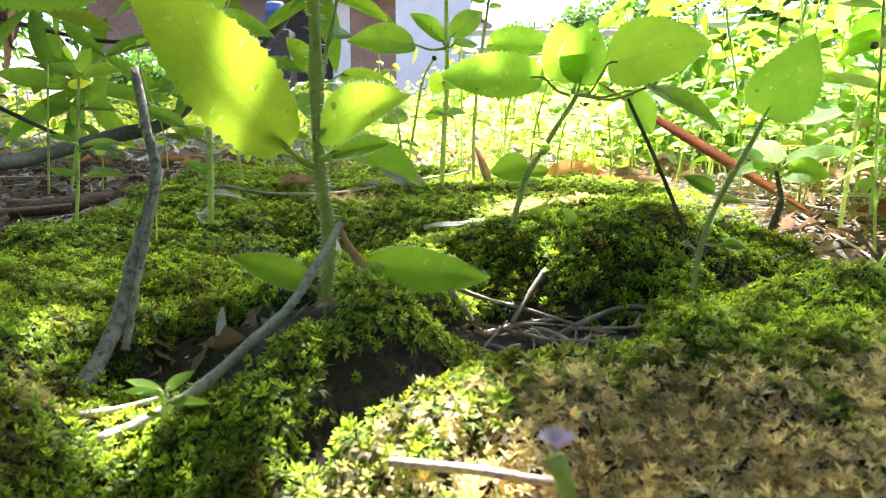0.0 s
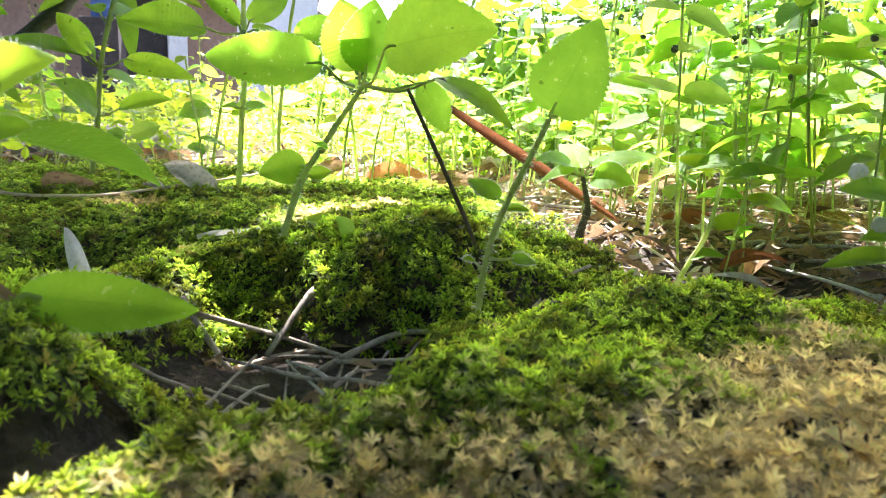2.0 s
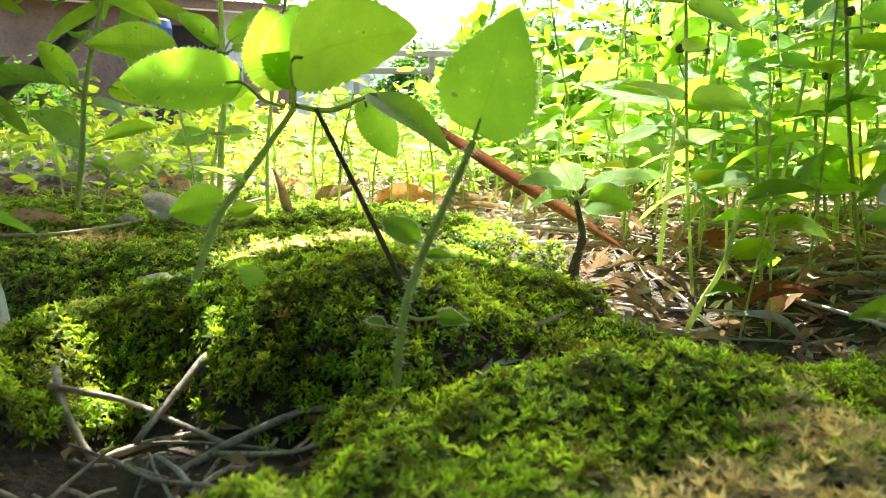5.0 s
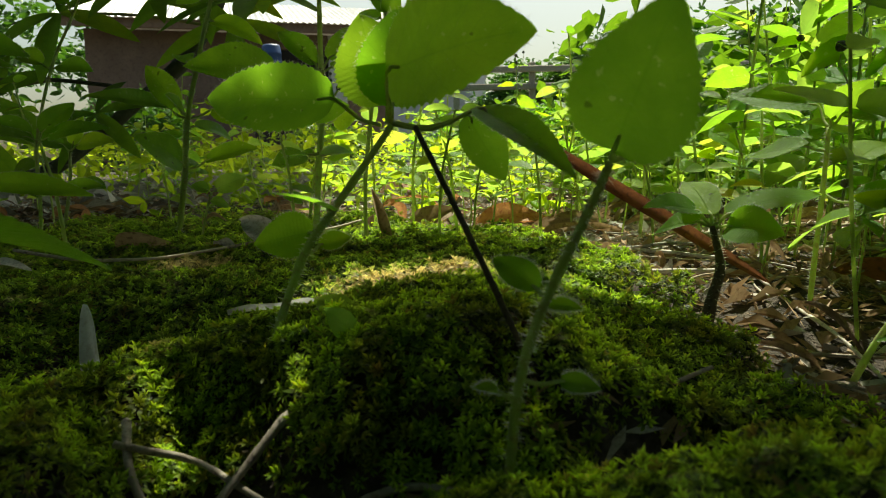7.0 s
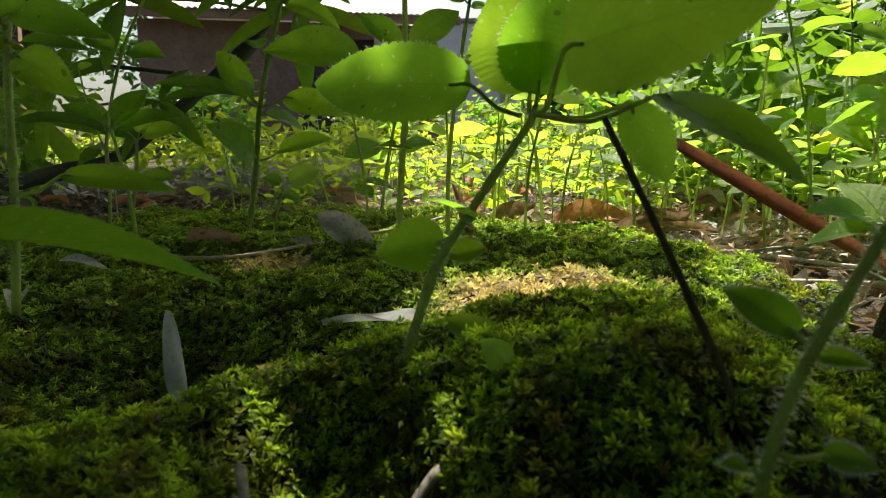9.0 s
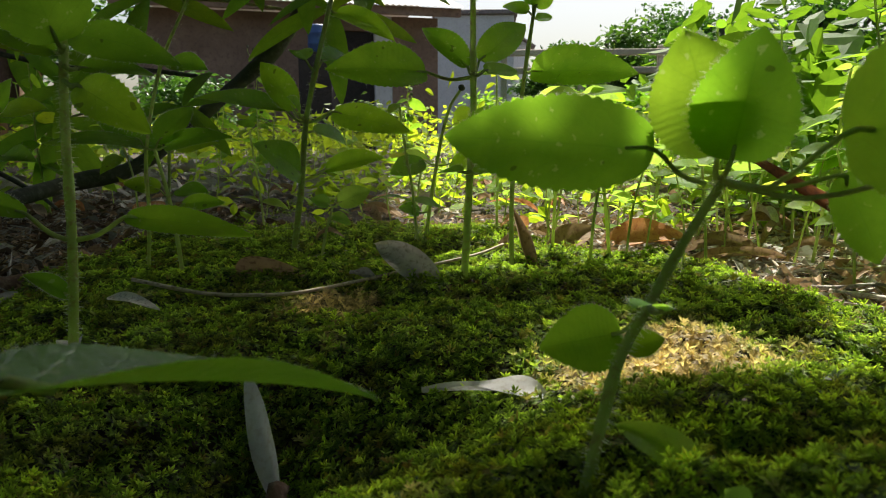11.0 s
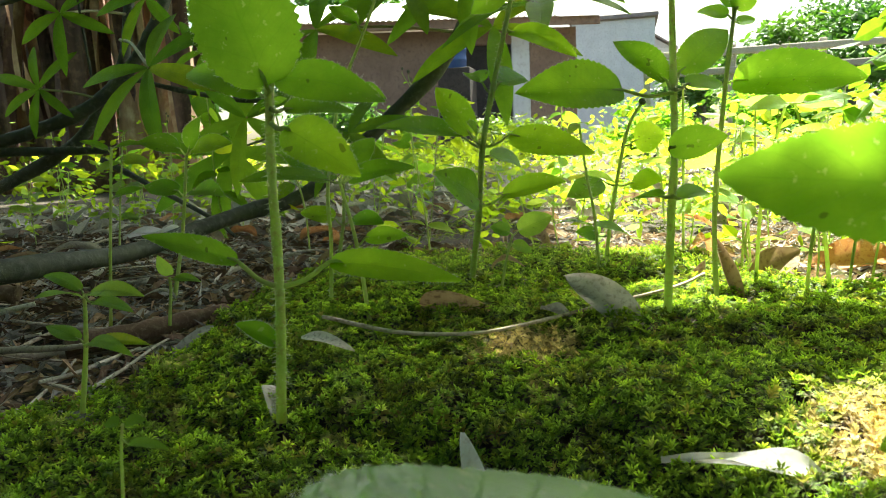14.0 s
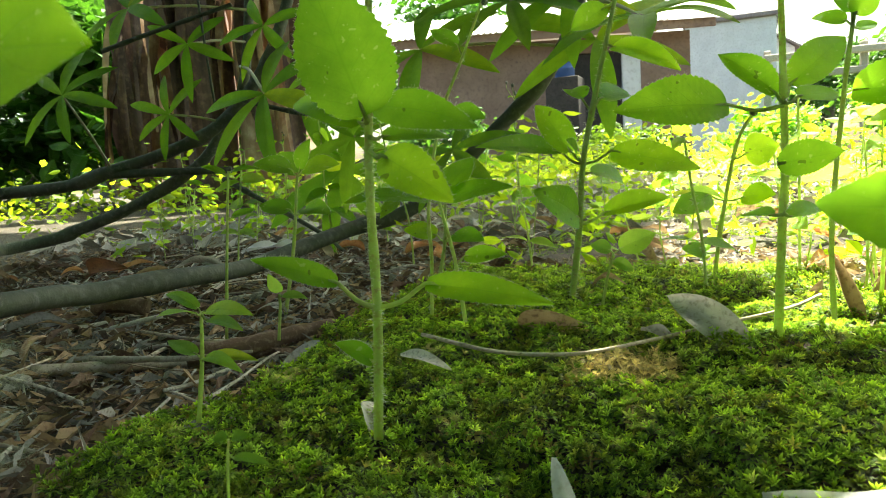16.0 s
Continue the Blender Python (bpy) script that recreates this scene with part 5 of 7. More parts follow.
stick('bark_roll', 'brown hollow roll of dry bark', [(-0.3645, 0.5981, 0.0000), (-0.3395, 0.6268, 0.0000), (-0.3225, 0.6534, 0.0015), (-0.3020, 0.6797, 0.0030)], 0.0078, 0.0070, M_BARKROLL, 31, 0.10)
stick('twig', 'brown stick of dry bark on the soil', [(-0.4700, 0.5784, -0.0030), (-0.4097, 0.5840, -0.0010), (-0.3536, 0.5916, 0.0010), (-0.3150, 0.6050, 0.0040)], 0.0036, 0.0010, M_TWIG, 32, 0.20)
stick('bark_roll', 'dark dry log end behind the branch', [(-0.5497, 0.6900, 0.0120), (-0.5270, 0.6972, 0.0132), (-0.5044, 0.7039, 0.0097)], 0.0090, 0.0080, M_BARKROLL, 33, 0.15)
stick('twig', 'bleached dry twig on bare soil', [(-0.2763, 0.4568, -0.0071), (-0.2871, 0.4750, -0.0026), (-0.2972, 0.4932, -0.0005)], 0.0017, 0.0010, M_PALE, 34, 0.12)
stick('twig', 'thin dry straw on bare soil', [(-0.5185, 0.6451, -0.0052), (-0.4852, 0.6565, 0.0039), (-0.4597, 0.6756, 0.0091)], 0.0025, 0.0020, M_PALE, 35, 0.12)
stick('bark_roll', 'brown bark strip behind the moss', [(-0.4034, 0.6107, -0.0352), (-0.3558, 0.6326, -0.0262), (-0.3070, 0.6543, -0.0179)], 0.0085, 0.0060, M_BARKROLL, 36, 0.20)

stick('twig', 'pale bleached branch on the bare soil', [(-0.5400, 0.6447, -0.0011), (-0.5251, 0.6774, 0.0008), (-0.5165, 0.7274, 0.0008), (-0.4719, 0.7596, -0.0001)], 0.0032, 0.0014, M_PALE, 61, 0.15)
stick('twig', 'grey-brown dry branch on the bare soil', [(-0.4465, 0.5457, -0.0008), (-0.4276, 0.5753, -0.0048), (-0.3936, 0.6093, -0.0106), (-0.3438, 0.6275, -0.0093)], 0.0045, 0.0022, M_TWIG, 62, 0.15)
stick('twig', 'white peeled twig on the bare soil', [(-0.4375, 0.5677, -0.0048), (-0.4341, 0.5983, -0.0050), (-0.4361, 0.6284, -0.0060), (-0.4244, 0.6424, -0.0051)], 0.0020, 0.0012, M_WHITE, 63, 0.15)
stick('twig', 'thin dark runner over the bare soil', [(-0.4088, 0.5428, -0.0111), (-0.3713, 0.5719, -0.0136), (-0.2436, 0.5005, 0.0000)], 0.0012, 0.0008, M_TWIG, 64, 0.15)
stick('twig', 'thin dry stalk across the bare soil', [(-0.5376, 0.7426, 0.0016), (-0.3783, 0.6768, -0.0074), (-0.2682, 0.5986, 0.0008), (-0.1961, 0.5428, 0.0038)], 0.0010, 0.0006, M_TWIG, 65, 0.15)
stick('twig', 'dry stalk lying behind the log', [(-1.6863, 1.6343, 0.0012), (-1.5212, 1.8213, 0.0028), (-0.8309, 1.3382, 0.0025)], 0.0022, 0.0012, M_PALE, 66, 0.15)


# ---- fallen leaves and petals ----
def on_ground(x, y, dz=0.002):
    return (x, y, float(surface(np.array(x), np.array(y))) + dz)


fallen("long red-brown dry leaf leaning among the herbs", (0.252, 0.483, 0.010), (0.120, 0.580, 0.105), 0.011, (-0.5, -0.7, 0.3), M_REDLEAF, 0.03, 0.2, 1, roll=1.4, twist=0.4)

fallen("arched grey dry leaf standing on the moss", (-0.0165, 0.6415, 0.004), (-0.060, 0.662, 0.036), 0.023, (0.35, -0.85, 0.35), M_GREY, 0.38, 0.3, 2, roll=0.9, twist=0.6, widest=0.4)
fallen("grey wing of a dry leaf flat on the moss", (-0.072, 0.639, 0.018), (-0.052, 0.634, 0.014), 0.012, (0, -0.3, 1), M_GREY, 0.1, 0.2, 22)
fallen("flat pale grey dry leaf with ribs", (-0.150, 0.752, 0.006), (-0.015, 0.740, 0.009), 0.030, (0, -0.12, 1), M_PALE, 0.02, 0.1, 3, roll=0.25, twist=0.1)
fallen("brown dry leaf stub at a herb's foot", (-0.150, 0.660, 0.002), (-0.105, 0.655, 0.016), 0.032, (0, -0.8, 0.5), M_DRY, 0.3, 0.8, 4)
fallen("upright narrow tan dry leaf", (0.047, 0.715, 0.000), (0.031, 0.738, 0.052), 0.014, (0.3, -1, 0.2), M_DRY, 0.12, 0.9, 5)
fallen("small yellow dry leaf", (0.020, 0.765, 0.002), (0.030, 0.76, 0.028), 0.020, (0, -1, 0.3), M_DRY, 0.2, 0.5, 6)
fallen("curled brown dry leaf in the sun", (0.060, 0.78, 0.004), (0.100, 0.80, 0.030), 0.030, (-0.2, -0.8, 0.5), M_DRY, 0.15, 0.9, 7)
fallen("flat orange dry leaf in the sun", (0.12, 0.86, 0.008), (0.21, 0.88, 0.008), 0.034, (0.1, -0.5, 0.9), M_ORANGE, 0.10, 0.5, 8, roll=0.8)
fallen("orange dry leaf lying behind the moss", (-0.06, 0.83, 0.008), (0.02, 0.83, 0.010), 0.018, (0, -0.5, 0.9), M_DRY, 0.06, 0.4, 9, roll=0.6)
fallen("long tan dry leaf on the litter", (0.175, 0.78, 0.004), (0.255, 0.795, 0.006), 0.018, (0, -0.5, 0.9), M_DRY, 0.1, 0.4, 10)
fallen("pale dry petal lying on the moss", (-0.0129, 0.4745, 0.003), (0.0345, 0.4660, 0.005), 0.0190, (0, -0.45, 0.9), M_WHITE, 0.06, 0.2, 11, roll=0.9, twist=0.5, widest=0.8)
petal = fallen("white dried husk with a brown curled foot on moss", (-0.0609, 0.4387, -0.0285), (-0.0812, 0.4751, 0.0086), 0.0115, (0.4, -0.9, 0.4), M_WHITE, 0.06, 0.1, 12, roll=0.8, twist=0.9, widest=0.55, wave=0.12)
part("foot", tube("foot", smooth_line([(-0.0010, 0.006, 0.005), (0, -0.008, -0.001), (-0.0082, -0.048, 0.0), (0.0005, -0.085, 0.014), (0.006, -0.11, 0.016)], 4), 0.0040, 0.0030, M_BARKROLL, 8, 0.15, 3), M_BARKROLL, petal, "brown dry curled foot")
fallen("small pale leaf flat on the moss", (-0.1907, 0.5734, 0.0160), (-0.1554, 0.5592, 0.0140), 0.0085, (0, -0.3, 1), M_PALE, 0.08, 0.3, 13, roll=0.5)
fallen("pale curled leaf scrap", (-0.178, 0.52, 0.006), (-0.168, 0.495, 0.003), 0.012, (0.3, -0.8, 0.5), M_GREY, 0.3, 0.5, 14)
fallen("big grey-brown dry leaf on the litter", (0.30, 0.36, -0.024), (0.34, 0.370, -0.020), 0.014, (0, -0.2, 1), M_DRY, 0.1, 0.4, 16)
fallen("curled strip of dry leaf hanging on a twig", (-0.0332, 0.2337, 0.0382), (-0.0247, 0.2407, 0.0207), 0.0045, (-0.3, -0.9, 0.2), M_DRY, 0.3, 0.5, 44, roll=1.5, twist=1.0)
fallen("dry pale leaf upright at the near moss", (-0.083, 0.262, -0.022), (-0.085, 0.268, 0.002), 0.008, (0, -1, 0.1), M_WHITE, 0.05, 0.4, 17)

fallen("large brown dry leaf under the weeds", (0.294, 0.433, -0.012), (0.332, 0.422, -0.004), 0.015, (0.1, -0.4, 0.9), M_REDLEAF, 0.2, 0.6, 41, roll=1.6)
fallen("brown curled dry leaf under the weeds", (0.318, 0.560, -0.008), (0.362, 0.552, 0.006), 0.028, (0.2, -0.7, 0.7), M_REDLEAF, 0.15, 0.4, 42)
fallen("dark brown dry leaf under the weeds", (0.345, 0.492, -0.014), (0.392, 0.480, -0.002), 0.018, (-0.1, -0.4, 0.9), M_DRY, 0.2, 0.6, 43)

fallen("curled red-brown dry leaf on the bare soil", (-0.8009, 0.9007, 0.0045), (-0.7235, 0.8854, 0.0214), 0.030, (0.1, -0.8, 0.5), M_REDLEAF, 0.25, 0.5, 51)
fallen("broad bleached dry leaf behind the log", (-0.7423, 1.1342, 0.0063), (-0.7019, 1.2234, 0.0078), 0.05, (0, -0.25, 1), M_WHITE, 0.06, 0.2, 52, roll=0.6)

rng = random.Random(11)
for k in range(170):
    zone = k % 5
    if zone < 2:
        x, y = rng.uniform(-0.95, -0.25), rng.uniform(0.5, 1.6)
    elif zone < 4:
        x, y = rng.uniform(-0.2, 1.0), rng.uniform(0.74, 1.7)
    else:
        x, y = rng.uniform(0.22, 0.6), rng.uniform(0.36, 0.75)
    a, long = rng.uniform(0, 6.28), rng.uniform(0.02, 0.05) if y < 0.8 else rng.uniform(0.03, 0.08)
    b = on_ground(x, y, 0.003)
    e = on_ground(x + long * math.cos(a), y + long * math.sin(a), rng.uniform(0.003, 0.02))
    fallen("curled dry leaf on the litter", b, e, long * rng.uniform(0.16, 0.42), (rng.uniform(-0.4, 0.4), rng.uniform(-0.6, 0.2), 1), rng.choice((M_DRY, M_DRY, M_BARKROLL, M_DRY, M_GREY) if y < 0.8 else (M_DRY, M_DRY, M_ORANGE, M_PALE)), rng.uniform(0.05, 0.4), rng.uniform(0.2, 0.9), 100 + k)["group"] = "dry leaves on the litter"
for k in range(330):
    zone = (0, 1, 0, 1, 0, 1, 2)[k % 7]
    if zone == 0:
        x, y = rng.uniform(-0.9, -0.26), rng.uniform(0.45, 1.4)
    elif zone == 1:
        x, y = rng.uniform(0.2, 0.7), rng.uniform(0.34, 0.9)
    else:
        x, y = rng.uniform(-0.05, 0.11), rng.uniform(0.255, 0.305)
    near_hollow = zone == 2
    far_end = rng.uniform(0.03, 0.12)
    a, long = rng.uniform(0, 6.28), rng.uniform(0.02, 0.05) if near_hollow else far_end
    if float(cover(np.array(x), np.array(y))) > 0.3 or float(cover(np.array(x + long * math.cos(a)), np.array(y + long * math.sin(a)))) > 0.3:
        continue
    pts = [Vector(on_ground(x, y, 0.003)).lerp(Vector(on_ground(x + long * math.cos(a), y + long * math.sin(a), rng.uniform(0.003, 0.008))), s) + Vector((0, rng.uniform(-0.03, 0.03) * long, rng.uniform(0, 0.03) * long)) for s in (0, 0.35, 0.7, 1)]
    r = rng.uniform(0.0004, 0.0009) if near_hollow else rng.uniform(0.0005, 0.0020)
    stick("twig", "dry twig on the bare soil", pts, r, r * 0.7, rng.choice((M_TWIG, M_TWIG, M_PALE, M_GREYWOOD)), 200 + k)["group"] = "twigs on the litter"


def crumbs(name, x0, x1, y0, y1, count, size, seed, material, label, bare=True, slim=1.0):
    """Small flakes of leaf and bark strewn on the soil."""
    r = np.random.default_rng(seed)
    x, y = r.uniform(x0, x1, count), r.uniform(y0, y1, count)
    keep = (cover(x, y) < 0.5) if bare else np.full(count, True)
    x, y = x[keep], y[keep]
    n = len(x)
    a, long = r.uniform(0, 6.28, n), size * r.uniform(0.4, 1.6, n)
    d = np.stack([np.cos(a), np.sin(a), r.normal(0, 0.35, n)], 1)
    s = np.stack([-np.sin(a), np.cos(a), r.normal(0, 0.6, n)], 1) * r.uniform(0.12, 0.45, (n, 1)) * slim
    c = np.stack([x, y, surface(x, y) + r.uniform(0.0003, 0.004, n)], 1)
    d, s = d * long[:, None] / 2, s * long[:, None] / 2
    bend = np.stack([0 * x, 0 * x, long * r.uniform(-0.2, 0.3, n)], 1)
    co = np.stack([c - d, c - s + bend, c + d, c + s + bend * 0.3], 1).reshape(-1, 3)
    f = np.arange(len(co)).reshape(-1, 4)
    ob = new(name, mesh_from(name, co, np.concatenate([f[:, [0, 1, 2]], f[:, [0, 2, 3]]]), material, smooth=False))
    return tagged(ob, label, "leaf litter", kind="stuff")


crumbs("leaf_litter", -1.7, 1.2, 0.2, 2.1, 38000, 0.009, 7, M_DRY, "brown crumbled leaf litter on bare soil")
crumbs("leaf_litter", -0.9, 1.2, 0.62, 1.9, 9000, 0.008, 8, M_PALE, "bleached bits of dry leaf and straw on the soil")
# Pale scraps in the next three layers stand in for stronger sunlight on litter.
crumbs("leaf_litter", -0.05, 0.6, 0.68, 1.15, 1800, 0.012, 18, M_PALE, "bleached flat scraps of dry leaf strewn to brighten the sunlit litter")
crumbs("leaf_litter", 0.06, 0.36, 0.63, 0.94, 3000, 0.011, 20, M_PALE, "bleached straw and leaf bits between the seedlings, added to brighten sunlit litter", slim=0.5)
crumbs("leaf_litter", 0.04, 0.36, 0.66, 0.94, 500, 0.012, 21, M_WHITE, "white leaf scraps standing in for sun glare on the litter")
crumbs("leaf_litter", -0.05, 0.6, 0.64, 1.15, 3000, 0.015, 19, M_DRY, "tan flat scraps of dry leaf in the sun")
crumbs("leaf_litter", -0.3, 0.4, 0.2, 0.7, 2600, 0.0035, 9, M_DRY, "small brown crumbs of bark and leaf in the hollows")
crumbs("leaf_litter", -1.1, -0.2, 0.35, 1.3, 5000, 0.022, 28, M_BARKROLL, "dark brown strips of bark and leaf on damp soil", slim=0.35)
crumbs("leaf_litter", -0.75, -0.2, 0.40, 0.95, 2600, 0.013, 34, M_GREY, "grey-brown flakes of leaf and bark on damp soil", slim=0.7)
crumbs("leaf_litter", -0.75, -0.2, 0.40, 0.95, 2600, 0.016, 35, M_DRY, "tan flakes of dry leaf on damp soil", slim=0.7)
crumbs("leaf_litter", -1.1, -0.2, 0.35, 1.3, 2400, 0.020, 29, M_PALE, "bleached straw and leaf scraps on damp soil", slim=0.35)
crumbs("leaf_litter", -1.1, -0.2, 0.35, 1.3, 9000, 0.008, 30, M_DARKSTEM, "dark crumbs of rotted leaf on damp soil")
crumbs("leaf_litter", 0.08, 0.6, 0.28, 0.72, 3500, 0.016, 31, M_DRY, "dry brown straw and leaf strips under the weeds", slim=0.35)
crumbs("leaf_litter", 0.08, 0.6, 0.28, 0.72, 900, 0.012, 32, M_PALE, "pale leaf scraps under the weeds")
# Pale pieces put the glare of sunlit far ground into colour.
crumbs("leaf_litter", -1.5, 3.5, 1.2, 6.0, 16000, 0.05, 33, M_PALE, "pale dry leaves and straw standing in for sun glare on the ground")
for k in range(14):
    x, y = rng.uniform(-0.5, -0.24), rng.uniform(0.42, 0.8)
    bm = bmesh.new()
    bmesh.ops.create_icosphere(bm, subdivisions=2, radius=1)
    r = rng.uniform(0.004, 0.010)
    for q in bm.verts:
        q.co = Vector((q.co.x * r * 1.3, q.co.y * r, q.co.z * r * 0.7)) * (1 + 0.25 * noise.noise(q.co * 1.7 + Vector((k, 0, 0))))
    me = bpy.data.meshes.new("pebble")
    bm.to_mesh(me)
    bm.free()
    me.materials.append(M_STONE)
    ob = new("pebble", me)
    ob.location = on_ground(x, y, r * 0.2)
    tagged(ob, "small grey-brown pebble on the soil", "stone", "pebbles")


# ---- weeds further off ----
def wild_herb(seed, tall, label):
    """A herb with opposite pairs of leaves up its stem, at the origin."""
    r = random.Random(seed)
    lean = Vector((r.uniform(-0.16, 0.16), r.uniform(-0.12, 0.12), 1)) * tall
    line = [Vector((0, 0, -0.004)), lean * 0.35 + Vector((r.uniform(-1, 1), 0, 0)) * 0.01, lean * 0.7, lean]
    leaves = []
    pairs = max(2, round(tall / 0.034))
    turn = r.uniform(0, 3.1)
    for i in range(pairs):
        s = 0.28 + 0.72 * i / (pairs - 1)
        foot = lean * s
        long = r.uniform(0.024, 0.040) * (1.0 if s < 0.55 else 0.8 if s < 0.8 else 0.55) * min(1.25, 0.55 + tall * 3)
        for half in (0, math.pi):
            a = turn + half + r.uniform(-0.3, 0.3)
            out = Vector((math.cos(a), math.sin(a), 0))
            base = foot + out * 0.0015
            tip = base + out * long + Vector((0, 0, r.uniform(-0.55, 0.35) * long))
            leaves.append((foot, base, tip, long * r.uniform(0.5, 0.68), out * r.uniform(-0.7, 0.1) + Vector((r.uniform(-0.6, 0.6), r.uniform(-1.2, 0.3), 1))))
        turn += 1.57 + r.uniform(-0.3, 0.3)
    buds = []
    if seed % 2:
        for i in range(3):
            q = lean + Vector((r.uniform(-0.018, 0.018), r.uniform(-0.01, 0.01), r.uniform(0.005, 0.03)))
            buds.append((q, r.uniform(0.0020, 0.0032)))
        for s in (0.55, 0.76):
            buds.append((lean * s + Vector((r.uniform(-0.012, 0.012), r.uniform(-0.012, 0.012), r.uniform(0.012, 0.022))), r.uniform(0.0024, 0.0034)))
    ob = herb(label, line, 0.0011, 0.0008, leaves, hair=260, buds=buds, seed=900 + seed, group="weeds further off", rows=24, cols=4, material=M_LEAF if seed % 3 else M_YOUNG)
    for q, rad in buds:
        part("bud_stalk", tube("bud_stalk", smooth_line([lean * (0.97 * min(1.0, max(0.0, (q[2] - 0.016) / lean.z))), Vector(q) - Vector((0, 0, 0.006)), Vector(q)], 3), 0.0006, 0.0005, M_STEM, 5), M_STEM, ob)
    return ob


KINDS = [wild_herb(k, h, "bright green toothed-leaf weed in leaf litter") for k, h in enumerate((0.10, 0.24, 0.16, 0.28, 0.20, 0.23, 0.13, 0.30))]
HOME = [(0.42, 0.80), (0.30, 0.72), (0.52, 0.66), (0.46, 0.98), (0.24, 0.92), (0.62, 0.78), (0.16, 1.02), (0.36, 0.60)]
for ob, (x, y) in zip(KINDS, HOME):
    ob.location = on_ground(x, y, 0)
rng = random.Random(5)
placed = list(HOME)
tries = 0
while len(placed) < 215 and tries < 9000:
    tries += 1
    y = 0.45 + 1.7 * rng.random() ** 1.4
    x = rng.uniform(-0.75 * y - 0.1, 0.95 * y + 0.25)
    if x < 0.26 and y < 0.78 or (x < -0.15 and y < 0.95):
        continue
    if (x < 0 and rng.random() < 0.45) or (-0.15 < x < 0.24 and y < 1.5 and rng.random() < 0.6):
        continue
    gap = 0.022 + 0.028 * y if x > 0.25 else 0.06 + 0.03 * y
    if any((x - a) ** 2 + (y - b) ** 2 < gap ** 2 for a, b in placed):
        continue
    placed.append((x, y))
    pick = KINDS[rng.randrange(8)] if x > max(0.22, 0.06 + 0.42 * y) else KINDS[rng.choice((0, 2, 6, 0, 6, 4, 5))]
    q = copy_thing(pick, Matrix.Translation(on_ground(x, y, 0)) @ Matrix.Rotation(rng.uniform(0, 6.28), 4, "Z") @ Matrix.Scale(rng.uniform(0.75, 1.15), 4))
    if x < 0.22:
        q["label"] = "low green weed among moss and litter"


near_by = 0
while near_by < 46:
    x, y = rng.uniform(0.27, 0.62), rng.uniform(0.42, 0.80)
    if x < 0.10 + 0.36 * y or any((x - a) ** 2 + (y - b) ** 2 < 0.028 ** 2 for a, b in placed):
        continue
    placed.append((x, y))
    near_by += 1
    q = copy_thing(KINDS[rng.choice((1, 3, 4, 5, 7, 3))], Matrix.Translation(on_ground(x, y, 0)) @ Matrix.Rotation(rng.uniform(0, 6.28), 4, "Z") @ Matrix.Scale(rng.uniform(0.5, 0.85), 4))
    q["label"] = "slim hairy weed with small toothed leaves and buds"


def seedling(seed, tall):
    """A small thin-stemmed seedling with two or three pairs of leaves, at the origin."""
    r = random.Random(seed)
    lean = Vector((r.uniform(-0.2, 0.2), r.uniform(-0.2, 0.2), 1)) * tall
    leaves = []
    for i, s in enumerate((0.5, 0.78, 1.0)):
        for half in (0, math.pi):
            a = 1.4 * i + half + r.uniform(-0.3, 0.3)
            long = r.uniform(0.014, 0.024)
            out = Vector((math.cos(a), math.sin(a), 0))
            leaves.append((lean * s, lean * s + out * 0.003, lean * s + out * (long + 0.003) + Vector((0, 0, r.uniform(-0.3, 0.5) * long)), long * 0.55, Vector((r.uniform(-0.4, 0.4), r.uniform(-0.8, 0.2), 1))))
    return herb("low bright seedling in sunlit leaf litter", [Vector((0, 0, -0.004)), lean * 0.5 + Vector((0.003, 0, 0)), lean], 0.0009, 0.0006, leaves, seed=700 + seed, group="seedlings in the litter", name="seedling", rows=10, cols=4, material=M_YOUNG)


SPROUTS = [seedling(k, h) for k, h in enumerate((0.05, 0.075, 0.10))]
spots = [(rng.uniform(-0.15, 0.75), rng.uniform(0.74, 1.5)) for k in range(55)] + [(rng.uniform(0.24, 0.5), rng.uniform(0.4, 0.72)) for k in range(20)] + [(rng.uniform(0.10, 0.50), rng.uniform(0.68, 1.05)) for k in range(25)]
close_by = [(rng.uniform(0.05, 0.36), rng.uniform(0.72, 0.96)) for k in range(22)]
for ob, (x, y) in zip(SPROUTS, spots):
    ob.location = on_ground(x, y, 0)
for k, (x, y) in enumerate(spots[3:]):
    copy_thing(SPROUTS[k % 3], Matrix.Translation(on_ground(x, y, 0)) @ Matrix.Rotation(rng.uniform(0, 6.28), 4, "Z") @ Matrix.Scale(rng.uniform(0.7, 1.2), 4))
for k, (x, y) in enumerate(close_by):
    copy_thing(SPROUTS[k % 3], Matrix.Translation(on_ground(x, y, 0)) @ Matrix.Rotation(rng.uniform(0, 6.28), 4, "Z") @ Matrix.Scale(rng.uniform(1.0, 1.5), 4))


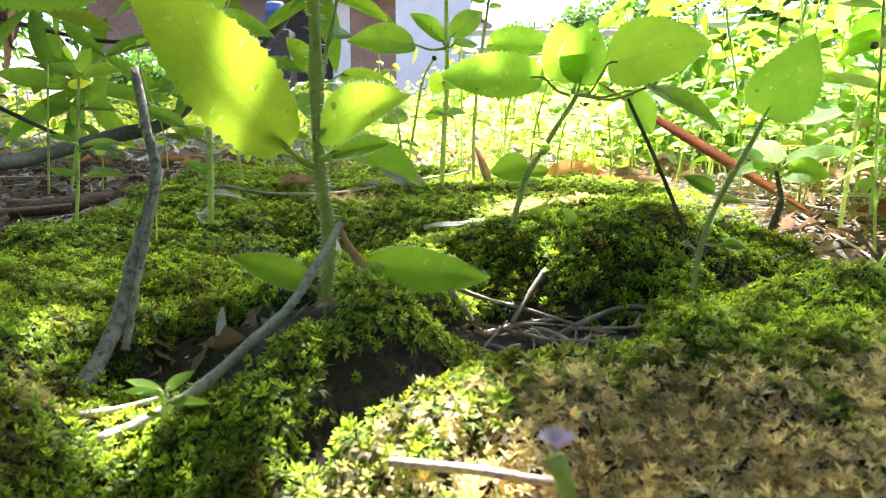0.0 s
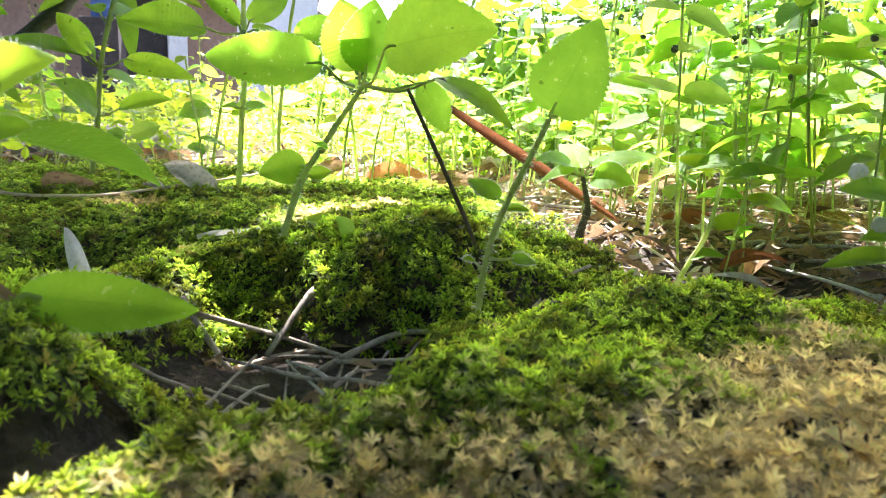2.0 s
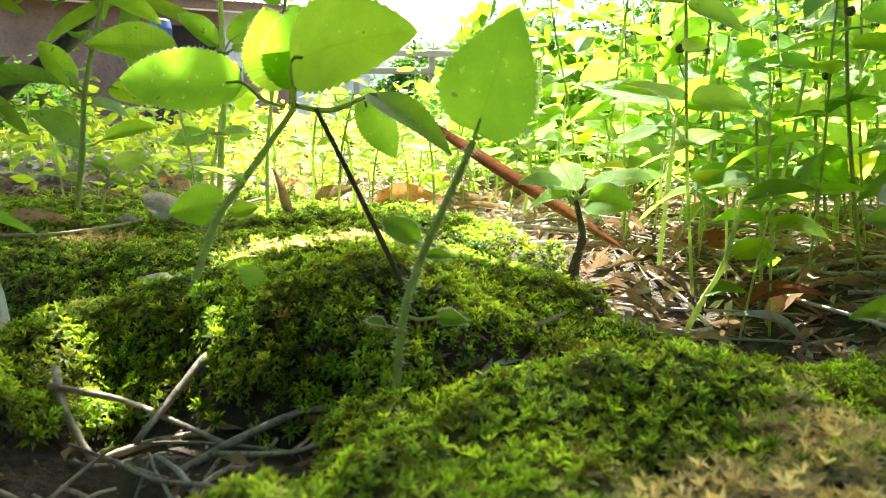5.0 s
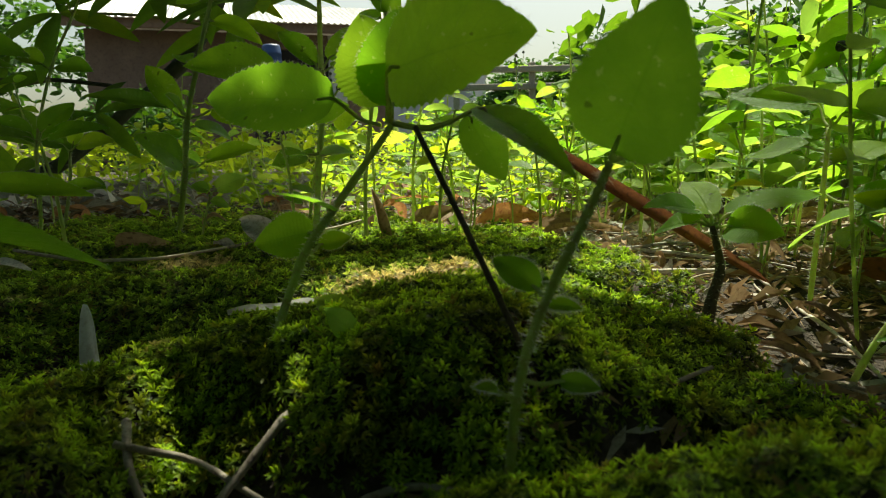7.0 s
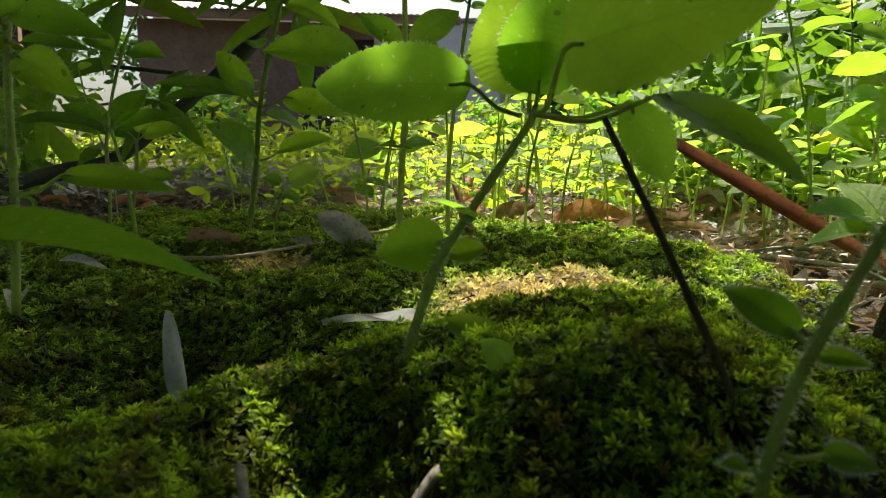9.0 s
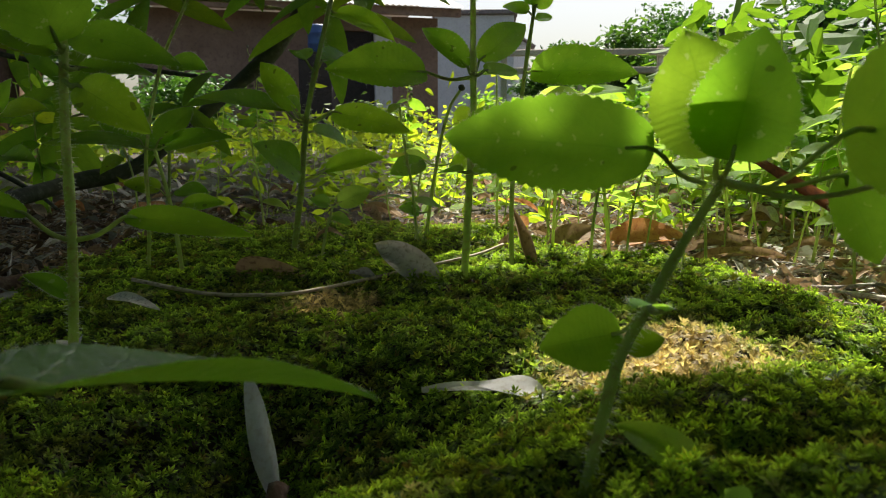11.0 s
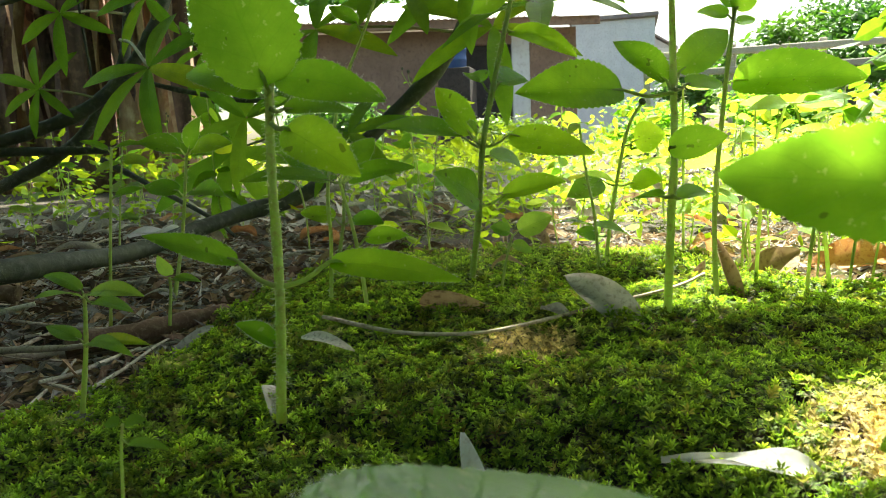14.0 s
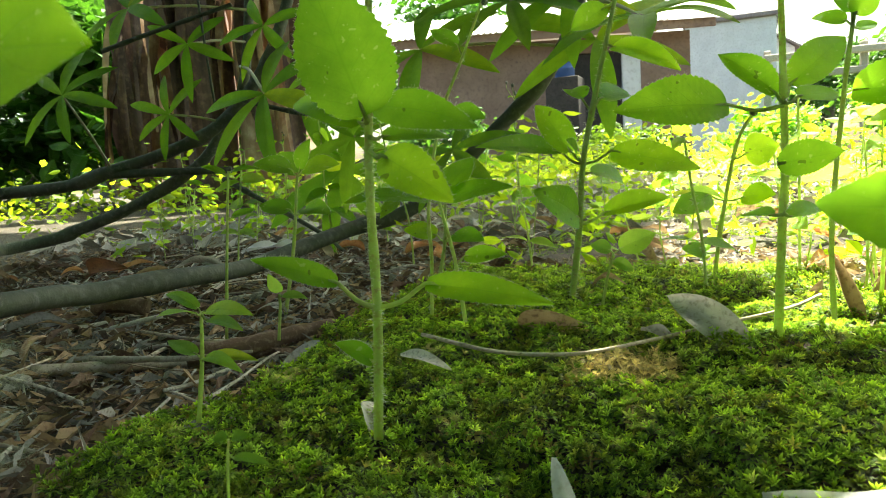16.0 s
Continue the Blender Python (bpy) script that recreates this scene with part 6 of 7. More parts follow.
def leaf_cloud(name, centres, count, size, seed, material, label, category, spread_xy, spread_z):
    """Many small pointed leaves round the given centres."""
    r = np.random.default_rng(seed)
    c = np.array(centres)[r.integers(0, len(centres), count)]
    at = c + r.normal(0, 1, (count, 3)) * np.array([spread_xy, spread_xy, spread_z])
    at[:, 2] = np.abs(at[:, 2]) + 0.01
    d = r.normal(0, 1, (count, 3)) * [1, 1, 0.5]
    d /= np.linalg.norm(d, axis=1)[:, None]
    s = np.cross(d, r.normal(0, 1, (count, 3)) * 0.6 + [0, 0, 1.0])
    s /= np.linalg.norm(s, axis=1)[:, None]
    long = size * r.uniform(0.6, 1.4, (count, 1))
    fold = np.cross(d, s) * long * 0.08
    droop = np.array([0, 0, -0.18]) * long
    co = np.stack([at, at + d * long * 0.25 - s * long * 0.22 + fold, at + d * long * 0.6 - s * long * 0.23 + fold + droop * 0.4, at + d * long + droop,
                   at + d * long * 0.6 + s * long * 0.23 + fold + droop * 0.4, at + d * long * 0.25 + s * long * 0.22 + fold], 1).reshape(-1, 3)
    f = np.arange(len(co)).reshape(-1, 6)
    me = mesh_from(name, co, np.concatenate([f[:, [0, 1, 2]], f[:, [0, 2, 3]], f[:, [0, 3, 4]], f[:, [0, 4, 5]]]), material, smooth=False)
    ob = new(name, me)
    return tagged(ob, label, category, kind="stuff")


rr = np.random.default_rng(21)
spots = np.stack([rr.uniform(-3.5, 4.5, 420), rr.uniform(1.9, 6.0, 420), rr.uniform(0.02, 0.16, 420)], 1)
leaf_cloud("far_weeds", spots, 13000, 0.038, 22, M_LEAF, "sunlit low weeds covering the ground far off", "weeds", 0.14, 0.05)
spots = np.stack([rr.uniform(0.35, 1.5, 120), rr.uniform(1.0, 2.0, 120), rr.uniform(0.02, 0.22, 120)], 1)
leaf_cloud("weed_thicket", spots, 4600, 0.040, 23, M_CASSAVA, "dense green weeds behind the nearer stems", "weeds", 0.06, 0.05)
spots = np.stack([np.where(np.arange(360) < 315, rr.uniform(-0.3, 1.5, 360), rr.uniform(-1.8, -0.4, 360)), rr.uniform(0.95, 2.0, 360), rr.uniform(0.0, 0.03, 360)], 1)
leaf_cloud("seedlings", spots, 3000, 0.020, 24, M_LEAF, "low green seedlings in sunlit litter", "weeds", 0.02, 0.018)


# ---- cassava: branches and palmate leaves ----
def cassava_leaf(parent, centre, face, first, size, lobes, seed, stalk_to=None):
    """A palmate leaf: narrow lobes round one point, and its stalk."""
    r = random.Random(seed)
    face, centre = Vector(face).normalized(), Vector(centre)
    u = Vector(first) - face * Vector(first).dot(face)
    u.normalize()
    v = face.cross(u)
    leaf = part("palmate_leaf", blade("lobe", (0, 0, 0), u * size, size * 0.2, face, M_CASSAVA, 0.15, 0.2, 1, 0.0, 14, 4, 0.55, 0.02, seed), M_CASSAVA, parent)
    leaf.location = centre
    for k in range(1, lobes):
        a = (k + 1) // 2 * (1 if k % 2 else -1) * 2 * math.pi / (lobes + 0.8)
        d = u * math.cos(a) + v * math.sin(a)
        part("lobe", blade("lobe", (0, 0, 0), d * size * r.uniform(0.75, 1.0) - face * size * 0.12 * abs(a) / 2, size * r.uniform(0.16, 0.22), face, M_CASSAVA, 0.15, 0.2, 1, 0.0, 14, 4, 0.55, 0.02, seed + k), M_CASSAVA, leaf)
    if stalk_to is not None:
        e = Vector(stalk_to) - centre
        part("leaf_stalk", tube("leaf_stalk", smooth_line([(0, 0, 0), e * 0.5 + Vector((0, 0, 0.03 * e.length)), e], 4), 0.0016, 0.0022, M_CASSTALK, 6), M_CASSTALK, leaf)
    return leaf


M_FLOWER = plain("pale_violet_petal", (0.62, 0.52, 0.72), (0.78, 0.72, 0.85), 300, 0.7, 0.2, 0.0005, c3=(0.5, 0.38, 0.62), translucent=0.4)
M_CASSTALK = plain("cassava_stalk", (0.22, 0.26, 0.10), (0.34, 0.34, 0.16), 30, 0.5, 0.2, 0.001, c3=(0.30, 0.14, 0.10))
cassava = thing("cassava_shrub", (-0.5, 1.0, 0.0), "cassava shrub with bent grey-green stems and palmate leaves", "shrub")


def branch(label, points, r0, r1, seed, knots):
    line = [p - Vector(cassava.location) for p in smooth_line(points, 7)]
    return part("branch", tube("branch", line, r0, r1, M_BARK, 12, 0.05, seed, knots), M_BARK, cassava, label)


def palmate(x, y, z, face, first, size, lobes, seed, stalk_to):
    shift = Vector(cassava.location)
    cassava_leaf(cassava, Vector((x, y, z)) - shift, face, first, size, lobes, seed, Vector(stalk_to) - shift)


branch('thick grey-green stem lying along the ground and rising', [(-0.422, 0.300, 0.052), (-0.479, 0.567, 0.041), (-0.492, 0.636, 0.034), (-0.486, 0.712, 0.033), (-0.484, 0.818, 0.029), (-0.460, 0.911, 0.044), (-0.433, 0.963, 0.056), (-0.390, 1.010, 0.070), (-0.345, 1.050, 0.113), (-0.305, 1.078, 0.155), (-0.248, 1.102, 0.211), (-0.217, 1.117, 0.262), (-0.200, 1.129, 0.312), (-0.192, 1.164, 0.415), (-0.188, 1.201, 0.537)], 0.0085, 0.0085, 1, ((0.2, 0.25), (0.45, 0.2), (0.7, 0.25)))
branch('dark forked stem', [(-1.417, 0.844, 0.121), (-0.998, 0.985, 0.121), (-0.876, 1.025, 0.144), (-0.793, 1.054, 0.167), (-0.725, 1.079, 0.197), (-0.671, 1.102, 0.253), (-0.638, 1.119, 0.314), (-0.612, 1.138, 0.407), (-0.599, 1.155, 0.516)], 0.0095, 0.0080, 2, ((0.2, 0.25), (0.45, 0.2), (0.7, 0.25)))
branch('dark forked stem', [(-1.340, 0.880, 0.000), (-1.018, 0.990, 0.041), (-0.941, 1.016, 0.061), (-0.864, 1.044, 0.089), (-0.770, 1.079, 0.141), (-0.730, 1.097, 0.190), (-0.700, 1.113, 0.249), (-0.691, 1.125, 0.321), (-0.685, 1.141, 0.448)], 0.0095, 0.0070, 3, ((0.2, 0.25), (0.45, 0.2), (0.7, 0.25)))
branch('side shoot', [(-0.892, 1.020, 0.139), (-0.793, 1.050, 0.137), (-0.710, 1.087, 0.135)], 0.0070, 0.0050, 4, ((0.2, 0.25), (0.45, 0.2), (0.7, 0.25)))
branch('thin side shoot', [(-0.675, 1.098, 0.230), (-0.592, 1.100, 0.208), (-0.503, 1.094, 0.191), (-0.418, 1.089, 0.188), (-0.342, 1.090, 0.179)], 0.0035, 0.0025, 5, ((0.2, 0.25), (0.45, 0.2), (0.7, 0.25)))
branch('thin side shoot', [(-0.714, 1.073, 0.122), (-0.626, 1.044, 0.089), (-0.520, 1.019, 0.044), (-0.483, 1.007, 0.023)], 0.0040, 0.0020, 6, ((0.2, 0.25), (0.45, 0.2), (0.7, 0.25)))
branch('pale thin aerial stalk', [(-0.679, 1.009, 0.384), (-0.663, 1.001, 0.270), (-0.654, 0.997, 0.213)], 0.0016, 0.0016, 7, ((0.2, 0.25), (0.45, 0.2), (0.7, 0.25)))
branch('pale thin aerial stalk', [(-0.759, 0.920, 0.289), (-0.694, 0.943, 0.308), (-0.598, 0.976, 0.334)], 0.0030, 0.0025, 8, ((0.2, 0.25), (0.45, 0.2), (0.7, 0.25)))
palmate(-0.754, 1.019, 0.215, (0.1, -0.9, 0.35), (-1, 0, 0.3), 0.075, 6, 1, (-0.717, 1.082, 0.205))
palmate(-0.094, 0.879, 0.234, (0, -0.25, 1), (1, 0.15, 0), 0.125, 7, 2, (-0.197, 1.129, 0.305))
palmate(-0.193, 1.046, 0.307, (0, -0.85, 0.4), (-0.7, 0, -0.7), 0.120, 6, 3, (-0.196, 1.135, 0.354))
palmate(-0.166, 1.048, 0.249, (0.1, -0.8, 0.5), (0.1, 0, -1), 0.130, 5, 4, (-0.210, 1.121, 0.275))
palmate(-0.374, 1.037, 0.261, (0, -0.7, 0.6), (0.8, 0, -0.5), 0.120, 5, 5, (-0.221, 1.116, 0.258))
palmate(-0.478, 1.046, 0.165, (0.1, -0.9, 0.2), (-0.1, 0, -1), 0.100, 5, 6, (-0.418, 1.089, 0.188))
palmate(-0.552, 1.086, 0.257, (-0.1, -0.9, 0.3), (-0.6, 0, 0.6), 0.070, 5, 7, (-0.636, 1.120, 0.314))
palmate(-0.767, 0.978, 0.353, (0, -0.7, 0.6), (0.7, 0, -0.5), 0.100, 6, 8, (-0.677, 1.113, 0.363))
palmate(-0.690, 0.996, 0.300, (0.2, -0.9, 0.2), (0.1, 0, -1), 0.080, 5, 9, (-0.691, 1.125, 0.321))
palmate(-0.857, 0.937, 0.245, (0.2, -0.8, 0.5), (1, 0, -0.2), 0.090, 6, 10, (-0.876, 1.025, 0.144))
palmate(-0.591, 1.028, 0.316, (0, -0.9, 0.3), (-0.3, 0, -1), 0.080, 5, 11, (-0.644, 1.116, 0.307))
palmate(-0.338, 1.034, 0.139, (0, -0.7, 0.6), (0.6, 0, -0.8), 0.100, 5, 12, (-0.339, 1.053, 0.119))
palmate(-0.256, 1.025, 0.298, (0, -0.6, 0.8), (-1, 0, -0.2), 0.120, 6, 13, (-0.207, 1.125, 0.299))
palmate(-0.578, 1.178, 0.128, (0.1, -0.95, 0.2), (-0.8, 0, -0.6), 0.150, 7, 20, (-0.497, 1.233, 0.154))
palmate(-0.457, 0.835, 0.201, (0, -0.8, 0.4), (0.3, 0, -0.9), 0.095, 6, 23, (-0.651, 1.051, 0.273))

# ---- far side: trunk clump, houses, trees, hedge ----
M_WALL = plain("brown_plaster_wall", (0.19, 0.125, 0.09), (0.29, 0.20, 0.15), 2.0, 0.9, 0.4, 0.01, c3=(0.15, 0.10, 0.08), scale2=20)
M_ROOF = plain("zinc_roof", (0.55, 0.56, 0.57), (0.72, 0.72, 0.72), 1.5, 0.4, 0.3, 0.01, c3=(0.42, 0.38, 0.34), metallic=0.4)
M_TILE = plain("grey_roof", (0.20, 0.17, 0.17), (0.30, 0.26, 0.25), 3.0, 0.8, 0.4, 0.01)
M_PLASTER = plain("pale_plaster", (0.60, 0.62, 0.64), (0.72, 0.74, 0.75), 2.0, 0.9, 0.3, 0.01, c3=(0.5, 0.5, 0.5))
M_BLUE = plain("blue_barrel", (0.02, 0.06, 0.18), (0.03, 0.09, 0.26), 4.0, 0.5, 0.1, 0.01, c3=(0.03, 0.08, 0.25))
M_DARK = plain("dark_timber", (0.02, 0.018, 0.016), (0.05, 0.04, 0.035), 6.0, 0.85, 0.4, 0.01)
M_HUSK = plain("dry_banana_sheath", (0.24, 0.13, 0.08), (0.46, 0.30, 0.17), 3.0, 0.8, 0.7, 0.02, c3=(0.66, 0.52, 0.34), scale2=9, stretch=(6, 6, 0.6))
M_HUSKDARK = plain("dark_banana_sheath", (0.07, 0.04, 0.035), (0.17, 0.10, 0.08), 4.0, 0.8, 0.7, 0.02, c3=(0.26, 0.16, 0.11), stretch=(6, 6, 0.6))


def box(name, x0, x1, y0, y1, z0, z1, material, parent, label="", bevel=0.01):
    bm = bmesh.new()
    bmesh.ops.create_cube(bm, size=1)
    for q in bm.verts:
        q.co = Vector(((x0 + x1) / 2 + q.co.x * (x1 - x0), (y0 + y1) / 2 + q.co.y * (y1 - y0), (z0 + z1) / 2 + q.co.z * (z1 - z0)))
    bmesh.ops.bevel(bm, geom=bm.edges[:], offset=bevel, segments=1, affect="EDGES")
    me = bpy.data.meshes.new(name)
    bm.to_mesh(me)
    bm.free()
    me.materials.append(material)
    return part(name, me, material, parent, label)


house = thing("house", (-5.45, 11.45, 0.0), "low brown-walled house with a bright zinc roof", "house")
house.rotation_euler = (0, 0, radians(17.1))
box("wall", 0, 2.95, 0.0, 0.2, 0, 2.2, M_WALL, house)
box("wall", 3.75, 4.05, 0.0, 0.2, 0, 2.2, M_PLASTER, house, "pale plastered wall strip")
box("wall", 4.05, 4.85, 0.0, 0.2, 0, 2.2, M_WALL, house)
box("lintel", 2.95, 3.75, 0.0, 0.2, 1.95, 2.2, M_WALL, house)
box("wall", 0, 0.2, 0.2, 4.0, 0, 2.2, M_WALL, house)
box("wall", 4.65, 4.85, 0.2, 4.0, 0, 2.2, M_WALL, house)
box("wall", 0, 4.85, 4.0, 4.2, 0, 2.2, M_WALL, house)
# Dark panel fills the opening; its colour stands for the dark inside.
box("door", 2.95, 3.75, 0.08, 0.14, 0, 1.95, M_DARK, house, "dark panel standing in for the dark opening")
box("fascia", -0.3, 5.15, -0.42, -0.37, 2.16, 2.30, M_WALL, house, "red-brown fascia board")
for k in range(14):
    x0 = -0.35 + k * 0.395
    sheet = []
    for i in range(9):
        for y, z in ((-0.5, 2.30), (2.1, 3.10)):
            sheet.append((x0 + i * 0.05, y, z + 0.012 * (-1) ** i))
    me = bpy.data.meshes.new("roof_sheet")
    me.from_pydata(sheet, [], [(2 * i, 2 * i + 2, 2 * i + 3, 2 * i + 1) for i in range(8)])
    me.materials.append(M_ROOF)
    sol = part("roof_sheet", me, M_ROOF, house).modifiers.new("thick", "SOLIDIFY")
    sol.thickness = 0.004
box("roof", -0.35, 5.2, 2.1, 4.6, 2.95, 3.05, M_ROOF, house)


def lathe(name, profile, material, parent, at, sides=24):
    co, faces = [], []
    for r, z in profile:
        for j in range(sides):
            a = 2 * math.pi * j / sides
            co.append((at[0] + r * math.cos(a), at[1] + r * math.sin(a), at[2] + z))
    for i in range(len(profile) - 1):
        for j in range(sides):
            k = (j + 1) % sides
            faces.append((i * sides + j, i * sides + k, (i + 1) * sides + k, (i + 1) * sides + j))
    me = bpy.data.meshes.new(name)
    me.from_pydata(co, [], faces + [tuple(range(len(co) - sides, len(co)))])
    me.polygons.foreach_set("use_smooth", [True] * len(me.polygons))
    me.materials.append(material)
    return part(name, me, material, parent)


barrel = thing("water_barrel", (-2.55, 11.35, 0.0), "blue plastic water barrel on a stand before the house", "barrel")
lathe("barrel", [(0.14, 1.45), (0.15, 1.47), (0.15, 1.57), (0.16, 1.58), (0.15, 1.60), (0.15, 1.72), (0.16, 1.73), (0.15, 1.75), (0.14, 1.84), (0.12, 1.87), (0.0, 1.87)], M_BLUE, barrel, (0, 0, 0))
box("stand", -0.25, 0.25, -0.25, 0.25, 0, 1.45, M_DARK, barrel, "dark timber stand")

house_2 = thing("house", (0.1, 45.0, 0.0), "distant small house with a dark gabled roof", "house")
box("wall", 0, 2.5, 0, 6.0, 0, 5.9, M_PLASTER, house_2)
for s in (1, -1):
    me = bpy.data.meshes.new("roof_slope")
    me.from_pydata([(1.25 - s * 1.6, -0.5, 5.75), (1.25, -0.5, 6.8), (1.25, 6.5, 6.8), (1.25 - s * 1.6, 6.5, 5.75)], [], [(0, 1, 2, 3)])
    me.materials.append(M_TILE)
    part("roof_slope", me, M_TILE, house_2).modifiers.new("thick", "SOLIDIFY").thickness = 0.08
me = bpy.data.meshes.new("gable")
me.from_pydata([(0, 0, 5.9), (2.5, 0, 5.9), (1.25, 0, 6.7)], [], [(0, 1, 2)])
part("gable", me, M_PLASTER, house_2)
building = thing("building", (-2.2, 32.0, 0.0), "pale distant building behind the houses", "building")
box("wall", 0, 3.4, 0, 5.0, 0, 5.5, M_PLASTER, building, bevel=0.03)
box("roof_edge", -0.15, 3.55, -0.15, 5.15, 5.5, 5.7, M_TILE, building, bevel=0.03)
fence = thing("fence", (0.0, 9.5, 0.0), "low weathered timber fence beyond the weeds", "fence")
for k in range(2):
    box("rail", 0.2, 5.2, 0, 0.05, 0.95 + 0.22 * k, 1.03 + 0.22 * k, M_GREYWOOD, fence)
for k in range(6):
    box("post", 0.2 + k * 0.98, 0.28 + k * 0.98, 0.05, 0.13, 0, 1.3, M_GREYWOOD, fence)


def banana_stem(parent, x, y, r, tall, material, seed):
    """A pseudostem wrapped in split, hanging dry sheaths."""
    g = random.Random(seed)
    line = smooth_line([(x, y, -0.02), (x + g.uniform(-0.05, 0.05), y, tall * 0.5), (x + g.uniform(-0.12, 0.12), y + g.uniform(-0.1, 0.1), tall)], 8)
    stem = part("pseudostem", tube("pseudostem", line, r, r * 0.8, material, 16, 0.10, seed), material, parent)
    for k in range(11):
        a = g.uniform(2.6, 6.8)
        z1 = g.uniform(0.5, 1.0) * tall
        z0 = g.uniform(0.0, 0.5) * z1
        px, py = x + math.cos(a) * r * 1.05, y + math.sin(a) * r * 1.05
        out = Vector((math.cos(a), math.sin(a), 0.0))
        part("sheath", blade("sheath", (px, py, z1), Vector((px, py, z0)) + out * g.uniform(0.02, 0.16) + Vector((g.uniform(-0.08, 0.08), 0, 0)), g.uniform(0.05, 0.13), out, g.choice((material, M_HUSK, M_HUSKDARK)), 0.08, 0.7, 1, 0.0, 14, 4, 0.5, 0.15, seed * 13 + k), material, stem)


clump = thing("banana_clump", (-2.4, 3.35, 0.0), "clump of brown banana stems wrapped in dry sheaths", "banana plant")
for k, (x, y, r, tall, mat) in enumerate(((-0.42, 0.1, 0.13, 1.6, M_HUSKDARK), (-0.20, -0.05, 0.14, 1.9, M_HUSKDARK), (0.06, 0.05, 0.15, 2.0, M_HUSK), (0.30, -0.02, 0.11, 1.7, M_HUSK), (-0.66, 0.25, 0.12, 1.5, M_HUSKDARK), (-0.95, 0.2, 0.10, 1.4, M_HUSKDARK))):
    banana_stem(clump, x, y, r, tall, mat, 40 + k)


# ---- trees ----
def tree(label, at, tall, spread_r, leaves, size, seed, crown_from=0.35, material=None):
    """A trunk with limbs, and a crown of many small leaves in clumps."""
    g = random.Random(seed)
    root = thing("tree", at, label, "tree", "trees far off")
    top = Vector((g.uniform(-0.1, 0.1) * tall, g.uniform(-0.1, 0.1) * tall, tall * 0.8))
    part("trunk", tube("trunk", smooth_line([(0, 0, -0.1), top * 0.5 + Vector((0.03 * tall, 0, 0)), top], 8), tall * 0.035, tall * 0.01, M_BARK, 10, 0.08, seed), M_BARK, root)
    centres = []
    for k in range(16):
        s = g.uniform(crown_from, 1.0)
        a = g.uniform(0, 6.28)
        e = top * s + Vector((math.cos(a), math.sin(a), g.uniform(0.1, 0.5))) * spread_r * g.uniform(0.4, 1.0) * (1.15 - 0.5 * s)
        part("limb", tube("limb", smooth_line([top * s * 0.8, (top * s * 0.8 + e) / 2 + Vector((0, 0, 0.05 * tall)), e], 5), tall * 0.008, tall * 0.003, M_BARK, 6, 0.08, seed + k), M_BARK, root)
        centres.append(tuple(e))
        centres.append(tuple(e * 0.8 + top * s * 0.2))
    crown = leaf_cloud("crown", centres, leaves, size, seed, material or M_TREE, "", "", spread_r * 0.17, spread_r * 0.13)
    for key in ("kind", "label", "category"):
        if key in crown:
            del crown[key]
    crown.parent = root
    return root


for k, (x, y, tall, w) in enumerate(((4.2, 24, 3.9, 1.7), (6.8, 22, 4.6, 2.2), (2.6, 30, 4.4, 1.6), (9.5, 20, 4.2, 2.2), (12.5, 17, 4.4, 2.4), (8.2, 31, 6.0, 2.5), (16, 22, 6.5, 3.0), (-9.5, 14, 5.0, 2.5), (-13, 12, 5.5, 2.8), (-8.0, 20, 6.0, 2.5))):
    tree("leafy tree with a ragged crown in the distance", (x, y, 0), tall, w, 3800, 0.22, 60 + k)
for k, (x, y, tall, w) in enumerate(((1.5, 8.2, 0.9, 0.7), (2.9, 7.4, 1.0, 0.8), (4.2, 6.8, 1.1, 0.9), (5.6, 5.8, 1.2, 0.9), (0.3, 9.0, 0.8, 0.7), (-1.4, 9.3, 0.7, 0.7), (-3.0, 7.4, 1.0, 0.8), (-4.6, 6.4, 1.2, 0.9), (3.6, 9.5, 1.3, 0.9))):
    # Bushes left of centre take the darker tree leaf in place of shade.
    b = tree("bush at the far edge of the weeds, left ones darkened for shade", (x, y, 0), tall * 0.7, w * 0.8, 2600, 0.075, 90 + k, 0.1, M_LEAF if x > 0 else M_TREE)
    b.name, b["category"], b["group"] = "bush", "bush", "bushes far off"

# Trees added behind and beside the path to cut the fill light.
for k, (x, y, tall, w) in enumerate(((-2.6, -2.4, 3.2, 1.6), (0.2, -3.0, 3.4, 1.7), (2.8, -2.2, 3.0, 1.6), (-4.2, -0.3, 3.4, 1.7), (4.6, 0.2, 3.2, 1.6), (-5.0, 2.6, 3.0, 1.6), (-4.4, 4.6, 2.6, 1.5), (-6.4, 5.2, 3.6, 1.8))):
    tree("dense leafy tree added round the clearing to block sky light", (x, y, 0), tall * 0.8, w * 0.8, 5000, 0.15, 120 + k, 0.05)

# Unseen hedge added at the back to keep sky light off the moss.
rr = np.random.default_rng(33)
a = rr.uniform(math.pi * 0.88, math.pi * 2.12, 420)
ring = np.stack([3.4 * np.cos(a), 0.6 + 3.0 * np.sin(a), rr.uniform(0.1, 1.5, 420)], 1)
leaf_cloud("hedge", ring, 15000, 0.13, 34, M_TREE, "unseen dense dark hedge added behind the path to cut fill light", "hedge", 0.22, 0.3)

# unseen tree added to shade the near ground, its crown above and ahead
shade = thing("tree", (3.6, 1.5, 0.0), "unseen tree added to shade the mossy ground", "tree")
limb_end = Vector((-3.7, 0.0, 2.7))
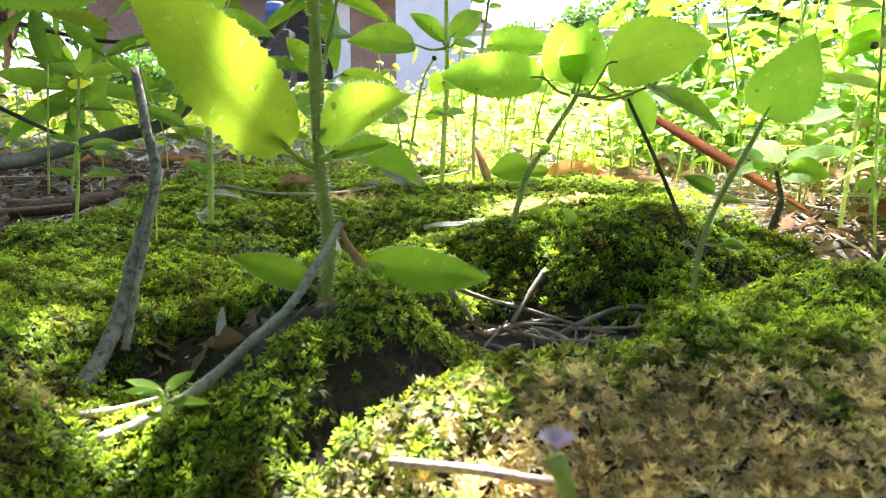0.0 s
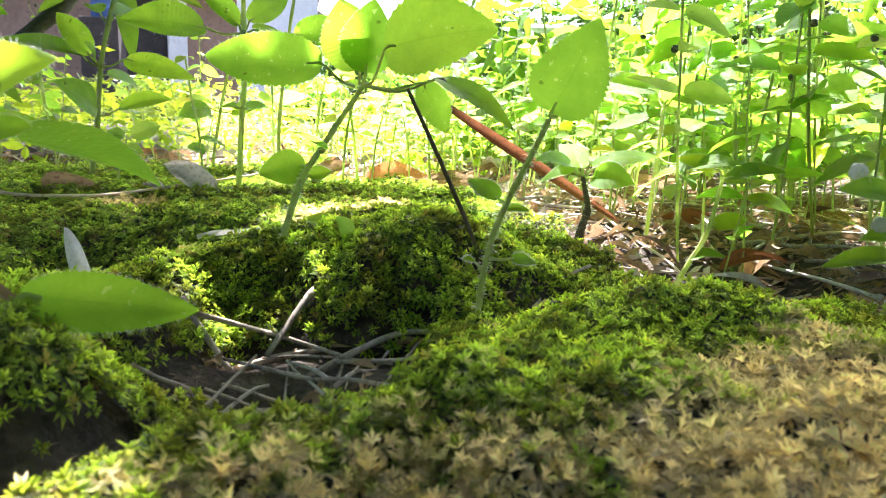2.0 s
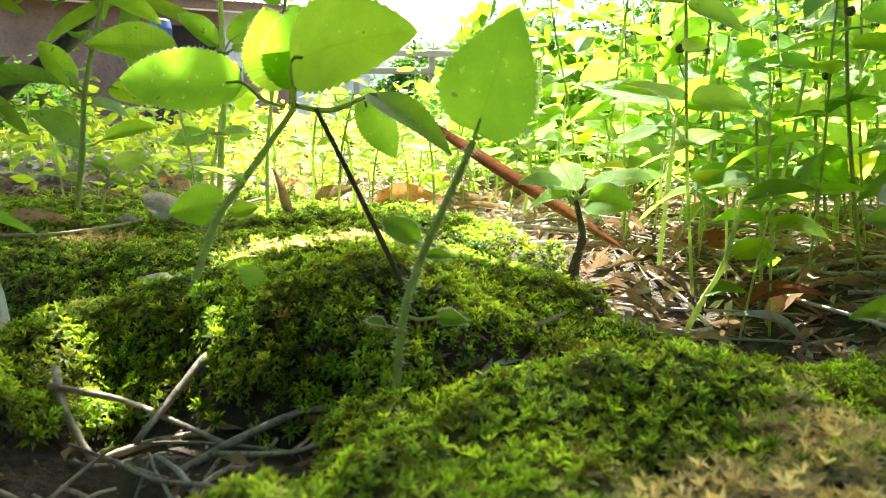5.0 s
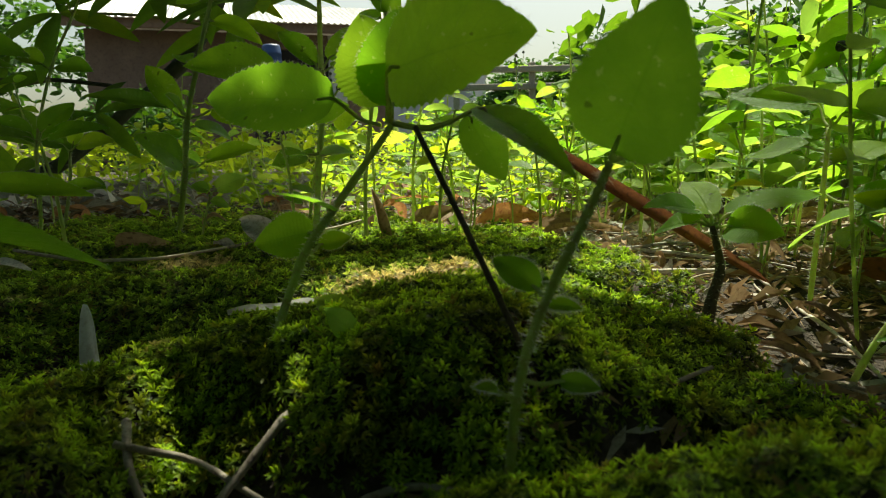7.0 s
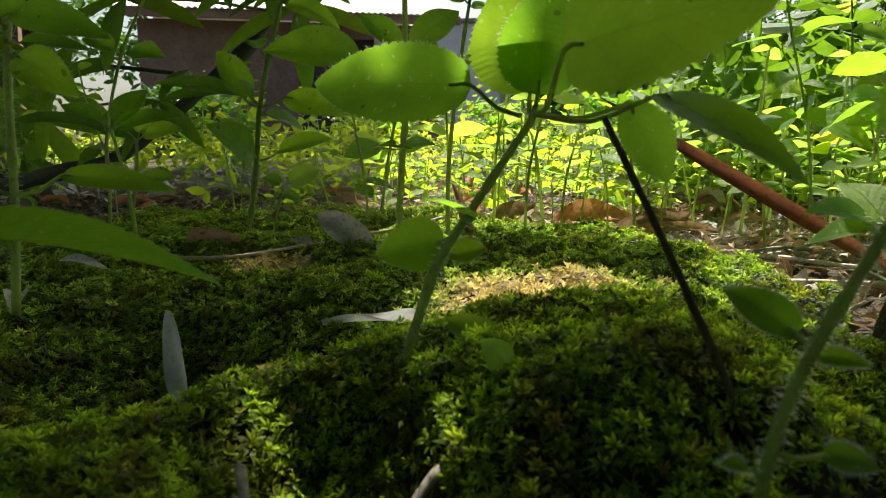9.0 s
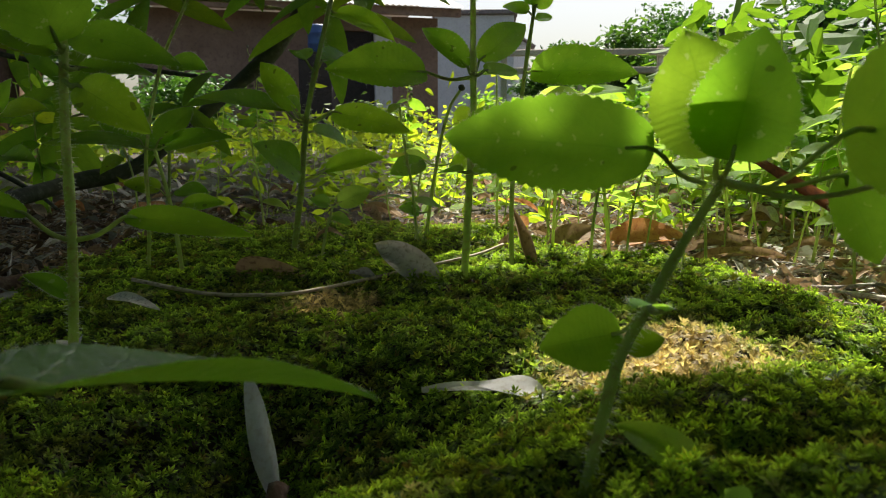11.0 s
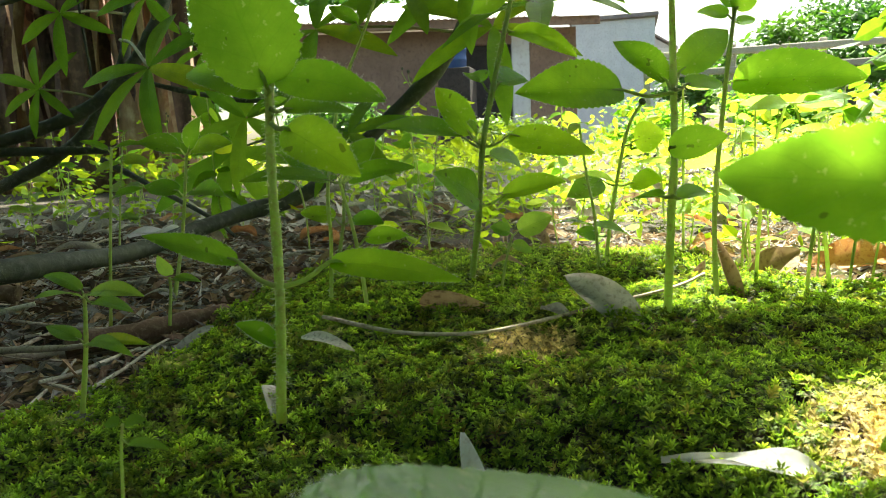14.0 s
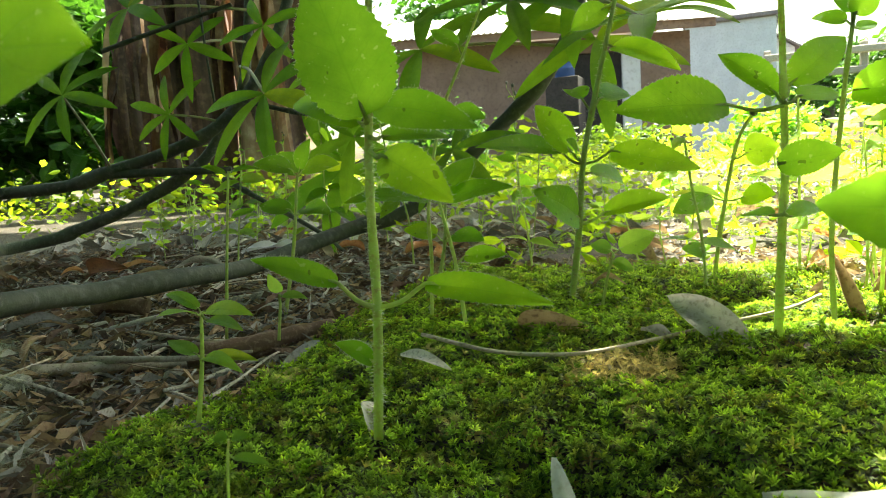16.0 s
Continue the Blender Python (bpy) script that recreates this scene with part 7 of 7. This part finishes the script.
part("trunk", tube("trunk", smooth_line([(0, 0, -0.1), (0.1, 0.1, 1.2), (-0.3, 0, 2.4), (-1.5, -0.1, 3.0), (-2.6, 0, 3.1), limb_end], 8), 0.16, 0.03, M_BARK, 12, 0.06, 5), M_BARK, shade)
# Gaps kept open in this added crown where sun patches should fall.
LIT = [(-0.1377, 0.2393, -0.020), (-0.088, 0.210, -0.020), (-0.112, 0.2025, -0.014), (-0.032, 0.1700, -0.010), (-0.030, 0.1520, 0.004)]
LIT += [(0.026, 0.467, -0.006), (0.084, 0.487, 0.012), (0.064, 0.490, 0.004), (0.120, 0.470, -0.002), (0.150, 0.462, -0.004), (0.165, 0.490, 0.002), (0.115, 0.440, -0.008)]
g = random.Random(12)
LIT += [(-0.018, 0.366, -0.027), (-0.004, 0.352, -0.022), (0.012, 0.342, -0.021), (0.030, 0.332, -0.021), (0.048, 0.326, -0.022), (0.018, 0.322, -0.024)]  # broken light on the mound
LIT += [(g.uniform(-0.16, 0.06), g.uniform(0.50, 0.62), g.uniform(-0.032, -0.026)) for k in range(6)]
LIT += [(g.uniform(0.20, 0.55), g.uniform(0.40, 0.66), g.uniform(0.004, 0.016)) for k in range(20)]  # gaps over the litter
g = np.random.default_rng(8)
n = 100000
core, west, back = np.arange(n) < 26000, np.arange(n) > 86000, (np.arange(n) > 40000) & (np.arange(n) < 72000)
fx = np.where(core, g.uniform(-1.5, 0.9, n), np.where(west, g.uniform(-3.2, -0.1, n), g.uniform(-4.5, 2.8, n)))
fy = np.where(core, g.uniform(-0.6, 2.0, n), np.where(west, g.uniform(1.0, 5.5, n), g.uniform(-5.5, 6.5, n)))
hz = np.where(core, g.uniform(1.0, 1.5, n), g.uniform(2.3, 3.4, n) + 0.4 * np.maximum(0, fy - 1))
edge = 0.66 + 0.05 * np.sin(5 * fx) - 1.5 * np.clip(fx - 0.10, 0, 0.2) + 3.0 * np.clip(fx - 0.34, 0, 0.12) + 3.5 * np.clip(-fx, 0, 0.14) + 8.0 * np.clip(-0.14 - fx, 0, 1.0)
fx = np.where(back, g.uniform(-3.6, 2.4, n), fx)
fy = np.where(back, g.uniform(-4.2, 0.3, n), fy)
keep = (fy < edge - 0.04) & ((fx > -2.0) | (fy < 1.8)) & (g.random(n) < np.where(back, np.where(fx > 0.12, 0.9, 0.14), np.where(core, 0.5, np.where(west, 0.8, np.where(fx < -0.7, 0.25, 0.7)))))
size = np.where(core, g.uniform(0.07, 0.12, n), g.uniform(0.11, 0.19, n))
for x, y, r in LIT:
    keep &= (fx - x) ** 2 + (fy - y) ** 2 > np.maximum(0, r + size / 2) ** 2
fx, fy, hz = fx[keep], fy[keep], hz[keep]
n = len(fx)
d = g.normal(0, 1, (n, 3)) * [1, 1, 0.35]
d /= np.linalg.norm(d, axis=1)[:, None]
s = np.cross(d, np.array(TO_SUN) + g.normal(0, 0.3, (n, 3)))
s /= np.linalg.norm(s, axis=1)[:, None]
long = size[keep][:, None]
c = np.stack([fx, fy, 0 * fx], 1) + np.array(TO_SUN) * (hz / TO_SUN.z)[:, None] - d * long / 2
co = np.stack([c, c + d * long * 0.45 - s * long * 0.3, c + d * long, c + d * long * 0.45 + s * long * 0.3], 1).reshape(-1, 3) - np.array([3.6, 1.5, 0.0])
part("crown", mesh_from("crown", co, np.arange(len(co)).reshape(-1, 4), M_TREE, smooth=False), M_TREE, shade)
for k in range(14):
    a = Vector((-1.4 - 2.2 * (k % 9) / 8, 0, 3.0))
    e = Vector((g.uniform(-4.6, -0.6), g.uniform(-1.1, 1.4), g.uniform(2.5, 3.4)))
    part("limb", tube("limb", smooth_line([a, (a + e) / 2 + Vector((0, 0, 0.1)), e], 4), 0.006, 0.003, M_BARK, 6, 0.05, k), M_BARK, shade)
for k in range(10):
    a = Vector((-1.6 - 2.0 * k / 9, 0, 3.0))
    e = Vector((-4.9 + 2.1 * k / 9, g.uniform(-1.4, 0.3), g.uniform(1.1, 1.4)))
    part("limb", tube("limb", smooth_line([a, (a + e) / 2 + Vector((0, 0, 0.3)), e], 6), 0.007, 0.003, M_BARK, 6, 0.05, 20 + k), M_BARK, shade)

flower = thing("flower", (0.020, 0.118, 0.0), "small pale violet flower on a green stalk", "flower")
part("stalk", tube("stalk", smooth_line([(0.006, 0.0, -0.02), (0.004, 0.0, 0.0), (0.0, 0.0, 0.014)], 4), 0.0014, 0.0017, M_STEM, 8), M_STEM, flower)
for k in range(12):
    a = k * 0.524
    part("petal", blade("petal", (0, 0, 0.0145), (0.0036 * math.cos(a), 0.0036 * math.sin(a), 0.0185), 0.0018, (0, 0, 1), M_FLOWER, 0.2, 0.2, 1, 0.0, 6, 2, 0.6, 0.0, k), M_FLOWER, flower)
